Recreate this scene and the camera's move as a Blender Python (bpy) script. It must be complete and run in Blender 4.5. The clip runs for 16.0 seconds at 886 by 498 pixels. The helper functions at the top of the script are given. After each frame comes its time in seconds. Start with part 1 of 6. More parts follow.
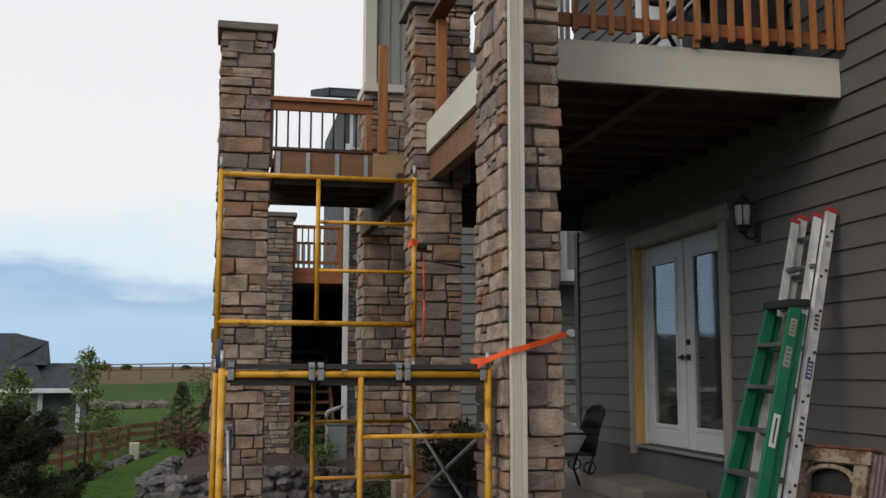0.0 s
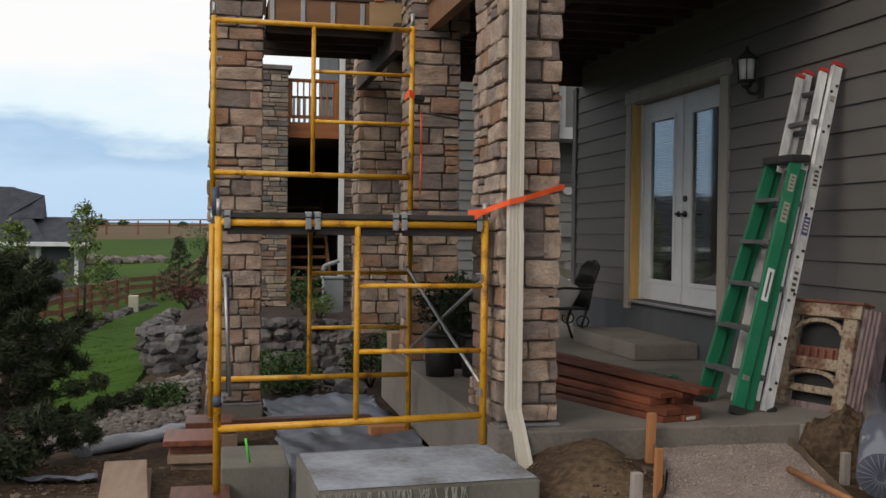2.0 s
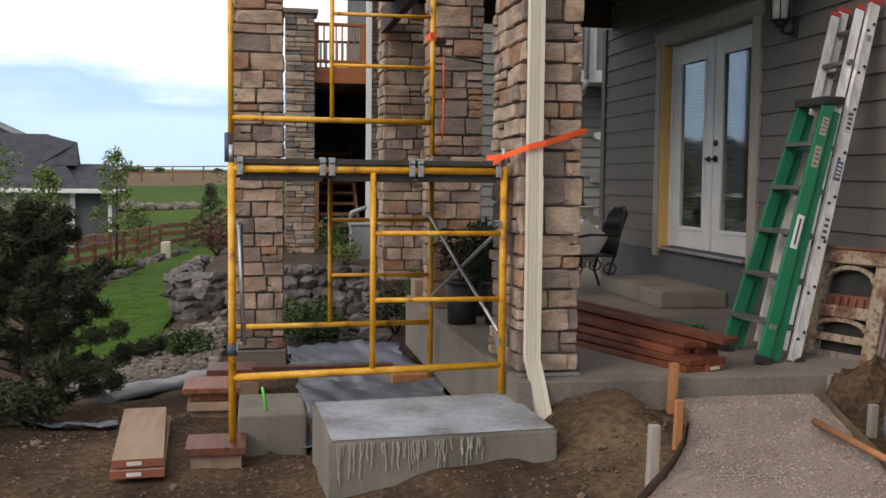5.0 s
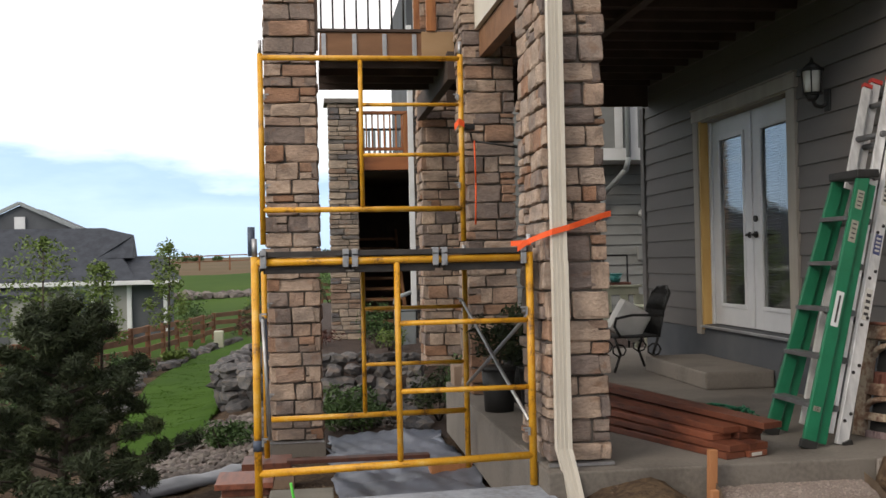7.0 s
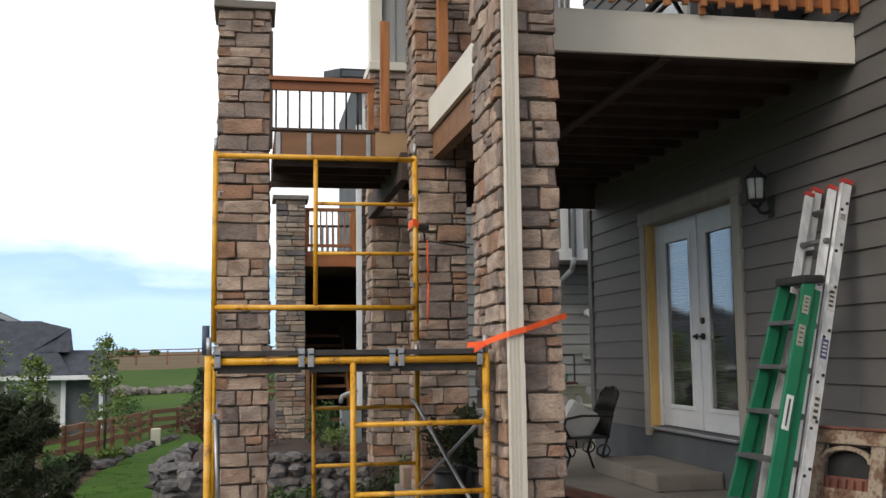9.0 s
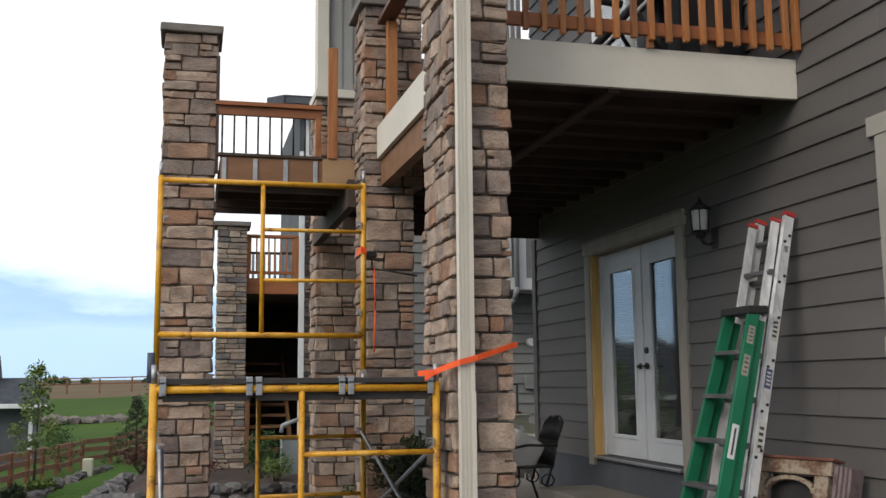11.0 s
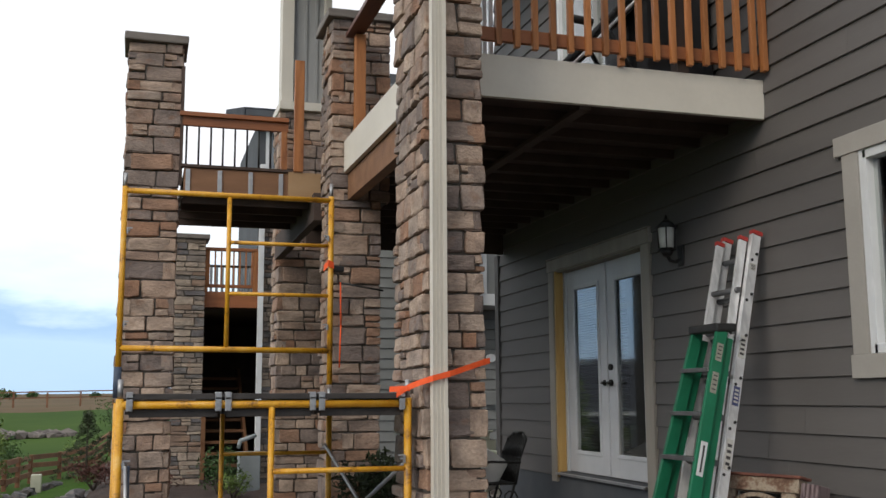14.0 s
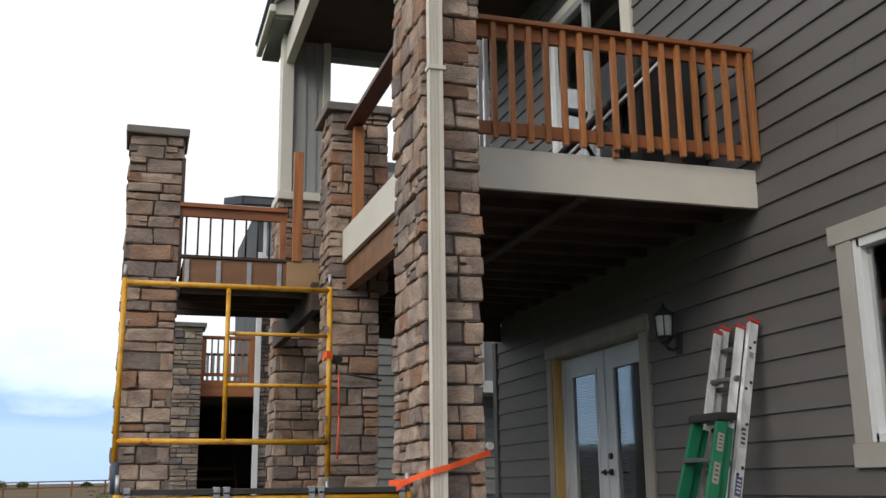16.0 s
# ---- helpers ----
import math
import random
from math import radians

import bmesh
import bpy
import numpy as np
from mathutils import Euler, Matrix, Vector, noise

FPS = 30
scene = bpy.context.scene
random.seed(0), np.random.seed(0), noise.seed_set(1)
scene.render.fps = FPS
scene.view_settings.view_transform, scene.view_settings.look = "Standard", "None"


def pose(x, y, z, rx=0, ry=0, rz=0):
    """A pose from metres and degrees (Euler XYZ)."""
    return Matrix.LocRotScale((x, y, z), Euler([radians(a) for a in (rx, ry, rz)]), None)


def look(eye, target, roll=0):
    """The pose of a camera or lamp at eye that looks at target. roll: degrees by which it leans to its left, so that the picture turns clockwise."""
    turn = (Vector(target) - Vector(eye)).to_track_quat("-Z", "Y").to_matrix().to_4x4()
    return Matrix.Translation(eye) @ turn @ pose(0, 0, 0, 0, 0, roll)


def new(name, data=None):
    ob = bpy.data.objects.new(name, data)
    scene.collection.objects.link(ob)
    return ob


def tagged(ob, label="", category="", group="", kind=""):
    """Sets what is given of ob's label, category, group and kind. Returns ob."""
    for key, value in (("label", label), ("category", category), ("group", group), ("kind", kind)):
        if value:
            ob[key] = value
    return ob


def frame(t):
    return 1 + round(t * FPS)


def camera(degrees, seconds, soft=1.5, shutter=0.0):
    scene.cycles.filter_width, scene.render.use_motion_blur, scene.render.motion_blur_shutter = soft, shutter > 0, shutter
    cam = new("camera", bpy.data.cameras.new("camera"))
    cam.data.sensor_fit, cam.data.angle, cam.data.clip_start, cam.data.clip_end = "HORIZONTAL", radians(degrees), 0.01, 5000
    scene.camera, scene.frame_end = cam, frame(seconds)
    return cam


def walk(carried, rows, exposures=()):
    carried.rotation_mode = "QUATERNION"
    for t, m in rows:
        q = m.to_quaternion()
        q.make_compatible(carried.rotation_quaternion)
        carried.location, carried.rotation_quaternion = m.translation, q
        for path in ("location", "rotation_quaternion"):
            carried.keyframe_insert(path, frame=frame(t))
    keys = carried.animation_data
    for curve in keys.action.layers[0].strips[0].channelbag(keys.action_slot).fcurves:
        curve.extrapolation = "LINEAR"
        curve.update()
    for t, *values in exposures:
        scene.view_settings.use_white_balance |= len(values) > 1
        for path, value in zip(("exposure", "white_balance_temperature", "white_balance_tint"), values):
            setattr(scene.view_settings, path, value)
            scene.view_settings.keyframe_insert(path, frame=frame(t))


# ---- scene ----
cam = camera(47.1, 16.0)
PATH = [
    (0, (0.055, -0.041, 1.667), (0.471, 1.899, 1.911), 0.1),
    (0.5, (0.056, -0.044, 1.659), (0.474, 1.902, 1.857), -0.1),
    (1, (0.048, -0.03, 1.647), (0.465, 1.921, 1.777), 0.7),
    (1.5, (0.045, -0.032, 1.628), (0.458, 1.924, 1.679), 0.9),
    (2, (0.057, 0.011, 1.618), (0.486, 1.964, 1.587), 0.7),
    (2.5, (0.058, 0.023, 1.607), (0.481, 1.975, 1.519), 0.7),
    (3, (0.055, 0.037, 1.6), (0.481, 1.987, 1.461), 0.9),
    (3.5, (0.054, 0.055, 1.598), (0.479, 2.002, 1.429), 1.0),
    (6, (0.304, 0.137, 1.639), (0.591, 2.115, 1.569), -1.0),
    (6.5, (0.349, 0.132, 1.646), (0.606, 2.116, 1.623), -1.8),
    (7, (0.357, 0.154, 1.66), (0.614, 2.137, 1.681), -1.2),
    (7.5, (0.317, 0.165, 1.674), (0.625, 2.139, 1.766), -0.9),
    (8, (0.293, 0.164, 1.683), (0.596, 2.136, 1.824), -0.9),
    (8.5, (0.284, 0.165, 1.686), (0.625, 2.126, 1.875), -0.8),
    (9, (0.272, 0.151, 1.685), (0.642, 2.105, 1.893), -0.7),
    (11.5, (0.179, 0.206, 1.68), (0.679, 2.124, 1.947), -0.6),
    (12, (0.145, 0.225, 1.677), (0.655, 2.141, 1.94), -0.6),
    (12.5, (0.137, 0.244, 1.678), (0.674, 2.153, 1.938), -0.2),
    (13, (0.124, 0.244, 1.676), (0.657, 2.156, 1.922), 0.1),
    (13.5, (0.133, 0.259, 1.68), (0.704, 2.159, 1.937), 0.1),
    (14, (0.122, 0.255, 1.687), (0.692, 2.149, 1.979), -0.3),
    (14.5, (0.11, 0.241, 1.697), (0.679, 2.13, 2.028), -0.5),
    (15, (0.102, 0.242, 1.707), (0.677, 2.119, 2.09), -0.7),
    (15.5, (0.099, 0.238, 1.717), (0.693, 2.099, 2.145), -0.4),
    (16, (0.094, 0.219, 1.719), (0.664, 2.081, 2.174), -0.7),
]
EXPOSURES = [(0.0, -0.2, 6250, 9), (1.5, -0.14, 6350, 10), (2.5, 0.12, 6500, 10), (3.5, 0.28, 6550, 11), (6.0, 0.4, 6550, 11), (7.0, 0.44, 6550, 11),
             (9.0, 0.4, 6250, 9), (12.5, 0.2, 6150, 9), (16.0, 0.17, 6150, 9)]
walk(cam, [(t, look(eye, target, roll)) for t, eye, target, roll in PATH], exposures=EXPOSURES)

# ---- world, sun ----
world = bpy.data.worlds.new("sky")
scene.world = world
world.use_nodes = True
wn, wl = world.node_tree.nodes, world.node_tree.links
wn.clear()
SUN_EL, SUN_AZ = 29.0, 250.0
sky = wn.new("ShaderNodeTexSky")
sky.sky_type, sky.sun_disc = "NISHITA", False
sky.sun_elevation, sky.sun_rotation = radians(SUN_EL), radians(SUN_AZ)
coord = wn.new("ShaderNodeTexCoord")
sep = wn.new("ShaderNodeSeparateXYZ")
wl.new(coord.outputs["Generated"], sep.inputs[0])
wmap = wn.new("ShaderNodeMapping")
wmap.inputs["Scale"].default_value = (1.6, 1.6, 6.0)
wl.new(coord.outputs["Generated"], wmap.inputs[0])
cloud = wn.new("ShaderNodeTexNoise")
cloud.inputs["Scale"].default_value, cloud.inputs["Detail"].default_value = 2.2, 6.0
cloud.inputs["Roughness"].default_value = 0.55
wl.new(wmap.outputs[0], cloud.inputs["Vector"])
# cloud deck: bluish bank low over the horizon, bright white higher up
lift = wn.new("ShaderNodeMath")
lift.operation = "MULTIPLY_ADD"
lift.inputs[1].default_value, lift.inputs[2].default_value = 0.22, -0.11
wl.new(cloud.outputs["Fac"], lift.inputs[0])
height = wn.new("ShaderNodeMath")
height.operation = "ADD"
wl.new(sep.outputs["Z"], height.inputs[0])
wl.new(lift.outputs[0], height.inputs[1])
deck_ramp = wn.new("ShaderNodeValToRGB")
er = deck_ramp.color_ramp
er.elements[0].position, er.elements[0].color = 0.0, (0.49, 0.67, 0.88, 1)
er.elements[1].position, er.elements[1].color = 0.17, (1.0, 0.972, 0.945, 1)
for p, c in ((0.045, (0.52, 0.69, 0.89, 1)), (0.085, (0.40, 0.57, 0.78, 1)), (0.115, (0.80, 0.92, 0.97, 1))):
    e = er.elements.new(p)
    e.color = c
wl.new(height.outputs[0], deck_ramp.inputs[0])
bg_sky, bg_cloud = wn.new("ShaderNodeBackground"), wn.new("ShaderNodeBackground")
bg_sky.inputs["Strength"].default_value = 0.10
bg_cloud.inputs["Strength"].default_value = 1.12
wl.new(sky.outputs[0], bg_sky.inputs["Color"])
wl.new(deck_ramp.outputs[0], bg_cloud.inputs["Color"])
wmix = wn.new("ShaderNodeMixShader")
wmix.inputs[0].default_value = 0.88
wl.new(bg_sky.outputs[0], wmix.inputs[1])
wl.new(bg_cloud.outputs[0], wmix.inputs[2])
wout = wn.new("ShaderNodeOutputWorld")
wl.new(wmix.outputs[0], wout.inputs["Surface"])

sun = new("sun", bpy.data.lights.new("sun", "SUN"))
sun.data.energy, sun.data.angle, sun.data.color = 1.15, radians(25), (1.0, 0.88, 0.72)
sun.matrix_world = look((0, 0, 30), (30 * math.cos(radians(SUN_EL)) * 0.75, 30 * math.cos(radians(SUN_EL)) * 0.55, 30 - 30 * math.sin(radians(SUN_EL))))


# ---- materials ----
def material(name, rough=0.7, metal=0.0):
    m = bpy.data.materials.new(name)
    m.use_nodes = True
    b = m.node_tree.nodes["Principled BSDF"]
    b.inputs["Roughness"].default_value, b.inputs["Metallic"].default_value = rough, metal
    return m, m.node_tree.nodes, m.node_tree.links, b


def surface(name, colors, scale=6.0, rough=0.75, metal=0.0, bump=0.15, fine=60.0, stretch=(1, 1, 1), rand=0.0, hue=0.0, island=False, stain=0.35, coords="Object"):
    """Two scales of noise between the colours, a fine bump, and a shift of value from piece to piece."""
    m, n, l, b = material(name, rough, metal)
    tc, mp = n.new("ShaderNodeTexCoord"), n.new("ShaderNodeMapping")
    mp.inputs["Scale"].default_value = stretch
    l.new(tc.outputs[coords], mp.inputs[0])
    big, small = n.new("ShaderNodeTexNoise"), n.new("ShaderNodeTexNoise")
    for k, s, d in ((big, scale, 5.0), (small, fine, 3.0)):
        k.inputs["Scale"].default_value, k.inputs["Detail"].default_value = s, d
        l.new(mp.outputs[0], k.inputs["Vector"])
    mixf = n.new("ShaderNodeMath")
    mixf.operation = "MULTIPLY_ADD"
    mixf.inputs[1].default_value = stain
    l.new(small.outputs["Fac"], mixf.inputs[0])
    sub = n.new("ShaderNodeMath")
    sub.operation = "MULTIPLY_ADD"
    sub.inputs[1].default_value, sub.inputs[2].default_value = 1.5, -0.25 - stain / 2
    l.new(big.outputs["Fac"], sub.inputs[0])
    l.new(sub.outputs[0], mixf.inputs[2])
    ramp = n.new("ShaderNodeValToRGB")
    els = ramp.color_ramp.elements
    for i, c in enumerate(colors):
        p = i / max(1, len(colors) - 1) * 0.7 + 0.15
        e = els[i] if i < 2 else els.new(p)
        e.position, e.color = p, (*c, 1)
    last = ramp.outputs[0]
    l.new(mixf.outputs[0], ramp.inputs[0])
    if rand or hue:
        if island:
            src = n.new("ShaderNodeNewGeometry").outputs["Random Per Island"]
        else:
            src = n.new("ShaderNodeObjectInfo").outputs["Random"]
        hsv = n.new("ShaderNodeHueSaturation")
        r1 = n.new("ShaderNodeMath")
        r1.operation = "MULTIPLY_ADD"
        r1.inputs[1].default_value, r1.inputs[2].default_value = 2 * rand, 1 - rand
        l.new(src, r1.inputs[0])
        l.new(r1.outputs[0], hsv.inputs["Value"])
        wrap = n.new("ShaderNodeMath")
        wrap.operation = "MULTIPLY"
        wrap.inputs[1].default_value = 7.31
        l.new(src, wrap.inputs[0])
        fr = n.new("ShaderNodeMath")
        fr.operation = "FRACT"
        l.new(wrap.outputs[0], fr.inputs[0])
        r2 = n.new("ShaderNodeMath")
        r2.operation = "MULTIPLY_ADD"
        r2.inputs[1].default_value, r2.inputs[2].default_value = hue, 0.5 - hue / 2
        l.new(fr.outputs[0], r2.inputs[0])
        l.new(r2.outputs[0], hsv.inputs["Hue"])
        l.new(last, hsv.inputs["Color"])
        last = hsv.outputs[0]
    l.new(last, b.inputs["Base Color"])
    if bump:
        bp = n.new("ShaderNodeBump")
        bp.inputs["Strength"].default_value, bp.inputs["Distance"].default_value = bump, 0.02
        l.new(mixf.outputs[0], bp.inputs["Height"])
        l.new(bp.outputs[0], b.inputs["Normal"])
    return m


def stone_material(name, palette, coords_scale=1.0):
    """Each stone takes one colour of the palette, with blotches of rust and grey over it."""
    m, n, l, b = material(name, 0.85)
    info = n.new("ShaderNodeObjectInfo")
    tc = n.new("ShaderNodeTexCoord")
    pal = n.new("ShaderNodeValToRGB")
    pal.color_ramp.interpolation = "CONSTANT"
    els = pal.color_ramp.elements
    for i, c in enumerate(palette):
        p = i / len(palette)
        e = els[i] if i < 2 else els.new(p)
        e.position, e.color = p, (*c, 1)
    l.new(info.outputs["Random"], pal.inputs[0])
    off = n.new("ShaderNodeVectorMath")
    off.operation = "SCALE"
    l.new(info.outputs["Location"], off.inputs[0])
    off.inputs["Scale"].default_value = 3.7
    add = n.new("ShaderNodeVectorMath")
    l.new(tc.outputs["Object"], add.inputs[0])
    l.new(off.outputs[0], add.inputs[1])
    blot, grit = n.new("ShaderNodeTexNoise"), n.new("ShaderNodeTexNoise")
    blot.inputs["Scale"].default_value, blot.inputs["Detail"].default_value = 1.1 * coords_scale, 6
    grit.inputs["Scale"].default_value, grit.inputs["Detail"].default_value = 9 * coords_scale, 5
    l.new(add.outputs[0], blot.inputs["Vector"])
    l.new(add.outputs[0], grit.inputs["Vector"])
    dark = n.new("ShaderNodeMixRGB")
    dark.blend_type = "MULTIPLY"
    ramp = n.new("ShaderNodeValToRGB")
    ramp.color_ramp.elements[0].position, ramp.color_ramp.elements[0].color = 0.33, (0.50, 0.46, 0.45, 1)
    ramp.color_ramp.elements[1].position, ramp.color_ramp.elements[1].color = 0.62, (1.08, 1.0, 0.94, 1)
    l.new(blot.outputs["Fac"], ramp.inputs[0])
    dark.inputs[0].default_value = 0.85
    l.new(pal.outputs[0], dark.inputs[1])
    l.new(ramp.outputs[0], dark.inputs[2])
    gr = n.new("ShaderNodeMixRGB")
    gr.blend_type = "OVERLAY"
    gr.inputs[0].default_value = 0.45
    l.new(dark.outputs[0], gr.inputs[1])
    l.new(grit.outputs["Fac"], gr.inputs[2])
    rust = n.new("ShaderNodeTexNoise")
    rust.inputs["Scale"].default_value, rust.inputs["Detail"].default_value = 1.9 * coords_scale, 3
    shift = n.new("ShaderNodeVectorMath")
    shift.inputs[1].default_value = (17.3, 5.1, 9.7)
    l.new(add.outputs[0], shift.inputs[0])
    l.new(shift.outputs[0], rust.inputs["Vector"])
    patch = n.new("ShaderNodeMapRange")
    patch.inputs["From Min"].default_value, patch.inputs["From Max"].default_value = 0.56, 0.72
    patch.inputs["To Max"].default_value = 0.55
    l.new(rust.outputs["Fac"], patch.inputs["Value"])
    tint = n.new("ShaderNodeMixRGB")
    tint.inputs[2].default_value = (0.23, 0.125, 0.075, 1)
    l.new(patch.outputs[0], tint.inputs[0])
    l.new(gr.outputs[0], tint.inputs[1])
    l.new(tint.outputs[0], b.inputs["Base Color"])
    bp = n.new("ShaderNodeBump")
    bp.inputs["Strength"].default_value, bp.inputs["Distance"].default_value = 0.5, 0.02
    l.new(grit.outputs["Fac"], bp.inputs["Height"])
    l.new(bp.outputs[0], b.inputs["Normal"])
    return m


STONE = stone_material("stone", [(0.33, 0.245, 0.195), (0.42, 0.335, 0.272), (0.235, 0.195, 0.175), (0.45, 0.365, 0.298), (0.33, 0.215, 0.152), (0.30, 0.25, 0.22),
                                 (0.39, 0.30, 0.238), (0.20, 0.168, 0.155), (0.43, 0.345, 0.28), (0.31, 0.185, 0.122), (0.36, 0.30, 0.255), (0.27, 0.22, 0.19)])
STONE_FAR = stone_material("stone_grey", [(0.30, 0.255, 0.21), (0.37, 0.32, 0.262), (0.17, 0.165, 0.16), (0.24, 0.215, 0.192), (0.42, 0.36, 0.295), (0.14, 0.136, 0.142), (0.26, 0.19, 0.145)])
MORTAR = surface("mortar", [(0.085, 0.074, 0.064), (0.16, 0.14, 0.12)], 9, 0.95, bump=0.4)
CAPSTONE = surface("capstone", [(0.13, 0.115, 0.105), (0.21, 0.185, 0.165)], 5, 0.85, bump=0.3)
SIDING = surface("siding", [(0.100, 0.092, 0.088), (0.128, 0.118, 0.112)], 1.4, 0.62, bump=0.08, fine=45, stretch=(1, 0.25, 2.0), rand=0.05, stain=0.3)
PANEL_GREY = surface("tower_panel", [(0.27, 0.27, 0.265), (0.33, 0.33, 0.325)], 2, 0.65, bump=0.06, stretch=(4, 4, 0.4))
SIDING_GREY = surface("siding_grey", [(0.165, 0.17, 0.165), (0.21, 0.215, 0.21)], 2, 0.65, bump=0.06, stretch=(1, 0.3, 2), rand=0.04)
CREAM = surface("cream_paint", [(0.58, 0.54, 0.47), (0.67, 0.625, 0.545)], 1.6, 0.55, bump=0.06, fine=30, stretch=(1, 1, 1))
RAW_PINE = surface("raw_pine", [(0.50, 0.30, 0.09), (0.62, 0.40, 0.14)], 3, 0.7, bump=0.1, stretch=(6, 6, 0.6))
# white paint darkened for the door leaves, which stand in the deck's shade
DOOR_WHITE_SHADE = surface("shaded_white_paint", [(0.50, 0.51, 0.53), (0.58, 0.59, 0.61)], 3, 0.4, bump=0.03)
WHITE = surface("white_paint", [(0.58, 0.59, 0.60), (0.68, 0.69, 0.70)], 3, 0.4, bump=0.03)
FOUND = surface("foundation", [(0.055, 0.06, 0.07), (0.085, 0.09, 0.10)], 2.5, 0.85, bump=0.2)
CONCRETE = surface("concrete", [(0.108, 0.095, 0.082), (0.185, 0.165, 0.144), (0.145, 0.13, 0.114)], 1.6, 0.9, bump=0.25, fine=40, stain=0.5)
CONC_TOP = surface("bluish_concrete", [(0.14, 0.135, 0.13), (0.26, 0.282, 0.325), (0.37, 0.40, 0.46)], 3.2, 0.8, bump=0.18, fine=30, stain=0.6)
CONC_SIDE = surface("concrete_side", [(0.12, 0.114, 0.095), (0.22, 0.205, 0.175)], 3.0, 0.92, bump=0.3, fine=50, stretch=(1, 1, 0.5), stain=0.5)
EFFLO = surface("lime_bloom", [(0.27, 0.265, 0.24), (0.40, 0.39, 0.36)], 9, 0.95)
CEDAR = surface("stained_cedar", [(0.165, 0.055, 0.017), (0.37, 0.145, 0.044), (0.26, 0.092, 0.029)], 3.0, 0.55, bump=0.12, fine=30, stretch=(4, 4, 0.5), rand=0.28)
CEDAR_H = surface("stained_cedar_rail", [(0.20, 0.066, 0.022), (0.32, 0.115, 0.04)], 3.0, 0.55, bump=0.12, fine=30, stretch=(0.5, 4, 4), rand=0.1)
WOOD_BROWN = surface("brown_wood", [(0.16, 0.075, 0.035), (0.25, 0.125, 0.06)], 2.5, 0.65, bump=0.15, stretch=(0.6, 3, 3), rand=0.1)
PLY = surface("plywood", [(0.33, 0.20, 0.10), (0.40, 0.26, 0.14)], 2.0, 0.75, bump=0.06, stretch=(1, 1, 3))
REDWOOD = surface("redwood_board", [(0.052, 0.015, 0.009), (0.155, 0.049, 0.025), (0.09, 0.028, 0.015)], 3.0, 0.5, bump=0.15, fine=40, stretch=(4, 0.5, 4), rand=0.5)
PLANK = surface("weathered_plank", [(0.20, 0.135, 0.095), (0.31, 0.225, 0.165)], 2.5, 0.8, bump=0.15, fine=35, stretch=(5, 0.6, 2), rand=0.15)
PLANK_END = surface("plank_end", [(0.17, 0.05, 0.03), (0.24, 0.08, 0.045)], 5, 0.8)
STAKE = surface("stake_wood", [(0.20, 0.175, 0.155), (0.34, 0.30, 0.27)], 5, 0.85, bump=0.2, stretch=(4, 4, 0.6), rand=0.2)
STAKE_RED = surface("stake_cedar", [(0.32, 0.13, 0.05), (0.42, 0.19, 0.08)], 5, 0.8, bump=0.2, stretch=(4, 4, 0.6))
BENDER = surface("form_board", [(0.10, 0.07, 0.047), (0.18, 0.13, 0.088)], 5, 0.85, bump=0.2)
# dark wood; the shade under the decks is put into this colour
DARKWOOD_SHADE = surface("shaded_dark_wood", [(0.045, 0.029, 0.023), (0.085, 0.057, 0.045)], 3, 0.85, bump=0.15)
YELLOW = surface("yellow_enamel", [(0.20, 0.09, 0.014), (0.60, 0.285, 0.012), (0.66, 0.335, 0.02), (0.70, 0.42, 0.10)], 9, 0.42, bump=0.08, fine=70, stain=0.6, rand=0.05)
STEEL = surface("galvanised_steel", [(0.30, 0.30, 0.31), (0.45, 0.45, 0.46)], 14, 0.45, 0.8, bump=0.1)
ALU = surface("aluminium", [(0.52, 0.52, 0.525), (0.86, 0.86, 0.86)], 14, 0.34, 0.35, bump=0.06, stretch=(1, 1, 0.3), stain=0.5)
BLACKSTEEL = surface("dark_plank_frame", [(0.03, 0.027, 0.026), (0.06, 0.052, 0.048)], 8, 0.6, 0.2)
BLUETAPE = surface("blue_sleeve", [(0.035, 0.05, 0.085), (0.06, 0.08, 0.12)], 8, 0.6)
GREEN = surface("green_fibreglass", [(0.006, 0.12, 0.055), (0.012, 0.165, 0.08)], 6, 0.45, bump=0.06, fine=70, rand=0.05)
BLACKPL = surface("black_plastic", [(0.012, 0.012, 0.012), (0.028, 0.027, 0.026)], 8, 0.5)
GREYSTEP = surface("grey_tread", [(0.11, 0.11, 0.115), (0.18, 0.18, 0.185)], 9, 0.5, 0.5)
REDPL = surface("red_cap", [(0.35, 0.03, 0.025), (0.45, 0.05, 0.04)], 8, 0.5)
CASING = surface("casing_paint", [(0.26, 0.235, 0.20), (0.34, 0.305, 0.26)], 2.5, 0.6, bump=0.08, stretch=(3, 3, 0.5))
# tan trim darkened for the door head: under-deck shade as colour
HEAD_TRIM_SHADE = surface("shaded_head_trim", [(0.19, 0.165, 0.135), (0.25, 0.22, 0.18)], 2.5, 0.6, bump=0.08)
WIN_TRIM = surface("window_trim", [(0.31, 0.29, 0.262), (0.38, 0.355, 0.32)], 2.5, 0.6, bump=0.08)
OLD_LABEL = surface("worn_label", [(0.20, 0.19, 0.15), (0.34, 0.32, 0.27)], 20, 0.7)
LABEL = surface("paper_label", [(0.48, 0.46, 0.42), (0.6, 0.58, 0.54)], 20, 0.7)
LABEL_BLUE = surface("blue_label", [(0.04, 0.05, 0.13), (0.07, 0.08, 0.2)], 20, 0.6)
INK = surface("dark_print", [(0.03, 0.03, 0.03), (0.07, 0.06, 0.06)], 20, 0.7)
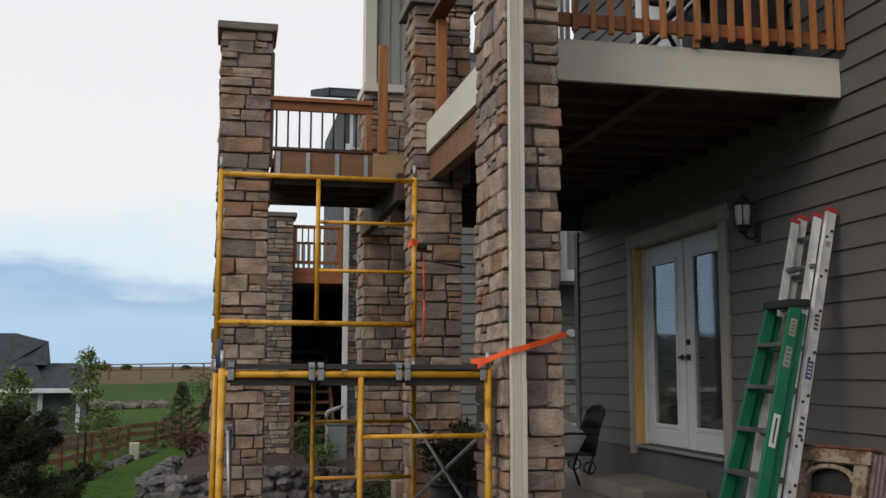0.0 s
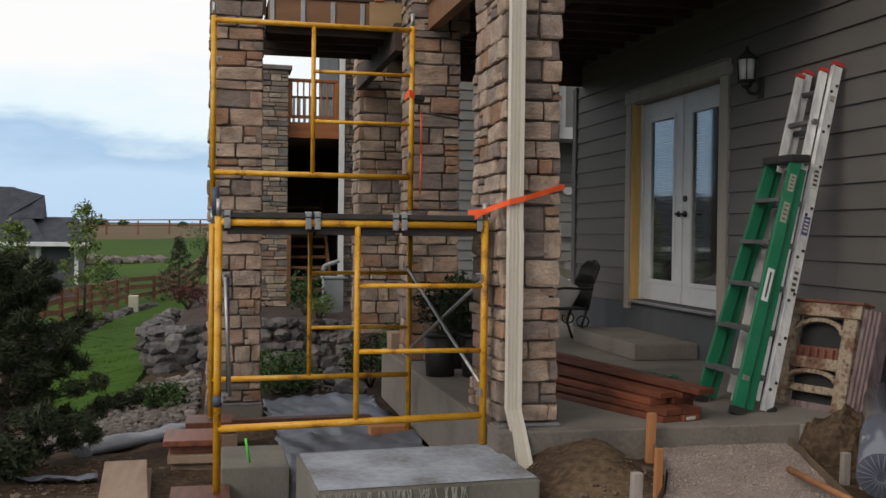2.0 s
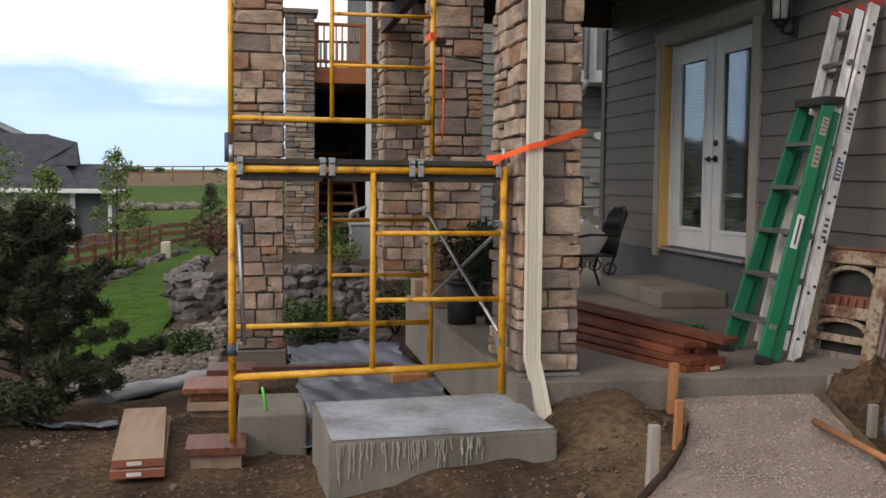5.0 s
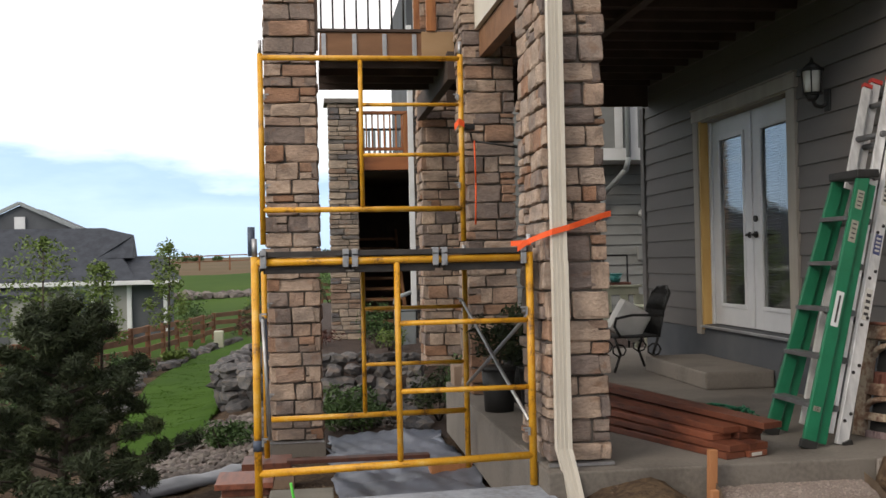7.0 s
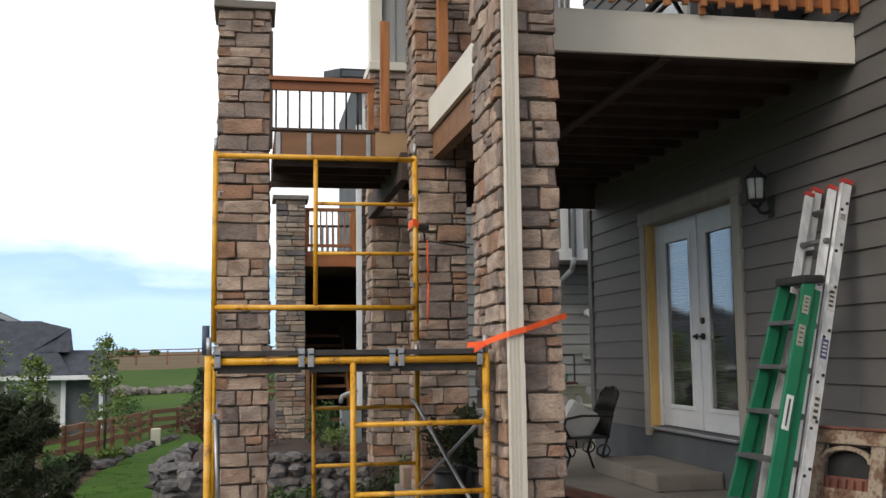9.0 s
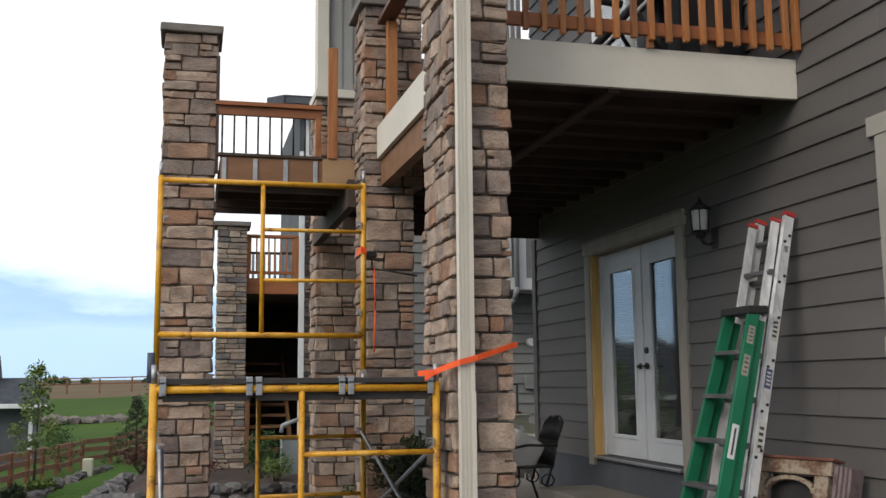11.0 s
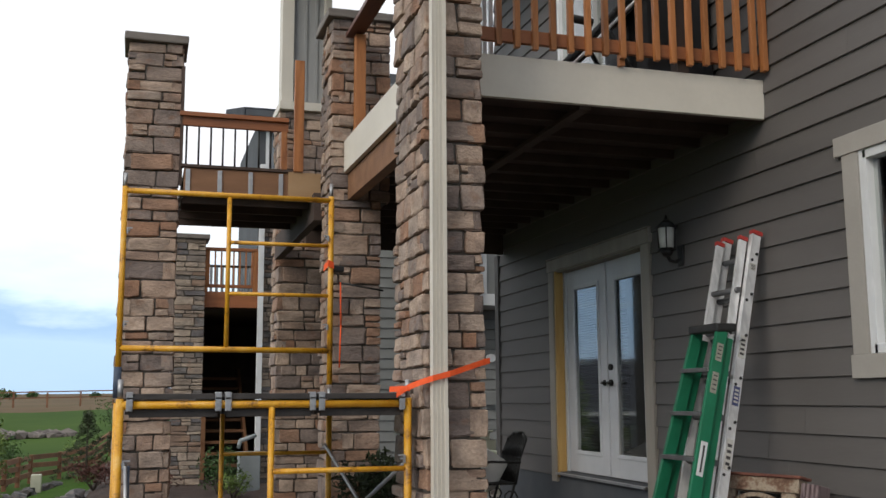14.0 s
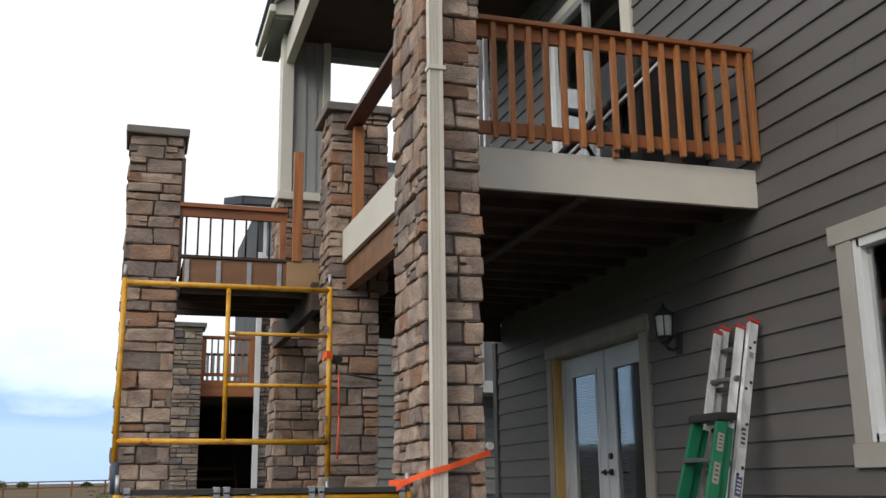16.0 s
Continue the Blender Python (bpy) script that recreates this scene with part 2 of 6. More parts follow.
ORANGE = surface("orange_webbing", [(0.80, 0.085, 0.012), (0.92, 0.13, 0.025)], 20, 0.7, bump=0.1)
RUSTY = surface("flaking_paint_iron", [(0.07, 0.03, 0.018), (0.17, 0.10, 0.065), (0.33, 0.27, 0.20), (0.10, 0.045, 0.03)], 5.5, 0.85, bump=0.5, fine=35, stain=0.7)
RUST_DARK = surface("purple_rust", [(0.08, 0.05, 0.055), (0.20, 0.15, 0.15), (0.12, 0.08, 0.085)], 6, 0.85, bump=0.4, fine=30, stretch=(3, 3, 0.6), stain=0.6)
RUST_RED = surface("red_rust", [(0.09, 0.03, 0.022), (0.19, 0.075, 0.05)], 8, 0.9, bump=0.4)
DIRT = surface("dirt", [(0.026, 0.018, 0.013), (0.062, 0.043, 0.030), (0.135, 0.094, 0.058)], 1.1, 0.97, bump=0.9, fine=26, stain=0.85)
GRAVEL = surface("gravel", [(0.19, 0.15, 0.13), (0.30, 0.25, 0.225)], 2.2, 0.95, bump=0.45, fine=90, stain=0.8)
PEBBLE = surface("pebble", [(0.24, 0.19, 0.165), (0.38, 0.32, 0.285)], 4, 0.9, rand=0.2, hue=0.03, island=True)
CLOD = surface("dirt_clod", [(0.075, 0.052, 0.036), (0.155, 0.113, 0.078)], 8, 0.95, rand=0.4, island=True)
LAWN = surface("lawn", [(0.027, 0.066, 0.006), (0.046, 0.098, 0.008)], 0.9, 0.9, bump=0.15, fine=60, stain=0.5)
GRASS = surface("grass_blade", [(0.027, 0.066, 0.006), (0.050, 0.104, 0.009)], 3, 0.8, rand=0.2, island=True)
FIELD = surface("dry_field", [(0.085, 0.058, 0.032), (0.12, 0.086, 0.052), (0.055, 0.056, 0.022)], 0.03, 0.95, fine=0.4)
MEADOW = surface("meadow", [(0.026, 0.060, 0.008), (0.052, 0.092, 0.014)], 0.06, 0.95, fine=0.7)
for mat_ in (LAWN, GRASS, FIELD, MEADOW, DIRT):
    mat_.node_tree.nodes["Principled BSDF"].inputs["Specular IOR Level"].default_value = 0.08
TARP = surface("plastic_sheet", [(0.045, 0.053, 0.074), (0.135, 0.155, 0.205), (0.08, 0.094, 0.126)], 2.2, 0.42, bump=0.2, fine=12, stretch=(1, 0.5, 1))
SHEET_ROLL = surface("grey_sheet", [(0.10, 0.105, 0.125), (0.19, 0.20, 0.225)], 2.0, 0.4, bump=0.15, fine=14)
BOULDER = surface("boulder", [(0.046, 0.046, 0.051), (0.105, 0.101, 0.103), (0.165, 0.135, 0.115)], 3, 0.92, bump=0.6, fine=18, rand=0.5, hue=0.05, stain=0.6)
COBBLE = surface("river_rock", [(0.085, 0.073, 0.067), (0.17, 0.146, 0.132)], 3, 0.9, rand=0.4, hue=0.04, island=True)
MULCH = surface("mulch", [(0.020, 0.011, 0.008), (0.050, 0.028, 0.019)], 6, 0.98, bump=0.8, fine=40, stain=0.8)
PINE = surface("pine_needles", [(0.013, 0.022, 0.008), (0.040, 0.055, 0.017)], 3, 0.8, rand=0.4, island=True)
LEAF = surface("aspen_leaf", [(0.075, 0.125, 0.02), (0.145, 0.20, 0.04)], 3, 0.7, rand=0.3, island=True)
SHRUB = surface("shrub_leaf", [(0.022, 0.055, 0.012), (0.055, 0.105, 0.022)], 3, 0.75, rand=0.4, island=True)
REDLEAF = surface("red_shrub_leaf", [(0.055, 0.016, 0.012), (0.095, 0.032, 0.022)], 3, 0.75, rand=0.4, island=True)
BARK = surface("bark", [(0.035, 0.026, 0.02), (0.08, 0.062, 0.05)], 12, 0.95, bump=0.6)
FENCE = surface("fence_wood", [(0.115, 0.052, 0.028), (0.20, 0.095, 0.05)], 3, 0.85, bump=0.2, rand=0.2)
ROOF = surface("dark_shingle", [(0.022, 0.026, 0.035), (0.046, 0.052, 0.066)], 3, 0.95, bump=0.4, fine=9, stain=0.6)
NBWALL = surface("grey_stucco", [(0.24, 0.245, 0.225), (0.30, 0.30, 0.28)], 1.2, 0.85)
NBDARK = surface("dark_grey_siding", [(0.06, 0.066, 0.075), (0.09, 0.097, 0.108)], 1.5, 0.85)
IRON = surface("black_iron", [(0.014, 0.014, 0.014), (0.03, 0.029, 0.028)], 12, 0.5, 0.4)
FABRIC = surface("white_cushion", [(0.62, 0.60, 0.57), (0.72, 0.70, 0.67)], 6, 0.95)
ACGREY = surface("grey_enamel", [(0.22, 0.245, 0.255), (0.29, 0.315, 0.325)], 3, 0.6)
TEAL = surface("teal_glaze", [(0.03, 0.22, 0.21), (0.06, 0.30, 0.28)], 6, 0.3)
BLUE = surface("blue_cloth", [(0.04, 0.20, 0.42), (0.07, 0.28, 0.52)], 6, 0.8)
BENCHPAINT = surface("pale_green_paint", [(0.40, 0.40, 0.31), (0.48, 0.48, 0.38)], 4, 0.65)
LIME = surface("lime_tape", [(0.10, 0.62, 0.06), (0.14, 0.72, 0.09)], 20, 0.6)
# black grill cover; on the blinds it carries the indoor shade
COVER_DIM_BLIND = surface("black_cover_dim_blind", [(0.007, 0.007, 0.008), (0.016, 0.016, 0.018)], 5, 0.6, bump=0.5, fine=14)


def glass_material(name, tint, rough=0.02):
    m, n, l, b = material(name, rough)
    b.inputs["Base Color"].default_value = (*tint, 1)
    b.inputs["IOR"].default_value = 1.5
    b.inputs["Specular IOR Level"].default_value = 1.0
    tex = n.new("ShaderNodeTexNoise")
    tex.inputs["Scale"].default_value = 1.2
    bp = n.new("ShaderNodeBump")
    bp.inputs["Strength"].default_value, bp.inputs["Distance"].default_value = 0.04, 0.01
    l.new(tex.outputs["Fac"], bp.inputs["Height"])
    l.new(bp.outputs[0], b.inputs["Normal"])
    return m


m, n_, l_, b_ = material("door_glass", 0.03)
b_.inputs["Transmission Weight"].default_value = 1.0
b_.inputs["IOR"].default_value = 1.9
b_.inputs["Base Color"].default_value = (0.75, 0.8, 0.8, 1)
GLASS = m
LAMPGLASS = surface("frosted_lamp_glass", [(0.5, 0.5, 0.46), (0.62, 0.62, 0.58)], 10, 0.25)
PANE_FAR = glass_material("far_pane", (0.10, 0.12, 0.14), 0.06)
CLEAR = glass_material("clear_wrap", (0.10, 0.11, 0.14), 0.12)
# near-black, with the dimness of the room put into the colour
ROOM_SHADE = surface("room_shade_black", [(0.02, 0.02, 0.02), (0.035, 0.033, 0.03)], 2, 0.9)


# ---- mesh helpers ----
def solid(x0, y0, z0, x1, y1, z1, bm=None, m=None, bevel=0.0):
    """A box between two corners, with rounded edges where bevel is given."""
    own = bmesh.new()
    r = bmesh.ops.create_cube(own, size=1.0)
    bmesh.ops.transform(own, matrix=Matrix.Translation(((x0 + x1) / 2, (y0 + y1) / 2, (z0 + z1) / 2)) @ Matrix.Diagonal((abs(x1 - x0), abs(y1 - y0), abs(z1 - z0), 1)), verts=own.verts)
    if bevel:
        bmesh.ops.bevel(own, geom=own.edges[:], offset=bevel, segments=2, affect="EDGES", profile=0.6)
    if m:
        bmesh.ops.transform(own, matrix=m, verts=own.verts)
    return merge(bm, own)


def merge(bm, own):
    if bm is None:
        return own
    me = bpy.data.meshes.new("tmp")
    own.to_mesh(me)
    own.free()
    bm.from_mesh(me)
    bpy.data.meshes.remove(me)
    return bm


def beam(p, q, w, h, bm=None, up=(0, 0, 1), bevel=0.003):
    """A bar of section w (across) by h (along up) from p to q."""
    p, q = Vector(p), Vector(q)
    d = q - p
    zax = d.normalized()
    u = Vector(up) - zax * zax.dot(Vector(up))
    u = u.normalized() if u.length > 1e-4 else Vector((1, 0, 0))
    s = u.cross(zax)
    m = Matrix((( s.x, u.x, zax.x, (p.x + q.x) / 2), (s.y, u.y, zax.y, (p.y + q.y) / 2), (s.z, u.z, zax.z, (p.z + q.z) / 2), (0, 0, 0, 1)))
    return solid(-w / 2, -h / 2, -d.length / 2, w / 2, h / 2, d.length / 2, bm, m, bevel)


def tube(p, q, r, bm=None, n=12, r2=None):
    own = bmesh.new()
    p, q = Vector(p), Vector(q)
    d = q - p
    bmesh.ops.create_cone(own, cap_ends=True, segments=n, radius1=r, radius2=r if r2 is None else r2, depth=d.length)
    rot = d.to_track_quat("Z", "Y").to_matrix().to_4x4()
    bmesh.ops.transform(own, matrix=Matrix.Translation((p + q) / 2) @ rot, verts=own.verts)
    for f in own.faces:
        f.smooth = len(f.verts) == 4
    return merge(bm, own)


def pipe(points, r, bm=None, n=10):
    bm = bm or bmesh.new()
    for a, b in zip(points[:-1], points[1:]):
        tube(a, b, r, bm, n)
    for c in points[1:-1]:
        own = bmesh.new()
        bmesh.ops.create_icosphere(own, subdivisions=1, radius=r, matrix=Matrix.Translation(c))
        merge(bm, own)
    return bm


def mesh_of(name, bm, mat):
    me = bpy.data.meshes.new(name)
    bm.to_mesh(me)
    bm.free()
    for k in (mat if isinstance(mat, (list, tuple)) else [mat]):
        me.materials.append(k)
    return me


def part(name, bm, mat, parent=None, label=""):
    ob = new(name, mesh_of(name, bm, mat))
    if parent is not None:
        ob.parent = parent
        ob.matrix_parent_inverse = parent.matrix_world.inverted() if parent.type != "EMPTY" else Matrix.Translation(-parent.location)
    if label:
        ob["label"] = label
    return ob


def thing(name, label, category, at=(0, 0, 0), group="", kind=""):
    ob = new(name)
    ob.location = at
    ob.empty_display_size = 0.1
    return tagged(ob, label, category, group, kind)


def plain(name, bm, mat, label, category, group="", kind=""):
    return tagged(part(name, bm, mat), label, category, group, kind)


def smooth(e0, e1, v):
    t = min(1.0, max(0.0, (v - e0) / (e1 - e0)))
    return t * t * (3 - 2 * t)


# ---- ground ----
def along(pairs, v):
    """Linear in a short table of (position, value)."""
    if v <= pairs[0][0]:
        return pairs[0][1]
    for (a, fa), (b, fb) in zip(pairs[:-1], pairs[1:]):
        if v <= b:
            return fa + (fb - fa) * (v - a) / (b - a)
    return pairs[-1][1]


# edges of the gravel path
FORM_L = [(2.52, 5.50), (2.46, 5.25), (2.38, 5.00), (2.25, 4.74), (2.05, 4.40), (1.86, 4.12), (1.64, 3.83), (1.37, 3.48), (1.05, 3.15)]
FORM_R = [(3.40, 5.50), (3.33, 5.25), (3.24, 5.00), (3.12, 4.58), (2.97, 4.15), (2.75, 3.75), (2.50, 3.40), (2.35, 3.15)]
EDGE_L, EDGE_R = [(y, x) for x, y in FORM_L[::-1]], [(y, x) for x, y in FORM_R[::-1]]


def rise(x, y):
    """Height of the ground: trampled dirt by the camera, falling to the lawn, far fields that rise to the horizon."""
    near = 0.02 + 0.30 * smooth(0.1, 2.3, x) * (1 - smooth(5.6, 6.6, y)) - 0.12 * smooth(6.2, 9.5, y)
    near -= 0.07 * smooth(1.35, 1.65, x) * (1 - smooth(1.75, 2.0, x)) * smooth(4.5, 4.9, y) * (1 - smooth(5.3, 5.7, y))
    near += 0.05 * smooth(0.2, 0.6, x) * (1 - smooth(4.9, 5.4, y)) * (1 - smooth(1.0, 2.0, x))
    near += 0.13 * smooth(4.7, 5.35, y) * smooth(1.5, 1.9, x) * (1 - smooth(2.15, 2.40, x)) * (1 - smooth(5.6, 6.0, y))
    bed = 0.48 * smooth(13.1, 13.8, y) * smooth(-0.80, -0.45, x) * (1 - smooth(30, 45, y))
    side = -0.28 * smooth(0.0, -1.6, x) * smooth(6.0, 11.0, y)
    out = -0.28 * smooth(14, 32, y) * smooth(0.5, -2.0, x) - 0.25 * smooth(-2, -9, x)
    far = 2.2 * smooth(45, 130, y) + 6.0 * smooth(150, 900, y) - 0.25 * smooth(20, 60, -x) + 0.003 * max(0, y - 900)
    z = near + bed + side + out + far
    if y < 25 and x > -8:
        z += 0.05 * (noise.noise((x * 0.9, y * 0.9, 3.1))) + 0.030 * noise.noise((x * 4.1, y * 4.1, 7.7)) + 0.013 * noise.noise((x * 13, y * 13, 1.7))
    if 3.2 < y < 5.52:
        z -= 0.07 * smooth(0.0, 0.10, x - along(EDGE_L, y)) * smooth(0.0, 0.10, along(EDGE_R, y) - x)
    return z


def grid_sheet(xs, ys, zf, keep=None):
    bm = bmesh.new()
    vs = [[bm.verts.new((x, y, zf(x, y))) for x in xs] for y in ys]
    for j in range(len(ys) - 1):
        for i in range(len(xs) - 1):
            if keep is None or keep(xs[i], ys[j]):
                f = bm.faces.new((vs[j][i], vs[j][i + 1], vs[j + 1][i + 1], vs[j + 1][i]))
                f.smooth = True
    return bm


def spaced(stops):
    out = []
    for a, b, s in stops:
        k = max(1, round((b - a) / s))
        out += [a + (b - a) * i / k for i in range(k)]
    return out + [stops[-1][1]]


xs = spaced([(-3000, -600, 600), (-600, -100, 100), (-100, -20, 10), (-20, -3, 1.0), (-3, 4.2, 0.07), (4.2, 12, 1.0), (12, 100, 12), (100, 600, 100), (600, 3000, 600)])
ys = spaced([(-300, -20, 40), (-20, 2.5, 1.5), (2.5, 9.5, 0.07), (9.5, 16, 0.3), (16, 50, 1.7), (50, 160, 10), (160, 1000, 70), (1000, 4000, 600)])
bm = grid_sheet(xs, ys, rise)
for f in bm.faces:
    c = f.calc_center_median()
    f.material_index = 0 if c.y < 26 and c.x > -6 else (1 if c.y < 98 else 2)
    if (c.x > 0.0 and 10 < c.y < 45) or (c.x > -0.75 and 13.3 < c.y < 24):
        f.material_index = 3
tagged(part("ground", bm, [DIRT, MEADOW, FIELD, MULCH]), "trampled brown dirt running out to meadow and dry fields", "ground", kind="structure")


LAWN_L = [(10.8, -1.45), (11.6, -1.75), (12.7, -1.95), (15, -2.25), (18.8, -2.5), (25, -2.4), (31, -1.7)]
LAWN_R = [(10.8, -1.20), (11.6, -0.92), (13, -0.90), (17, -0.92), (22, -0.88), (31, -0.5)]


def lawn_sheet():
    bm = bmesh.new()
    rows = []
    for y in spaced([(10.8, 16, 0.3), (16, 31, 1.0)]):
        a, b = along(LAWN_L, y), along(LAWN_R, y)
        rows.append([bm.verts.new((a + (b - a) * i / 10, y, rise(a + (b - a) * i / 10, y) + 0.05)) for i in range(11)])
    for r, s in zip(rows[:-1], rows[1:]):
        for i in range(10):
            bm.faces.new((r[i], r[i + 1], s[i + 1], s[i])).smooth = True
    return bm


tagged(part("lawn", lawn_sheet(), LAWN), "bright mown green lawn curving between rock edging", "lawn", kind="structure")

# ---- patio, house wall ----
PATIO_Z, WALL_X, WALL_END = 0.50, 4.30, 11.85
bm = solid(1.60, 5.52, 0.02, 4.75, 9.75, PATIO_Z, bevel=0.012)
solid(2.34, 9.745, 0.02, 4.75, 12.6, PATIO_Z - 0.002, bm, bevel=0.012)
tagged(part("patio", bm, CONCRETE), "sandy grey cast concrete patio slab", "patio", kind="structure")

DOOR_Y0, DOOR_Y1, DOOR_Z0, DOOR_Z1 = 8.125, 10.035, 0.93, 3.03
WIN_Y0, WIN_Y1, WIN_Z0, WIN_Z1 = 3.9, 5.345, 1.94, 3.165
WALL_LOW, WALL_TOP = 0.909, 9.2
wall_e = thing("wall_east", "house wall of grey-brown painted lap siding", "wall", kind="structure")
bm = bmesh.new()
T = 0.2
for y0, y1, z0, z1 in ((-4, WIN_Y0, WALL_LOW, WALL_TOP), (WIN_Y0, WIN_Y1, WALL_LOW, WIN_Z0), (WIN_Y0, WIN_Y1, WIN_Z1, WALL_TOP), (WIN_Y1, DOOR_Y0, WALL_LOW, WALL_TOP),
                       (DOOR_Y0, DOOR_Y1, DOOR_Z1, 3.95), (DOOR_Y0, 9.78, 6.6, WALL_TOP), (DOOR_Y1, WALL_END, WALL_LOW, WALL_TOP), (9.78, DOOR_Y1, 3.95, WALL_TOP)):
    solid(WALL_X + 0.02, y0, z0, WALL_X + T, y1, z1, bm)
part("sheathing", bm, FOUND, wall_e)
LAP = 0.181


def lap_board(y0, y1, z, mat, x=WALL_X, lap=LAP):
    """One clapboard: its foot stands proud, its head is tucked under the next."""
    bm = bmesh.new()
    sec = ((x - 0.013, z + 0.003), (x - 0.010, z), (x + 0.018, z), (x + 0.018, z + lap + 0.02), (x + 0.007, z + lap + 0.02))
    a = [bm.verts.new((px, y0, pz)) for px, pz in sec]
    b = [bm.verts.new((px, y1, pz)) for px, pz in sec]
    k = len(sec)
    for i in range(k):
        bm.faces.new((a[i], a[(i + 1) % k], b[(i + 1) % k], b[i]))
    bm.faces.new(a[::-1])
    bm.faces.new(b)
    bmesh.ops.recalc_face_normals(bm, faces=bm.faces)
    return bm


rng = random.Random(5)
z = WALL_LOW
while z < WALL_TOP - LAP:
    cuts = [(-4.0, WALL_END)]
    for a, b, lo, hi in ((WIN_Y0, WIN_Y1, WIN_Z0 - 0.13, WIN_Z1 + 0.10), (7.97, 10.18, 0, 3.12), (7.92, 9.80, 3.9, 6.68)):
        if z + LAP * 0.5 > lo and z + LAP * 0.5 < hi:
            cuts = [s for c in cuts for s in ((c[0], min(c[1], a)), (max(c[0], b), c[1])) if s[1] - s[0] > 0.05]
    for a, b in cuts:
        ends = [a] + sorted(rng.uniform(a + 1, b - 1) for _ in range(int((b - a) / 3.7))) + [b]
        for p, q in zip(ends[:-1], ends[1:]):
            if q - p > 0.05:
                part("siding_board", lap_board(p + 0.001, q - 0.001, z, SIDING), SIDING, wall_e)
    z += LAP
tagged(part("foundation", solid(WALL_X - 0.0, -4, 0.0, WALL_X + T, WALL_END, WALL_LOW - 0.004), FOUND), "dark grey painted foundation wall", "wall", kind="structure")
# return of the house past the corner, and closing walls
tagged(part("wall_north", solid(WALL_X + T, WALL_END - 0.2, 0.5, 9.0, WALL_END, WALL_TOP), SIDING), "grey-brown return wall at the house corner", "wall", kind="structure")
part("corner_trim", solid(WALL_X - 0.028, WALL_END - 0.10, WALL_LOW, WALL_X + 0.0, WALL_END + 0.02, 3.4, bevel=0.004), SIDING, wall_e)

# door and its casing
door = thing("door_1", "pair of white glazed french doors with dark handles, tan casing half unpainted", "door", (WALL_X, 9.05, DOOR_Z0), kind="structure")
X = WALL_X - 0.03
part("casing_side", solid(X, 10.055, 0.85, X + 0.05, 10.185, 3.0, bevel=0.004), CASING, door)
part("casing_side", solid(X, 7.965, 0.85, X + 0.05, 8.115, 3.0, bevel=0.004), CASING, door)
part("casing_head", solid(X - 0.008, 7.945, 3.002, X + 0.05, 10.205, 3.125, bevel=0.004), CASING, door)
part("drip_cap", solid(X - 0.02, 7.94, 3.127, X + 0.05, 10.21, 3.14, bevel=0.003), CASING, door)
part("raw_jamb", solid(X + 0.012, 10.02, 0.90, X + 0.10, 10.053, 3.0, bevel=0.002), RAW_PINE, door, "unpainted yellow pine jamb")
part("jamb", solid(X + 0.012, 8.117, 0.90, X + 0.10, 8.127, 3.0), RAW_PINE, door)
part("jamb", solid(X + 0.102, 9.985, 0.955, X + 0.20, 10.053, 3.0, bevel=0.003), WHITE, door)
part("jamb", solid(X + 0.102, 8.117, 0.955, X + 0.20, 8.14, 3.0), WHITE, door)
part("head_jamb", solid(X + 0.012, 8.128, 2.985, X + 0.20, 9.984, 3.03), HEAD_TRIM_SHADE, door)
part("threshold", solid(X + 0.02, 8.128, 0.905, X + 0.24, 10.018, 0.952, bevel=0.006), FOUND, door)
part("sill_nose", solid(X - 0.03, 8.128, 0.925, X + 0.018, 10.018, 0.947, bevel=0.004), STEEL, door, "thin pale metal sill")
LEAF_X, LEAF_Z0, LEAF_Z1, LITE_Z0, LITE_Z1 = WALL_X + 0.095, 0.962, 2.982, 1.155, 2.80
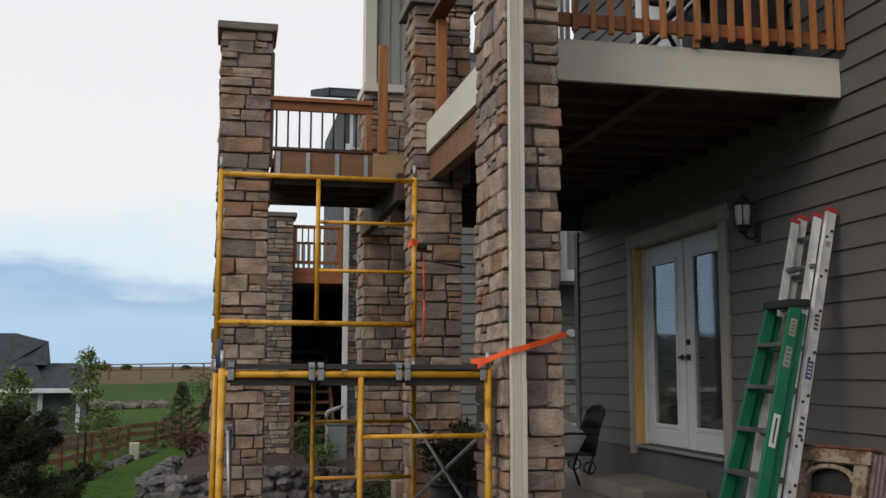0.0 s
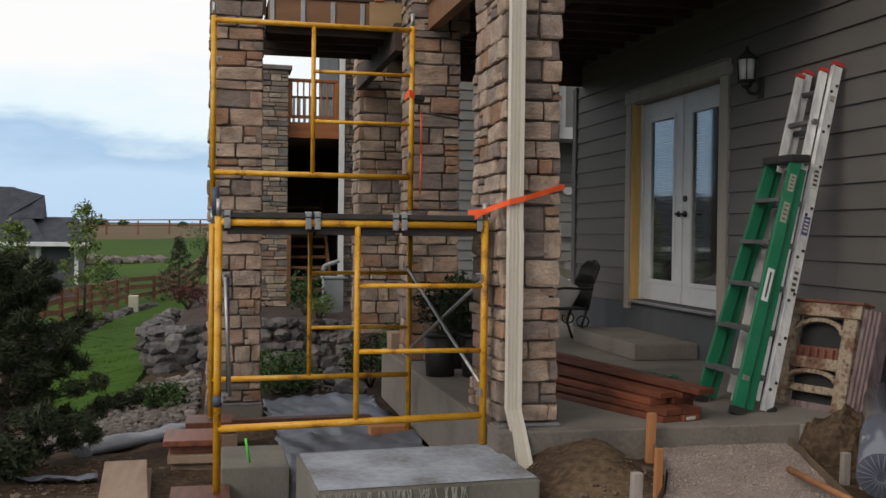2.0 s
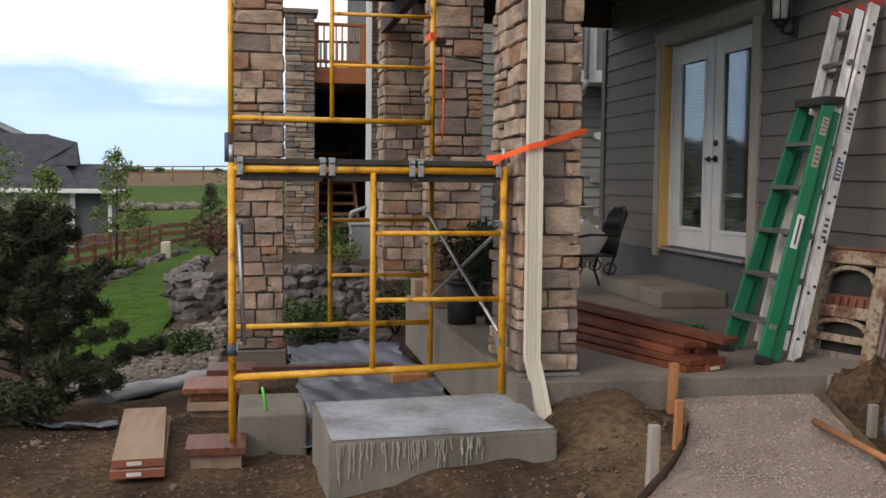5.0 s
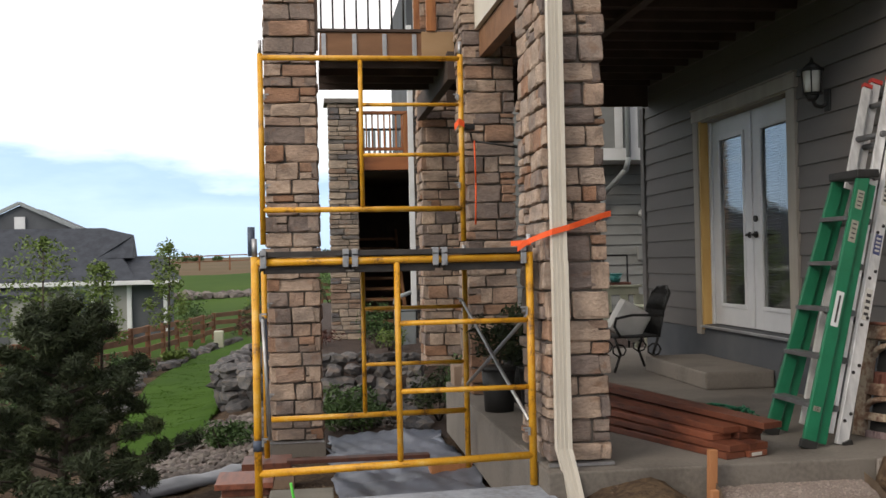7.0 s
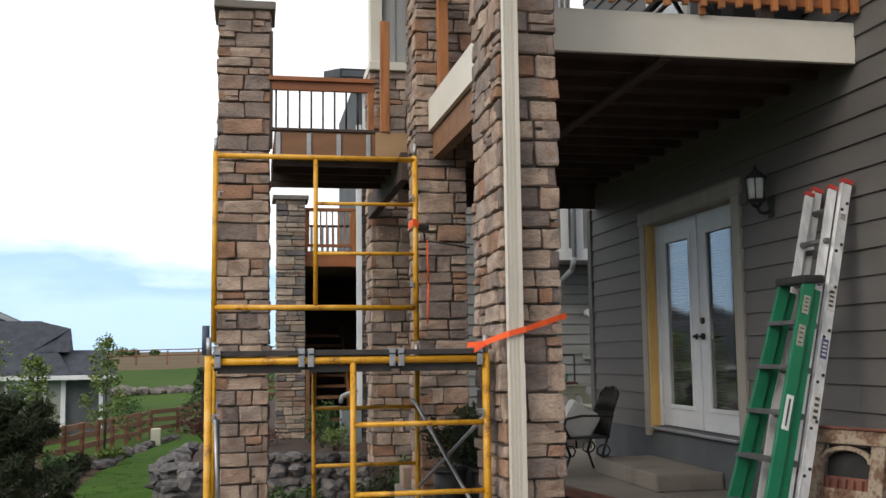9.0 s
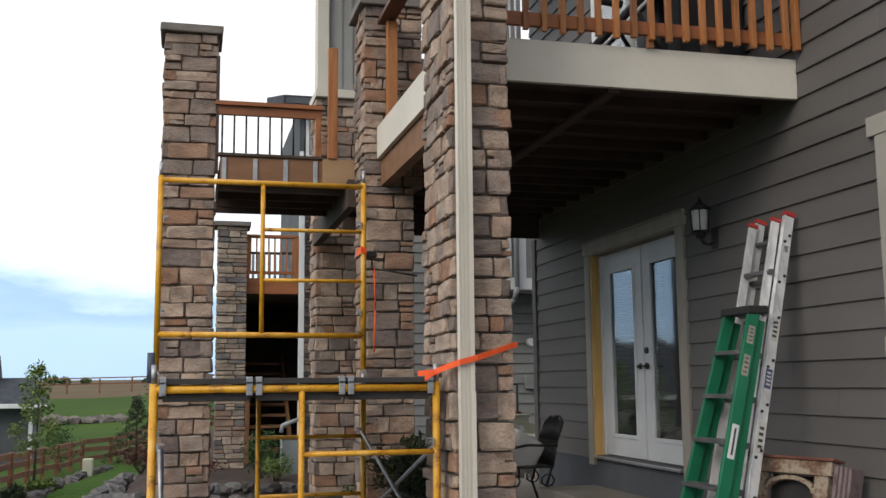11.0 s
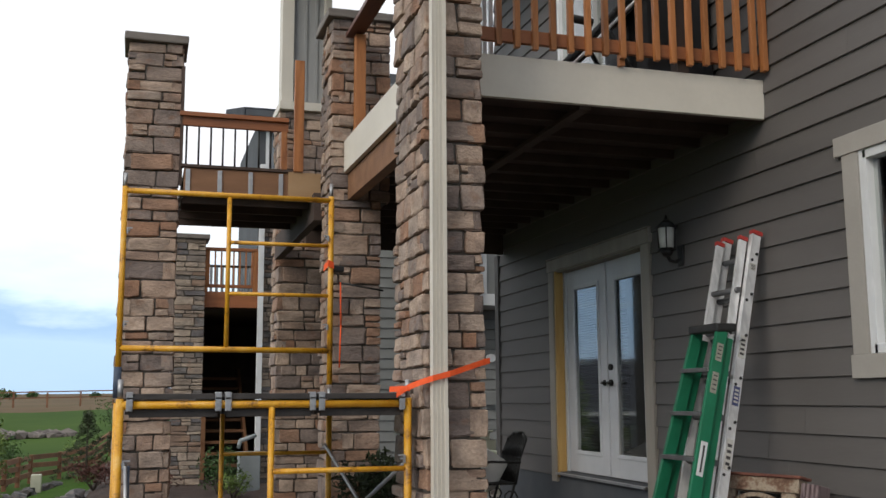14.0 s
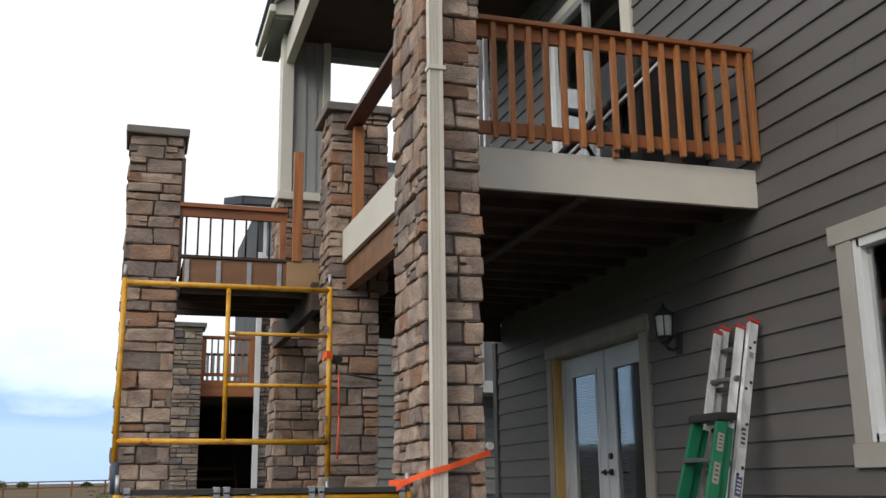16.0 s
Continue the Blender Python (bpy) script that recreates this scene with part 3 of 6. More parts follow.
for a, b in ((8.142, 9.058), (9.064, 9.98)):
    x0, x1 = LEAF_X, LEAF_X + 0.045
    ga, gb = a + 0.175, b - 0.175
    leaf = part("door_leaf", solid(x0, a, LEAF_Z0, x1, ga, LEAF_Z1, bevel=0.003), DOOR_WHITE_SHADE, door)
    part("stile", solid(x0, gb, LEAF_Z0, x1, b, LEAF_Z1, bevel=0.003), DOOR_WHITE_SHADE, leaf)
    part("rail", solid(x0 + 0.001, ga, LEAF_Z0, x1, gb, LITE_Z0), DOOR_WHITE_SHADE, leaf)
    part("rail", solid(x0 + 0.001, ga, LITE_Z1, x1, gb, LEAF_Z1), DOOR_WHITE_SHADE, leaf)
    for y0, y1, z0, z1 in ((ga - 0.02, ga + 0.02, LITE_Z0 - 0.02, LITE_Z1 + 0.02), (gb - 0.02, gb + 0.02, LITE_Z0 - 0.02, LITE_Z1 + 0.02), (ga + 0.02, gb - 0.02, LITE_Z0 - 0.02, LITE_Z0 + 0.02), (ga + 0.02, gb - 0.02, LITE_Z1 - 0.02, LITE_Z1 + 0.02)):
        part("glazing_bead", solid(x0 - 0.011, y0, z0, x0 + 0.008, y1, z1, bevel=0.005), DOOR_WHITE_SHADE, leaf)
    # each pane is turned slightly to steer its reflection past the piers to open sky
    turn = Matrix.Translation((x0 + 0.022, (ga + gb) / 2, 0)) @ Matrix.Rotation(radians(1.9 if a > 9 else 0.4), 4, "Z")
    pane = part("pane", solid(-0.003, (ga - gb) / 2, LITE_Z0, 0.003, (gb - ga) / 2, LITE_Z1, m=turn), GLASS, leaf)
    pane.visible_shadow = False
    # blind slats coloured near-black for the dim interior
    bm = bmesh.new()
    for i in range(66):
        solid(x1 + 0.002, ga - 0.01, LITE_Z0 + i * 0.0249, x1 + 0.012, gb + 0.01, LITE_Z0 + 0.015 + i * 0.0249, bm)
    part("blind", bm, COVER_DIM_BLIND, leaf)
part("astragal", solid(LEAF_X - 0.016, 9.045, LEAF_Z0 + 0.01, LEAF_X - 0.001, 9.085, LEAF_Z1 - 0.01, bevel=0.005), DOOR_WHITE_SHADE, door)
for z in (1.83, 1.975):
    hy = 8.985
    bm = tube((LEAF_X, hy, z), (LEAF_X - 0.022, hy, z), 0.03, n=16)
    if z < 1.9:
        tube((LEAF_X - 0.02, hy, z), (LEAF_X - 0.055, hy, z), 0.012, bm)
        tube((LEAF_X - 0.055, hy - 0.0, z), (LEAF_X - 0.06, hy - 0.11, z - 0.006), 0.011, bm)
        tube((LEAF_X - 0.001, hy + 0.13, z), (LEAF_X - 0.05, hy + 0.13, z), 0.014, bm)
        tube((LEAF_X - 0.048, hy + 0.13, z), (LEAF_X - 0.052, hy + 0.045, z - 0.006), 0.011, bm)
        tube((LEAF_X, hy + 0.13, z), (LEAF_X - 0.02, hy + 0.13, z), 0.028, bm, n=16)
    part("door_handle", bm, IRON, door, "dark bronze lever and deadbolt")
# unseen dark box added behind the openings to shut out sky light
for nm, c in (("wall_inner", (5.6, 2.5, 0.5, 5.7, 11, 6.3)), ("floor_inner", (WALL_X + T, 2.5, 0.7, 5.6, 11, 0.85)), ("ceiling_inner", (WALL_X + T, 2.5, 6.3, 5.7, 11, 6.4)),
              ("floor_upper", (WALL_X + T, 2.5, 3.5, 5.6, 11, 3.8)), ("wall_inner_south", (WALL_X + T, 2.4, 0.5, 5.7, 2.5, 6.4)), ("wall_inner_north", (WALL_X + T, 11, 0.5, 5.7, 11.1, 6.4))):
    tagged(part(nm, solid(*c), ROOM_SHADE), "unseen near-black box added to keep the room behind the glass dim", "wall", kind="structure")

# landing below the door
plain("landing", solid(3.67, 8.47, PATIO_Z, 4.29, 10.06, 0.652, bevel=0.018), CONCRETE, "pale grey concrete landing below the french doors", "step", kind="structure")

# window
win = thing("window_1", "white window with wide cream casing in the siding", "window", (WALL_X, 4.7, 1.9), kind="structure")
X = WALL_X - 0.03
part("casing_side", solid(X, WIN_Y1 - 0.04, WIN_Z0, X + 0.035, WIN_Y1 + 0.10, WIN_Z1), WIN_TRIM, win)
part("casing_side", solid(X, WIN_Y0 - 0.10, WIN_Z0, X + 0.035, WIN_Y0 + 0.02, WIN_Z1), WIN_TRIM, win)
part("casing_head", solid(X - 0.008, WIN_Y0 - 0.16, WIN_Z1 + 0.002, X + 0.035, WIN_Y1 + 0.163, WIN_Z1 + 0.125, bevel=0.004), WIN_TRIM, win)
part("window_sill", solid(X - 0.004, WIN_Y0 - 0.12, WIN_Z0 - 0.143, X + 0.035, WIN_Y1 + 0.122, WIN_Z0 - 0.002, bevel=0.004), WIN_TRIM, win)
for y0, y1, z0, z1 in ((WIN_Y1 - 0.105, WIN_Y1 - 0.042, WIN_Z0, WIN_Z1), (WIN_Y0 + 0.022, WIN_Y0 + 0.075, WIN_Z0, WIN_Z1), (WIN_Y0 + 0.075, WIN_Y1 - 0.075, WIN_Z0, WIN_Z0 + 0.055), (WIN_Y0 + 0.075, WIN_Y1 - 0.075, WIN_Z1 - 0.055, WIN_Z1), (4.62, 4.68, WIN_Z0 + 0.055, WIN_Z1 - 0.055)):
    part("window_frame", solid(X + 0.01, y0, z0, X + 0.10, y1, z1, bevel=0.004), WHITE, win)
part("pane", solid(X + 0.06, WIN_Y0 + 0.07, WIN_Z0 + 0.05, X + 0.068, WIN_Y1 - 0.07, WIN_Z1 - 0.05), GLASS, win).visible_shadow = False

# ---- upper deck over the patio ----
deck = thing("upper_deck", "raised timber deck with cream painted fascia and joists coloured dark for shade", "deck", (3.2, 8.0, 3.6), kind="structure")
D0, D1 = 6.245, 11.6
part("fascia", solid(2.0, D0, 3.62, WALL_X - 0.004, D0 + 0.04, 3.905, bevel=0.004), CREAM, deck, "cream painted fascia board")
part("deck_boards", solid(1.84, D0 + 0.042, 3.86, WALL_X - 0.004, D1, 3.90), DARKWOOD_SHADE, deck)
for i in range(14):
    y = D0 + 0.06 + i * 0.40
    part("joist", solid(1.92, y, 3.63, WALL_X - 0.01, y + 0.04, 3.858), DARKWOOD_SHADE, deck)
part("carrier_beam", solid(2.9, D0 + 0.05, 3.60, 2.98, D1, 3.628), DARKWOOD_SHADE, deck)
# sheet added across the joist bays, in the same shade colour
part("joist_shade_sheet", solid(1.92, D0 + 0.06, 3.70, WALL_X - 0.01, D1, 3.715), DARKWOOD_SHADE, deck)
part("end_fascia", solid(1.92, D1, 3.40, WALL_X - 0.01, D1 + 0.04, 3.90), DARKWOOD_SHADE, deck)
part("side_fascia", beam((1.835, 6.2, 3.765), (1.80, 8.72, 3.765), 0.04, 0.28), CREAM, deck, "cream painted side fascia")
part("side_beam", beam((1.90, 6.2, 3.505), (1.865, 8.75, 3.505), 0.09, 0.225), WOOD_BROWN, deck, "brown timber beam")

rail = thing("deck_railing", "orange-brown stained cedar railing with square balusters on the deck edge", "railing", (3.2, 6.2, 3.97), kind="")
part("top_rail", solid(2.0, 6.150, 4.772, 4.29, 6.295, 4.808, bevel=0.006), CEDAR_H, rail)
part("sub_rail", solid(2.0, 6.207, 4.675, 4.28, 6.245, 4.770, bevel=0.004), CEDAR_H, rail)
part("bottom_rail", solid(2.0, 6.207, 3.985, 4.28, 6.245, 4.075, bevel=0.004), CEDAR_H, rail)
for i in range(16):
    x = 2.290 + i * 0.1265
    part("baluster", solid(x - 0.019, 6.168, 3.948 - 0.006 * (i % 3), x + 0.019, 6.206, 4.771, bevel=0.003), CEDAR, rail)
part("end_post", solid(4.245, 6.155, 3.945, 4.285, 6.206, 4.771, bevel=0.003), CEDAR, rail)
part("foot_block", solid(3.16, 6.209, 3.90, 3.20, 6.243, 3.984), CEDAR, rail)
part("inner_post", solid(3.62, 6.25, 3.90, 3.71, 6.34, 4.77, bevel=0.004), DARKWOOD_SHADE, rail)

srail = thing("side_railing", "stained cedar post and handrail along the deck side", "railing", (1.85, 8.6, 3.9))
part("post", solid(1.845, 8.56, 3.906, 1.935, 8.65, 4.83, bevel=0.006), CEDAR, srail)
part("handrail", beam((1.86, 6.1, 4.86), (1.855, 8.72, 4.86), 0.14, 0.04), REDWOOD, srail)
for i in range(17):
    y = 6.4 + i * 0.125
    part("baluster", solid(2.30, y, 3.95, 2.33, y + 0.03, 4.80), WHITE, srail)
# glazed opening and things on the deck
odoor = thing("deck_door", "sliding glass door onto the raised deck with pale frame", "door", (WALL_X, 8.9, 3.95), kind="structure")
for y0, y1, z0, z1, mt in ((9.74, 9.80, 3.95, 6.6, WHITE), (7.93, 8.12, 3.95, 6.6, CREAM), (7.92, 9.81, 6.602, 6.70, CREAM), (8.90, 8.94, 4.06, 6.52, PANEL_GREY), (8.12, 9.74, 6.52, 6.6, PANEL_GREY), (8.12, 9.74, 3.95, 4.06, WHITE)):
    part("door_frame", solid(WALL_X - 0.03, y0, z0, WALL_X + 0.06, y1, z1, bevel=0.004), mt, odoor)
for y0, y1 in ((8.12, 8.90), (8.94, 9.74)):
    part("pane", solid(WALL_X + 0.01, y0, 4.06, WALL_X + 0.018, y1, 6.52), GLASS, odoor).visible_shadow = False

lounger = thing("folded_lounger", "folded sun lounger with black and silver tube frame on the deck", "lounger", (3.5, 7.0, 3.9))
part("frame_tube", pipe([(2.88, 6.75, 3.95), (3.40, 6.75, 4.50), (3.88, 6.75, 5.00)], 0.024), BLACKPL, lounger)
part("frame_tube", pipe([(2.92, 7.2, 3.95), (3.44, 7.2, 4.50), (3.92, 7.2, 5.00)], 0.022), ALU, lounger)
part("seat_pad", beam((2.98, 6.98, 3.98), (3.82, 6.98, 4.86), 0.38, 0.07, bevel=0.02), BLACKPL, lounger)
part("frame_tube", pipe([(2.93, 6.70, 3.94), (3.45, 6.70, 4.48), (3.93, 6.70, 4.98)], 0.012), ALU, lounger)
part("arm_rest", tube((3.05, 6.74, 4.42), (3.22, 6.74, 4.40), 0.03), BLACKPL, lounger)
part("arm_rest", tube((3.02, 6.74, 4.22), (3.18, 6.74, 4.24), 0.03), BLACKPL, lounger)
part("leg", pipe([(3.3, 6.75, 4.45), (3.62, 6.75, 3.92)], 0.018), BLACKPL, lounger)
part("leg", pipe([(3.36, 7.2, 4.45), (3.68, 7.2, 3.92)], 0.018), BLACKPL, lounger)
grill = thing("covered_grill", "barbecue under a slack black cover on the deck", "grill", (3.95, 7.1, 3.9))
bm = solid(3.60, 6.80, 3.90, 4.26, 7.4, 5.06, bevel=0.10)
for v in bm.verts:
    v.co += Vector((noise.noise(v.co * 3), noise.noise(v.co * 3 + Vector((5, 1, 2))), 0)) * 0.06 if v.co.z < 4.8 else Vector((0, 0, 0))
part("cover", bm, COVER_DIM_BLIND, grill)
cooler = plain("white_bin", solid(3.30, 7.5, 3.90, 3.62, 7.8, 4.15, bevel=0.02), WHITE, "low white plastic bin on the deck", "bin")

# ---- second deck between the far columns ----
deck2 = thing("far_deck", "unfinished timber deck with bare rim joist and metal hangers", "deck", (1.0, 9.6, 3.5), kind="structure")
part("rim_joist", solid(0.47, 9.45, 3.52, 1.46, 9.49, 3.755, bevel=0.003), WOOD_BROWN, deck2)
part("rim_cap", solid(0.44, 9.43, 3.758, 1.44, 9.50, 3.785, bevel=0.003), DARKWOOD_SHADE, deck2)
part("ply_panel", solid(1.40, 9.42, 3.50, 1.70, 9.445, 3.76), PLY, deck2, "raw plywood panel")
for x in (0.505, 0.785, 1.06, 1.335):
    part("joist_hanger", solid(x - 0.02, 9.435, 3.53, x + 0.02, 9.448, 3.74, bevel=0.002), STEEL, deck2, "galvanised hanger")
part("deck_board", solid(0.47, 9.50, 3.70, 2.3, 11.0, 3.74), DARKWOOD_SHADE, deck2)
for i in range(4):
    part("joist", solid(0.47, 9.6 + i * 0.4, 3.46, 2.3, 9.64 + i * 0.4, 3.70), DARKWOOD_SHADE, deck2)
# dark sheet through the joists, coloured for the shade below the deck
part("underside", solid(0.47, 9.52, 3.56, 2.3, 11.0, 3.575), DARKWOOD_SHADE, deck2)
part("outer_beam", solid(0.47, 11.0, 3.50, 2.3, 11.06, 3.72), DARKWOOD_SHADE, deck2)
part("side_beam", solid(1.62, 9.3, 3.30, 1.70, 12.0, 3.555), DARKWOOD_SHADE, deck2)
rail2 = thing("far_railing", "reddish cedar railing with thin dark balusters between stone piers", "railing", (0.9, 9.5, 3.78))
part("top_rail", solid(0.42, 9.44, 4.235, 1.40, 9.54, 4.275, bevel=0.004), CEDAR_H, rail2)
part("sub_rail", solid(0.44, 9.47, 4.15, 1.40, 9.51, 4.234, bevel=0.004), CEDAR_H, rail2)
for i in range(8):
    x = 0.485 + i * 0.108
    part("baluster", tube((x, 9.49, 3.786), (x, 9.49, 4.16), 0.009, n=8), IRON, rail2)
part("newel", solid(1.335, 9.46, 3.786, 1.39, 9.52, 4.15), CEDAR, rail2)
part("tall_post", solid(1.445, 9.40, 3.765, 1.535, 9.445, 4.83, bevel=0.006), CEDAR, rail2, "tall unfinished cedar post")
part("post_at_pier", solid(0.425, 9.47, 3.60, 0.455, 9.53, 4.70), DARKWOOD_SHADE, rail2)

# porch tower with siding over the stone corner pier
bay = thing("porch_tower", "grey panelled porch column with cream corner boards under a roof", "porch", (2.0, 12.2, 5.2), kind="structure")
part("panel", solid(1.72, 12.05, 5.20, 2.22, 12.6, 7.7), PANEL_GREY, bay)
for x in (1.93, 2.06):
    part("batten", solid(x, 12.035, 5.20, x + 0.035, 12.049, 7.18), PANEL_GREY, bay)
part("corner_board", solid(1.66, 12.0, 5.20, 1.80, 12.1, 7.6, bevel=0.004), CREAM, bay)
part("corner_board", solid(2.17, 12.0, 5.20, 2.26, 12.1, 7.6, bevel=0.004), CREAM, bay)
part("corner_board", solid(1.66, 12.1, 5.20, 1.72, 12.25, 7.6, bevel=0.004), CREAM, bay)
part("base_board", solid(1.64, 11.97, 5.10, 2.30, 12.62, 5.20, bevel=0.006), CREAM, bay)
part("porch_ceiling", solid(1.7, 9.0, 7.18, 6.0, 12.6, 7.24), DARKWOOD_SHADE, bay)
part("header", solid(1.70, 8.95, 6.86, 1.80, 12.0, 7.18), CREAM, bay)
part("header_inner", solid(2.26, 12.1, 7.05, 6.0, 12.3, 7.18), SIDING_GREY, bay)
part("soffit", solid(1.50, 11.6, 7.24, 1.72, 12.9, 7.28), SIDING_GREY, bay)
part("eave_board", solid(1.50, 11.55, 7.28, 1.72, 11.6, 7.52), CREAM, bay)
part("gutter", solid(1.42, 11.5, 7.28, 1.50, 12.9, 7.38, bevel=0.02), CREAM, bay)
part("rake_board", beam((1.48, 11.55, 7.40), (3.9, 11.55, 9.2), 0.04, 0.22, up=(0, 1, 0)), SIDING_GREY, bay)
part("roof_slab", beam((1.44, 12.3, 7.50), (4.0, 12.3, 9.4), 1.5, 0.08, up=(-0.6, 0, 0.8)), ROOF, bay)

# downspout on the near pier
spout = thing("downspout", "cream ribbed metal downspout with a kicked-out foot, strapped to the pier", "downspout", (1.69, 5.6, 0.4))


def downspout(points, w, d, mat, parent, name="pipe_run"):
    bm = bmesh.new()
    rings = []
    prof = [(-w / 2, 0), (-w / 2, -d), (-w / 4, -d + 0.006), (-w / 4, -d), (0, -d + 0.006), (0, -d), (w / 4, -d + 0.006), (w / 4, -d), (w / 2, -d), (w / 2, 0)]
    for p in points:
        rings.append([bm.verts.new((p[0] + a, p[1] + b, p[2])) for a, b in prof])
    k = len(prof)
    for r, s in zip(rings[:-1], rings[1:]):
        for i in range(k):
            bm.faces.new((r[i], r[(i + 1) % k], s[(i + 1) % k], s[i]))
    bm.faces.new(rings[0])
    bm.faces.new(rings[-1][::-1])
    bmesh.ops.recalc_face_normals(bm, faces=bm.faces)
    return part(name, bm, mat, parent)


downspout([(1.695, 5.60, 6.4), (1.695, 5.60, 1.60)], 0.082, 0.06, CREAM, spout)
downspout([(1.697, 5.598, 1.64), (1.697, 5.598, 0.62), (1.722, 5.575, 0.50), (1.745, 5.53, 0.34), (1.755, 5.50, 0.27)], 0.084, 0.062, CREAM, spout, "lower_run")
part("bracket", solid(1.645, 5.53, 4.10, 1.75, 5.605, 4.125), CREAM, spout)

# ---- scaffold ----
FRAME_W = 1.524


def scaffold_frame(name, label, x, y, z_low, z_top, feet, lowbar, rungs, mid):
    """A welded walk-through frame: two legs, two bars, a middle post and short rungs on one side."""
    ob = thing(name, label, "scaffold", (x + FRAME_W / 2, y, feet[0]), group="scaffold frames")
    for sx, f in ((x, feet[0]), (x + FRAME_W, feet[1])):
        part("leg", tube((sx, y, f), (sx, y, z_top + 0.03), 0.0215, n=14), YELLOW, ob)
        part("pin", tube((sx, y, z_top + 0.02), (sx, y, z_top + 0.13), 0.015, n=10), STEEL, ob)
    part("top_bar", tube((x, y, z_top), (x + FRAME_W, y, z_top), 0.021, n=14), YELLOW, ob)
    part("bottom_bar", tube((x, y, lowbar[0]), (x + FRAME_W, y, lowbar[1]), 0.021, n=14), YELLOW, ob)
    zb = lowbar[0] + (lowbar[1] - lowbar[0]) * (mid - x) / FRAME_W
    part("middle_post", tube((mid, y, zb), (mid, y, z_top), 0.017, n=12), YELLOW, ob)
    for z in rungs:
        part("rung", tube((mid, y, z), (x + FRAME_W, y, z), 0.0145, n=12), YELLOW, ob)
    for sx, dx in ((x, 0.045), (x + FRAME_W, -0.045)):
        for z in (z_low + 0.17, z_top - 0.30):
            bm = solid(sx - 0.006 + dx * 0.6, y - 0.035, z - 0.022, sx + 0.006 + dx * 0.6, y - 0.02, z + 0.022)
            tube((sx, y, z), (sx + dx, y - 0.01, z), 0.008, bm, 8)
            solid(sx + dx - 0.016, y - 0.032, z + 0.014, sx + dx + 0.016, y - 0.024, z + 0.024, bm)
            part("lock", bm, STEEL, ob)
    return ob


NX, NY, FX, FY = 0.050, 5.776, 0.0, 7.906
near_frame = scaffold_frame("scaffold", "yellow steel scaffold frame standing on blocks and a slab", NX, NY, 0.52, 1.665, (0.165, 0.385), (0.515, 0.552), (1.312, 0.935), 0.825)
part("sleeve", tube((NX, NY, 0.64), (NX, NY, 0.70), 0.027, n=14), BLUETAPE, near_frame, "dark blue taped sleeve")
part("sleeve", tube((NX - 0.018, NY + 0.03, 1.70), (NX - 0.018, NY + 0.03, 1.86), 0.02, n=12), BLUETAPE, near_frame)
scaffold_frame("scaffold", "yellow steel scaffold frame behind, lower tier", FX, FY, 0.49, 1.64, (0.20, 0.06), (0.485, 0.50), (1.30, 0.875), 0.74)
scaffold_frame("scaffold", "yellow steel scaffold frame stacked as upper tier", FX, FY, 2.06, 3.21, (1.80, 1.80), (2.06, 2.052), (2.855, 2.47), 0.752)
for i, x in enumerate((0.075, 0.572, 1.068)):
    pl = thing("scaffold_plank", "dark aluminium and plywood scaffold plank with steel hooks", "scaffold", (x + 0.24, 6.8, 1.69), group="scaffold planks")
    for sx in (x + 0.012, x + 0.478):
        part("side_rail", solid(sx - 0.012, NY + 0.03, 1.615, sx + 0.012, FY - 0.03, 1.70), BLACKSTEEL, pl)
    part("end_rail", solid(x, NY - 0.022, 1.692, x + 0.49, NY + 0.03, 1.722, bevel=0.003), BLACKSTEEL, pl)
    part("lower_rail", solid(x + 0.02, NY + 0.024, 1.60, x + 0.47, NY + 0.05, 1.645, bevel=0.003), BLACKSTEEL, pl)
    part("deck_panel", solid(x + 0.002, NY + 0.032, 1.702, x + 0.488, FY - 0.02, 1.716), BLACKSTEEL, pl)
    for sx in (x + 0.022, x + 0.468):
        bm = solid(sx - 0.017, NY - 0.034, 1.63, sx + 0.017, NY - 0.022, 1.705, bevel=0.003)
        solid(sx - 0.017, NY - 0.034, 1.69, sx + 0.017, NY + 0.03, 1.73, bm, bevel=0.003)
        solid(sx - 0.006, NY - 0.042, 1.635, sx + 0.006, NY - 0.034, 1.66, bm)
        part("hook", bm, STEEL, pl, "galvanised hook")
for a, b in (((1.56, NY + 0.02, 0.74), (1.50, FY - 0.02, 1.34)), ((1.585, NY + 0.02, 1.36), (1.525, FY - 0.02, 0.70))):
    br = plain("cross_brace", tube(a, b, 0.012, n=10), STEEL, "thin grey steel cross brace between scaffold frames", "brace", group="cross braces")
fb = thing("folded_brace", "folded grey steel brace hanging on the scaffold leg", "brace", (0.1, 5.75, 0.75))
part("bar", tube((0.088, NY - 0.03, 1.36), (0.118, NY - 0.03, 0.70), 0.011, n=10), STEEL, fb)
part("bar", tube((0.100, NY - 0.01, 1.36), (0.108, NY - 0.01, 0.72), 0.011, n=10), BLUETAPE, fb)

# straps
def ribbon(points, w, up=(0, 0, 1)):
    bm = bmesh.new()
    rows = []
    for p in points:
        rows.append([bm.verts.new(Vector(p) + Vector(up) * w / 2), bm.verts.new(Vector(p) - Vector(up) * w / 2)])
    for a, b in zip(rows[:-1], rows[1:]):
        bm.faces.new((a[0], b[0], b[1], a[1]))
    bm.normal_update()
    bmesh.ops.solidify(bm, geom=bm.faces[:], thickness=0.003)
    bmesh.ops.recalc_face_normals(bm, faces=bm.faces)
    return bm


strap = thing("ratchet_strap", "bright orange webbing strap tying the scaffold to the pier", "strap", (1.7, 5.6, 1.75))
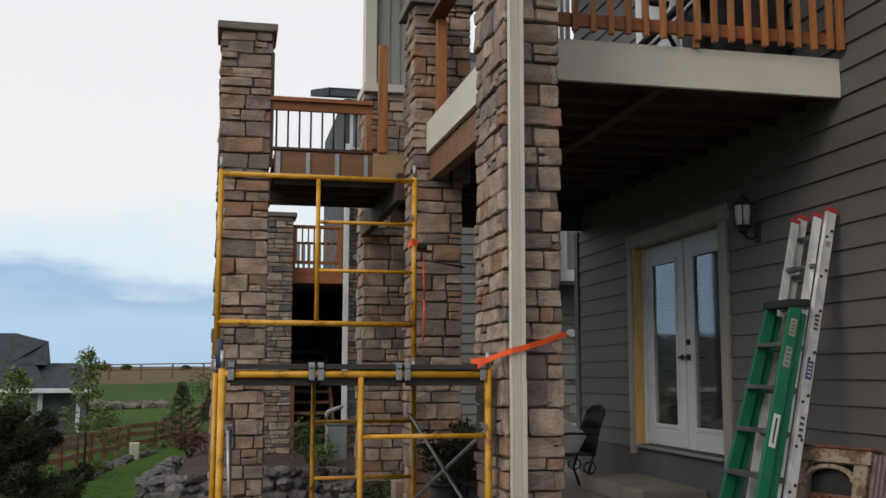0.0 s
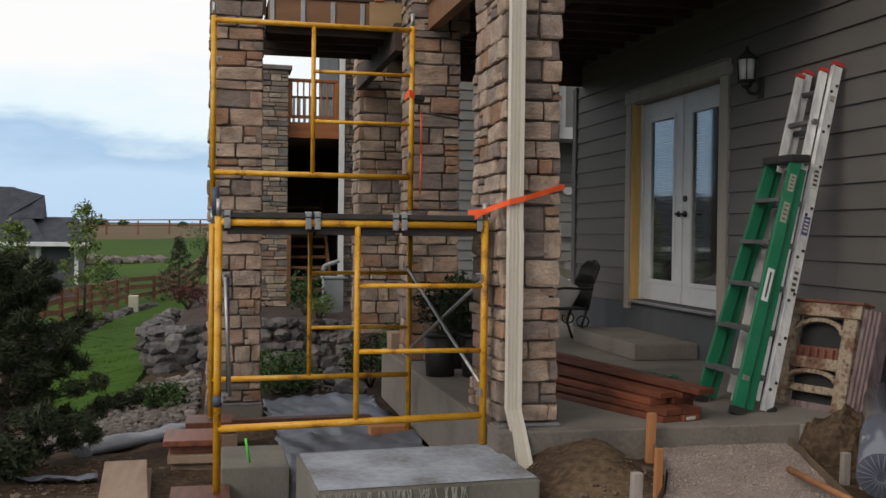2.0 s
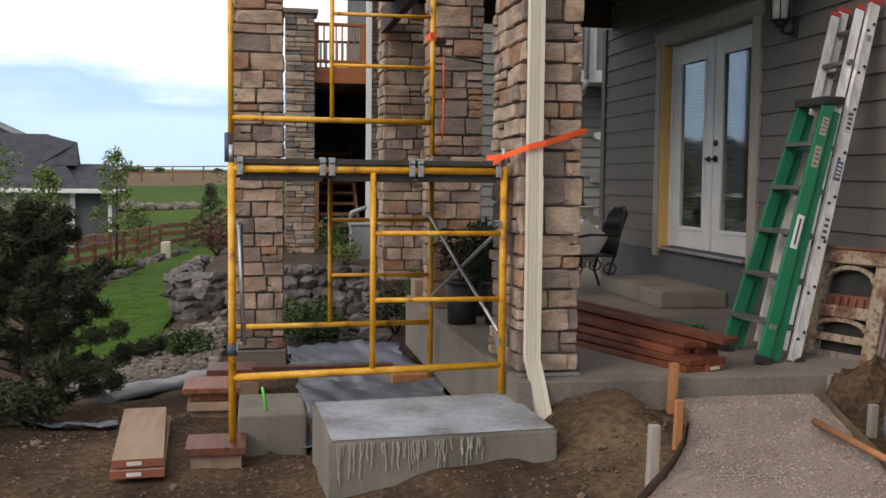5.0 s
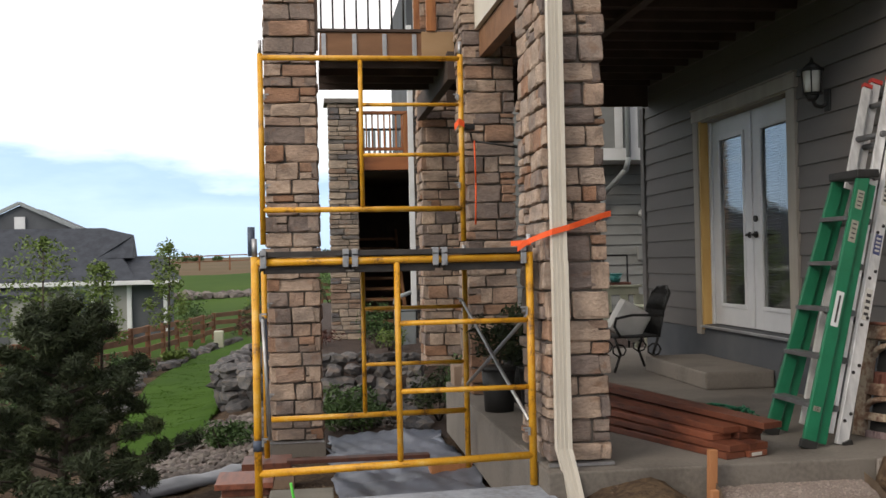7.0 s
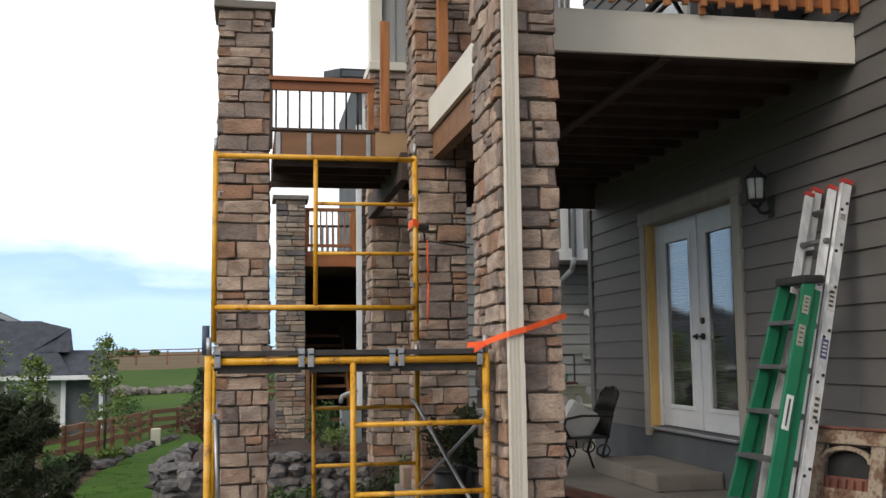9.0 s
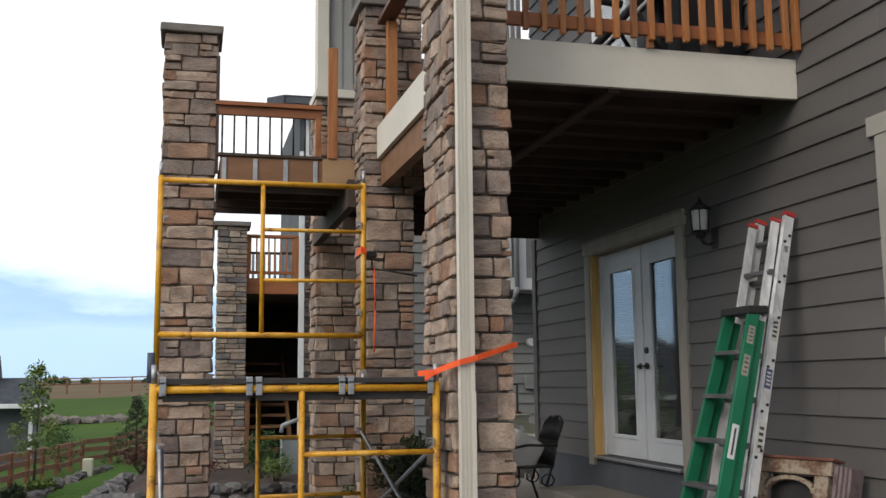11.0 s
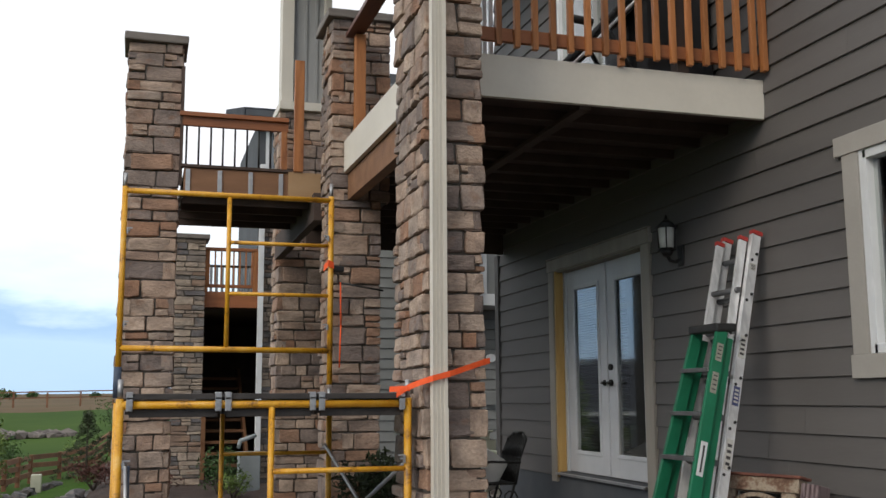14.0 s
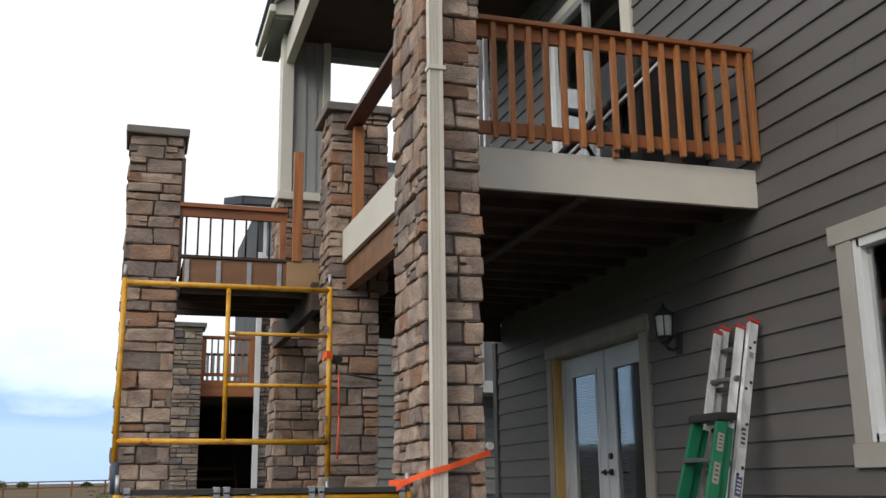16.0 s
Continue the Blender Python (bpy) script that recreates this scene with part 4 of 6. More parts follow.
part("webbing", ribbon([(1.50, 5.735, 1.712), (1.56, 5.715, 1.752), (1.60, 5.62, 1.775), (1.65, 5.525, 1.798), (1.745, 5.525, 1.822), (1.95, 5.600, 1.884), (2.006, 5.628, 1.897), (2.012, 5.75, 1.897)], 0.032), ORANGE, strap)
part("tail", ribbon([(1.575, 5.73, 1.745), (1.53, 5.75, 1.745), (1.475, 5.80, 1.742)], 0.03), ORANGE, strap)
strap2 = thing("tie_strap", "faded red strap and dark cord tied round the pier", "strap", (1.6, 8.3, 2.7))
part("webbing", ribbon([(1.545, 7.88, 2.70), (1.50, 7.87, 2.72), (1.47, 7.9, 2.68)], 0.05), ORANGE, strap2)
part("buckle", solid(1.545, 7.95, 2.665, 1.64, 8.03, 2.71, bevel=0.01), BLACKPL, strap2)
part("cord", pipe([(1.53, 7.9, 2.70), (1.66, 8.3, 2.68), (1.72, 8.63, 2.66), (2.11, 8.63, 2.60)], 0.008, n=8), BLACKPL, strap2)
part("hanging_end", pipe([(1.74, 8.62, 2.66), (1.745, 8.615, 2.3), (1.735, 8.61, 1.95)], 0.007, n=8), ORANGE, strap2)

# ---- concrete, blocks, lumber ----
slab = thing("concrete_pad", "raised grey concrete pad with pale lime runs down its face", "concrete pad", (1.1, 5.3, 0.1))
corners = [(0.515, 4.85), (1.665, 4.94), (1.635, 5.82), (0.485, 5.72)]
bm = bmesh.new()
lo = [bm.verts.new((x, y, 0.02)) for x, y in corners]
hi = [bm.verts.new((x, y, 0.375)) for x, y in corners]
bm.faces.new(lo[::-1])
bm.faces.new(hi)
for i in range(4):
    bm.faces.new((lo[i], lo[(i + 1) % 4], hi[(i + 1) % 4], hi[i]))
bmesh.ops.bevel(bm, geom=bm.edges[:], offset=0.012, segments=2, affect="EDGES")
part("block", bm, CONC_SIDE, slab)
# top sheet, paler and bluer than the block's sides
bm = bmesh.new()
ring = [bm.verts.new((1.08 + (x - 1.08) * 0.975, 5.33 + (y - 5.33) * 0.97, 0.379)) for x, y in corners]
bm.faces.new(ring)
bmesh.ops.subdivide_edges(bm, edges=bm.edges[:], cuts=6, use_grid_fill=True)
part("trowelled_top", bm, CONC_TOP, slab, "bluish top face")
rr = random.Random(11)
for i in range(64):
    u = rr.uniform(0.02, 0.66)
    x, y = 0.515 + u * 1.15, 4.85 + u * 0.09
    ln = rr.uniform(0.03, 0.17) * (1.2 - u * 0.6)
    bm = bmesh.new()
    zz, pts = 0.362, []
    while zz > 0.362 - ln:
        pts.append((x + rr.uniform(-0.006, 0.006), y - 0.006, zz))
        zz -= 0.028
    if len(pts) > 1:
        part("lime_run", ribbon(pts, rr.uniform(0.002, 0.006), up=(1, 0, 0)), EFFLO, slab)
blk = thing("footing_block", "square grey concrete footing with a green-tagged bar", "concrete block", (0.28, 6.25, 0))
part("block", solid(0.075, 5.96, -0.03, 0.465, 6.56, 0.255, bevel=0.012), CONC_SIDE, blk)
part("marker_bar", tube((0.24, 6.08, 0.25), (0.215, 6.05, 0.40), 0.008, n=8), LIME, blk, "lime green tape")


def board(name, p, q, w, h, mat, label, cat="board", group="", tag=True):
    ob = thing(name, label, cat, p, group)
    part("plank_body", beam(p, q, w, h, bevel=0.004), mat, ob)
    if mat is PLANK:
        e = (Vector(q) - Vector(p)).normalized()
        part("end_grain", beam(Vector(p) - e * 0.004, Vector(p), w, h * 0.98, bevel=0.0), PLANK_END, ob, "dark red-brown sealed end")
    if tag:
        d = (Vector(q) - Vector(p)).normalized()
        s = Vector((0, 0, 1)).cross(d)
        c = Vector(p) - d * 0.007
        part("end_tag", beam(c - s * 0.02, c + s * 0.055, 0.003, h * 0.5, up=(0, 0, 1), bevel=0.0), LABEL, ob, "small white stapled tag")
    return ob


board("lumber_plank", (-0.43, 5.50, 0.075), (-0.50, 6.84, 0.05), 0.275, 0.042, PLANK, "weathered pinkish plank lying on the dirt", group="dirt planks")
board("lumber_plank", (-0.43, 5.53, 0.125), (-0.525, 6.86, 0.10), 0.262, 0.042, PLANK, "weathered pinkish plank lying on another plank", group="dirt planks")
for i, (x0, x1, y0, y1, z0, z1, mt) in enumerate(((-0.17, 0.10, 5.66, 5.92, -0.02, 0.115, PLANK), (-0.20, 0.125, 5.63, 5.95, 0.118, 0.162, REDWOOD),
                                                  (-0.25, 0.05, 7.0, 7.3, -0.08, 0.06, PLANK), (-0.27, 0.04, 6.95, 7.35, 0.064, 0.12, PLANK), (-0.26, 0.06, 7.0, 7.4, 0.124, 0.18, REDWOOD),
                                                  (-0.30, 0.08, 6.93, 7.35, 0.184, 0.222, REDWOOD), (-0.16, 0.20, 7.72, 8.06, 0.0, 0.10, PLANK), (-0.18, 0.18, 7.74, 8.08, 0.105, 0.19, REDWOOD))):
    plain("wood_block", solid(x0, y0, z0, x1, y1, z1, bevel=0.005), mt, "red-brown cut lumber block under the scaffold leg", "wood block", group="wood blocking")
plain("wood_block", solid(1.25, 8.05, -0.05, 1.58, 8.25, 0.06, bevel=0.006), STAKE_RED, "orange-brown timber offcut by the patio", "wood block", group="wood blocking")
plain("wood_block", solid(0.15, 7.66, 0.19, 1.2, 7.76, 0.22, bevel=0.004), REDWOOD, "long red-brown board across the plastic sheet", "board")

rr = random.Random(4)
base0, base1 = Vector((2.80, 5.74, 0)), Vector((2.10, 7.75, 0))
side = Vector((0.94, 0.33, 0))
for lay, offs in enumerate(((-0.10, 0.05, 0.20), (-0.09, 0.06, 0.19), (-0.06, 0.08, 0.21), (-0.02, 0.12), (0.10,))):
    for o in offs:
        zn, zf = PATIO_Z + 0.02 + lay * 0.0395, PATIO_Z + 0.02 + lay * 0.060
        j = rr.uniform(-0.12, 0.16) if lay < 4 else -0.12
        d = (base1 - base0).normalized()
        p = base0 + side * (o + rr.uniform(-0.015, 0.015)) + d * j
        q = base1 + side * (o * 0.9 + rr.uniform(-0.02, 0.02)) + d * j
        board("redwood_board", (p.x, p.y, zn), (q.x, q.y, zf), 0.138, 0.037, REDWOOD, "dark red-brown stained board stacked on the patio", group="redwood boards", tag=(lay == 0 and o > 0))

# plastic sheeting on the low ground
def wrinkled(x0, x1, y0, y1, seed, lift=0.03):
    bm = bmesh.new()
    nx, ny = 34, 40
    g = []
    for j in range(ny + 1):
        row = []
        for i in range(nx + 1):
            x, y = x0 + (x1 - x0) * i / nx, y0 + (y1 - y0) * j / ny
            e = Vector((x * 2.6 + seed, y * 2.6, 0))
            dx = 0.10 * noise.noise(e * 0.8) if i in (0, nx) else 0
            fold = Vector((x * 5.2 + y * 1.6 + seed, y * 0.7, 1.3))
            ridge = abs(noise.noise(fold)) * 0.055 + abs(noise.noise(fold * 2.3)) * 0.02 + abs(noise.noise(e * 1.1)) * 0.03
            row.append(bm.verts.new((x + dx, y + 0.05 * noise.noise(e), rise(x, y) + lift + ridge)))
        g.append(row)
    for j in range(ny):
        for i in range(nx):
            bm.faces.new((g[j][i], g[j][i + 1], g[j + 1][i + 1], g[j + 1][i])).smooth = True
    bm.normal_update()
    bmesh.ops.solidify(bm, geom=bm.faces[:], thickness=0.002)
    bmesh.ops.recalc_face_normals(bm, faces=bm.faces)
    return bm


plain("plastic_sheet", wrinkled(0.48, 1.595, 5.95, 10.3, 1.0), TARP, "crumpled blue-grey plastic sheet on the dirt", "plastic sheet")
bm = bmesh.new()
rings = []
for k in range(28):
    f = k / 27
    c = Vector((-0.98 + 1.05 * f, 8.22 + 0.75 * f + 0.03 * math.sin(f * 9), 0.0))
    c.z = rise(c.x, c.y) + 0.045
    rings.append([])
    for e in range(12):
        a = e / 12 * 2 * math.pi
        w = 1 + 0.22 * noise.noise((k * 0.12, math.cos(a) * 1.2, math.sin(a) * 1.2))
        off = Vector((0.58 * math.cos(a) * 0.17, -0.81 * math.cos(a) * 0.17, math.sin(a) * 0.05)) * w
        rings[-1].append(bm.verts.new(c + off))
for r, t in zip(rings[:-1], rings[1:]):
    for e in range(12):
        bm.faces.new((r[e], r[(e + 1) % 12], t[(e + 1) % 12], t[e])).smooth = True
bm.faces.new(rings[0])
bm.faces.new(rings[-1][::-1])
bmesh.ops.recalc_face_normals(bm, faces=bm.faces)
plain("sheet_roll", bm, SHEET_ROLL, "long roll of blue-grey plastic sheet on the ground", "plastic sheet")
plain("sheet_strip", wrinkled(-1.9, -0.75, 6.9, 7.05, 4.0, 0.01), TARP, "strip of grey sheet lying in the dirt", "plastic sheet")

# ---- gravel path, form boards, stakes ----
def path_z(x, y):
    return 0.335 + 0.045 * smooth(4.4, 5.5, y) + 0.012 * noise.noise((x * 3, y * 3, 2))


def form(name, pts, z0, z1, label):
    bm = ribbon([(x, y, path_z(x, y) - 0.01) for x, y in pts], 0.11)
    return plain(name, bm, BENDER, label, "form board")


form("form_board", FORM_L, 0.3, 0.4, "thin curved wooden form board edging the gravel path")
form("form_board", FORM_R, 0.3, 0.4, "bent wooden form board beside loose soil and gravel")
bm = bmesh.new()
rows = []
for k in range(40):
    y = 3.3 + (5.515 - 3.3) * k / 39
    a, b = along(EDGE_L, y) + 0.01, along(EDGE_R, y) - 0.01
    rows.append([bm.verts.new((a + (b - a) * i / 30, y, path_z(a + (b - a) * i / 30, y) + 0.012 * noise.noise((i * 0.9, k * 0.9, 5)))) for i in range(31)])
for r, s in zip(rows[:-1], rows[1:]):
    for i in range(30):
        bm.faces.new((r[i], r[i + 1], s[i + 1], s[i])).smooth = True
tagged(part("gravel_path", bm, GRAVEL), "pinkish grey crushed gravel path base", "path", kind="structure")
for x, y, z1, mt, w in ((2.485, 5.45, 0.60, STAKE_RED, 0.045), (2.165, 4.64, 0.575, STAKE_RED, 0.035), (1.86, 4.20, 0.57, STAKE, 0.045), (1.36, 3.86, 0.36, STAKE_RED, 0.045), (3.47, 5.47, 0.50, STAKE, 0.03), (3.25, 4.72, 0.50, STAKE, 0.04), (3.31, 4.62, 0.60, STAKE, 0.05), (2.53, 3.38, 0.47, STAKE, 0.04)):
    bm = solid(x - w / 2, y - w / 2, 0.1, x + w / 2, y + w / 2, z1, bevel=0.004)
    for v in bm.verts:
        v.co.x += (v.co.z - 0.3) * 0.03
    plain("wooden_stake", bm, mt, "rough wooden stake driven in beside a form board", "stake", group="stakes")
handle = plain("tool_handle", tube((3.02, 4.87, path_z(3.0, 4.9) + 0.03), (2.86, 3.50, path_z(2.9, 3.6) + 0.07), 0.017, n=12), STAKE_RED, "smooth orange-brown wooden tool handle on the gravel", "handle")

# wrapped roll by the foundation
roll = thing("wrapped_roll", "dark roll in shiny clear plastic wrap leaning by the foundation", "roll", (3.5, 4.7, 0.3))
bm = tube((3.90, 5.30, 0.66), (3.19, 4.335, 0.47), 0.115, n=24)
part("wrap", bm, CLEAR, roll)
for i in range(20):
    a = i / 20 * 2 * math.pi
    u, w = Vector((0.807, -0.59, 0)), Vector((-0.09, -0.12, 0.988))
    c = Vector((3.172, 4.312, 0.466))
    part("pleat", tube(c + (u * math.cos(a) + w * math.sin(a)) * 0.02, c + Vector((0.012, 0.017, 0.003)) + (u * math.cos(a + 0.15) + w * math.sin(a + 0.15)) * 0.11, 0.003, n=5), TARP, roll)
soil = bmesh.new()
bmesh.ops.create_icosphere(soil, subdivisions=4, radius=1.0)
for v in soil.verts:
    v.co = Vector((3.66 + v.co.x * 0.30, 5.32 + v.co.y * 0.20, 0.32 + max(-0.2, v.co.z) * 0.28)) + Vector((0, 0, 1)) * 0.09 * noise.noise(v.co * 4)
plain("soil_mound", soil, DIRT, "low mound of loose brown soil by the wall", "soil")

# ---- ladders ----
step = thing("stepladder", "folded green fibreglass stepladder with black top leaning at the wall", "ladder", (3.4, 6.1, PATIO_Z))
A0, A1 = Vector((3.235, 5.84, PATIO_Z)), Vector((3.77, 6.085, 2.12))
B0, B1 = Vector((3.235, 6.33, PATIO_Z)), Vector((3.77, 6.385, 2.12))
nrm = Vector((-0.95, 0, 0.32))
for p, q in ((A0, A1), (B0, B1)):
    rl = part("rail", beam(p, q, 0.032, 0.082, up=nrm, bevel=0.006), GREEN, step, "green fibreglass side rail")
    part("foot", beam(p - Vector((0, 0, 0.0)), p + (q - p) * 0.03, 0.042, 0.095, up=nrm), BLACKPL, rl)
for p, q, off in ((A0, A1, 0.10), (B0, B1, 0.10)):
    part("rear_rail", beam(p + Vector((off, 0.03, 0.02)), q + Vector((off * 0.6, 0.02, -0.05)), 0.028, 0.06, up=nrm, bevel=0.005), GREEN, step)
for k in range(5):
    f = 0.155 + k * 0.172
    p, q = A0.lerp(A1, f), B0.lerp(B1, f)
    part("tread", beam(p + Vector((-0.02, 0, 0)), q + Vector((-0.02, 0, 0)), 0.085, 0.026, up=(0, 0, 1)), GREYSTEP, step, "grey metal tread")
    part("tread_brace", beam(p.lerp(q, 0.08) + Vector((0.0, 0, -0.015)), p.lerp(q, 0.28) + Vector((0.03, 0, -0.06)), 0.012, 0.02), STEEL, step)
part("top_cap", beam(A1 + Vector((0.02, -0.03, 0.02)), B1 + Vector((0.02, 0.03, 0.02)), 0.15, 0.055, bevel=0.012), BLACKPL, step, "black plastic top")
d = (A1 - A0).normalized()
sd = d.cross(nrm).normalized()
sd = sd if sd.y < 0 else -sd
for f, m2, hh in ((0.91, OLD_LABEL, 0.12), (0.79, OLD_LABEL, 0.14), (0.14, OLD_LABEL, 0.03)):
    c = A0.lerp(A1, f) + sd * 0.017
    st = part("sticker", beam(c - d * hh / 2, c + d * hh / 2, 0.003, 0.045, up=nrm, bevel=0), m2, step, "worn paper sticker")
    for e in (-0.32, -0.1, 0.12, 0.33):
        cc = c + d * hh * e + sd * 0.0025
        part("print_bar", beam(cc - d * hh * 0.03, cc + d * hh * 0.03, 0.002, 0.026, up=nrm, bevel=0), INK, st)
c = A0.lerp(A1, 0.50) + sd * 0.018
plate = part("badge", beam(c - d * 0.11, c + d * 0.11, 0.004, 0.048, up=nrm, bevel=0.0015), WHITE, step, "long white badge")
c += sd * 0.0028
part("badge_bar", beam(c - d * 0.085, c + d * 0.085, 0.002, 0.012, up=nrm, bevel=0), INK, plate)
ext = thing("extension_ladder", "silver aluminium extension ladder with red caps leaning on the siding", "ladder", (3.5, 6.1, PATIO_Z))
C0, C1 = Vector((3.485, 5.905, PATIO_Z)), Vector((4.215, 6.31, 2.80))
E0, E1 = Vector((3.485, 6.29, PATIO_Z)), Vector((4.215, 6.675, 2.80))
nr2 = Vector((-0.953, 0, 0.302))
for p, q in ((C0, C1), (E0, E1)):
    rl = part("rail", beam(p, q, 0.026, 0.072, up=nr2, bevel=0.004), ALU, ext)
    part("rail_flange", beam(p + nr2 * 0.034, q + nr2 * 0.034, 0.04, 0.008, up=nr2, bevel=0.002), ALU, rl)
    part("end_cap", beam(q, q + (q - p).normalized() * 0.03, 0.045, 0.082, up=nr2), REDPL, rl, "red plastic end cap")
    g0, g1 = p + nr2 * 0.075 + (q - p) * 0.02, p + nr2 * 0.075 + (q - p) * 0.975
    inn = Vector((0, 0.038 if p is C0 else -0.038, 0))
    fly = part("fly_rail", beam(g0 + inn, g1 + inn, 0.022, 0.06, up=nr2, bevel=0.004), ALU, ext)
    part("end_cap", beam(g1 + inn, g1 + inn + (q - p).normalized() * 0.028, 0.036, 0.066, up=nr2), REDPL, fly, "red plastic end cap")
    part("shoe", beam(p - Vector((0, 0, 0)), p + Vector((0.06, 0, 0.02)), 0.05, 0.03), BLACKPL, rl)
for k in range(8):
    f = 0.07 + k * 0.123
    part("rung", tube(C0.lerp(C1, f), E0.lerp(E1, f), 0.021, n=10), GREYSTEP, ext)
    if k < 7:
        part("rung", tube(C0.lerp(C1, f + 0.012) + nr2 * 0.075, E0.lerp(E1, f + 0.012) + nr2 * 0.075, 0.021, n=10), GREYSTEP, ext)
    for s in (-0.02, 0.02):
        part("rivet", tube(C0.lerp(C1, f) + Vector((s, -0.016, s)), C0.lerp(C1, f) + Vector((s, -0.021, s)), 0.011, n=8), BLACKPL, ext)
dl = (C1 - C0).normalized()
for f, hh, mt in ((0.90, 0.05, LABEL), (0.66, 0.16, LABEL), (0.52, 0.13, LABEL_BLUE), (0.36, 0.2, LABEL)):
    c = C0.lerp(C1, f) + Vector((0, -0.0155, 0))
    lab = part("sticker", beam(c - dl * hh / 2, c + dl * hh / 2, 0.003, 0.045, up=nr2, bevel=0), mt, ext, "worn printed sticker")
    for e in (-0.3, -0.1, 0.1, 0.3):
        cc = c + dl * hh * e + Vector((0, -0.002, 0))
        part("print_bar", beam(cc - dl * hh * 0.05, cc + dl * hh * 0.05, 0.002, 0.03, up=nr2, bevel=0), INK if mt is LABEL else LABEL, ext)
c = E0.lerp(E1, 0.80) + nr2 * 0.04
part("sticker", beam(c - dl * 0.05, c + dl * 0.05, 0.04, 0.003, up=nr2, bevel=0), REDPL, ext)

hose = thing("garden_hose", "green garden hose in loose coils on the patio", "hose", (3.0, 7.1, PATIO_Z))
for k in range(4):
    r0 = 0.25 - k * 0.028
    part("coil", pipe([(3.12 + r0 * 1.3 * math.cos(a / 14 * 2 * math.pi), 6.95 + r0 * math.sin(a / 14 * 2 * math.pi), PATIO_Z + 0.014 + k * 0.022 + 0.012 * math.sin(a * 1.7 + k)) for a in range(15)], 0.011, n=7), GREEN, hose)

# ---- old cast surround leaning by the wall ----
sur = thing("iron_surround", "old cast-iron fireplace surround with flaking cream paint and rust", "surround", (3.85, 5.9, PATIO_Z))
O, U = Vector((3.735, 6.20, PATIO_Z)), Vector((0.345, -0.938, 0))
Vv = Vector((0.20, 0.07, 0.977))
Nn = U.cross(Vv).normalized()


def sur_bar(u0, v0, u1, v1, w, d, mat, name, dn=0.0, lab=""):
    p, q = O + U * u0 + Vv * v0 + Nn * dn, O + U * u1 + Vv * v1 + Nn * dn
    bm = beam(p, q, w, d, up=Nn, bevel=0.008)
    return part(name, bm, mat, sur, lab)


SW, SH = 0.53, 0.70
sur_bar(0.035, 0.0, 0.035, SH - 0.08, 0.075, 0.05, RUSTY, "jamb")
sur_bar(SW - 0.05, 0.0, SW - 0.05, SH - 0.08, 0.10, 0.06, RUSTY, "jamb")
sur_bar(-0.01, SH - 0.045, SW + 0.03, SH - 0.045, 0.09, 0.09, RUSTY, "head")
sur_bar(-0.02, SH + 0.008, SW + 0.05, SH + 0.008, 0.02, 0.12, RUST_RED, "shelf", lab="rusty shelf edge")
sur_bar(0.07, 0.30, SW - 0.10, 0.30, 0.075, 0.06, RUSTY, "middle_bar")
sur_bar(0.07, 0.37, SW - 0.10, 0.37, 0.09, 0.02, RUST_RED, "grille", -0.03)
sur_bar(0.07, 0.13, SW - 0.10, 0.13, 0.05, 0.05, RUSTY, "lower_bar")
for k in range(8):
    a0, a1 = math.pi * k / 8, math.pi * (k + 1) / 8
    for base, hgt in ((0.50, 0.09), (0.19, 0.06)):
        sur_bar(SW / 2 - 0.02 - 0.18 * math.cos(a0), base + hgt * math.sin(a0), SW / 2 - 0.02 - 0.18 * math.cos(a1), base + hgt * math.sin(a1), 0.03, 0.045, RUSTY, "arch_segment")
for k in range(5):
    sur_bar(0.12 + k * 0.06, 0.33, 0.12 + k * 0.06, 0.40, 0.022, 0.035, RUST_RED, "boss", -0.01)
for k in range(4):
    sur_bar(SW + 0.02 + k * 0.018, 0.0, SW + 0.05 + k * 0.018, SH - 0.02, 0.026, 0.16 - k * 0.01, RUST_DARK, "flute", -0.05 - 0.015 * k)
sur_bar(0.07, 0.02, SW - 0.1, 0.02, 0.05, 0.03, RUST_DARK, "sill", -0.02)
sur_bar(0.06, 0.30, SW - 0.09, 0.30, 0.62, 0.008, BLACKPL, "back_sheet", -0.06)

# ---- lantern ----
lan = thing("wall_lantern", "black iron wall lantern with frosted panes beside the doors", "lantern", (4.29, 7.46, 2.95))
cx, cy = 4.165, 7.46
for nm, z0, z1, r1, r2, k in (("base_ring", 2.855, 2.872, 0.075, 0.075, 6), ("top_ring", 3.035, 3.055, 0.088, 0.088, 6), ("roof", 3.054, 3.106, 0.083, 0.022, 6), ("finial", 3.104, 3.145, 0.018, 0.005, 8), ("cup", 2.81, 2.857, 0.03, 0.06, 8)):
    part(nm, tube((cx, cy, z0), (cx, cy, z1), r1, n=k, r2=r2), IRON, lan)
for k in range(6):
    a = k * math.pi / 3
    part("bar", tube((cx + 0.07 * math.cos(a), cy + 0.07 * math.sin(a), 2.87), (cx + 0.082 * math.cos(a), cy + 0.082 * math.sin(a), 3.037), 0.006, n=6), IRON, lan)
part("glass", tube((cx, cy, 2.872), (cx, cy, 3.035), 0.064, n=6, r2=0.078), LAMPGLASS, lan, "frosted glass panes")
part("arm", pipe([(4.29, cy - 0.01, 2.80), (4.24, cy - 0.005, 2.765), (4.19, cy, 2.775), (cx, cy, 2.815)], 0.013, n=8), IRON, lan)
part("back_plate", solid(4.272, cy - 0.05, 2.73, 4.292, cy + 0.03, 2.90, bevel=0.008), IRON, lan)

# ---- chair, bench, pots under the deck ----
ch = thing("iron_chair", "black wrought-iron mesh chair with a pale cushion", "chair", (3.60, 10.2, PATIO_Z))
cx, cy, SEAT = 3.56, 10.20, 0.86
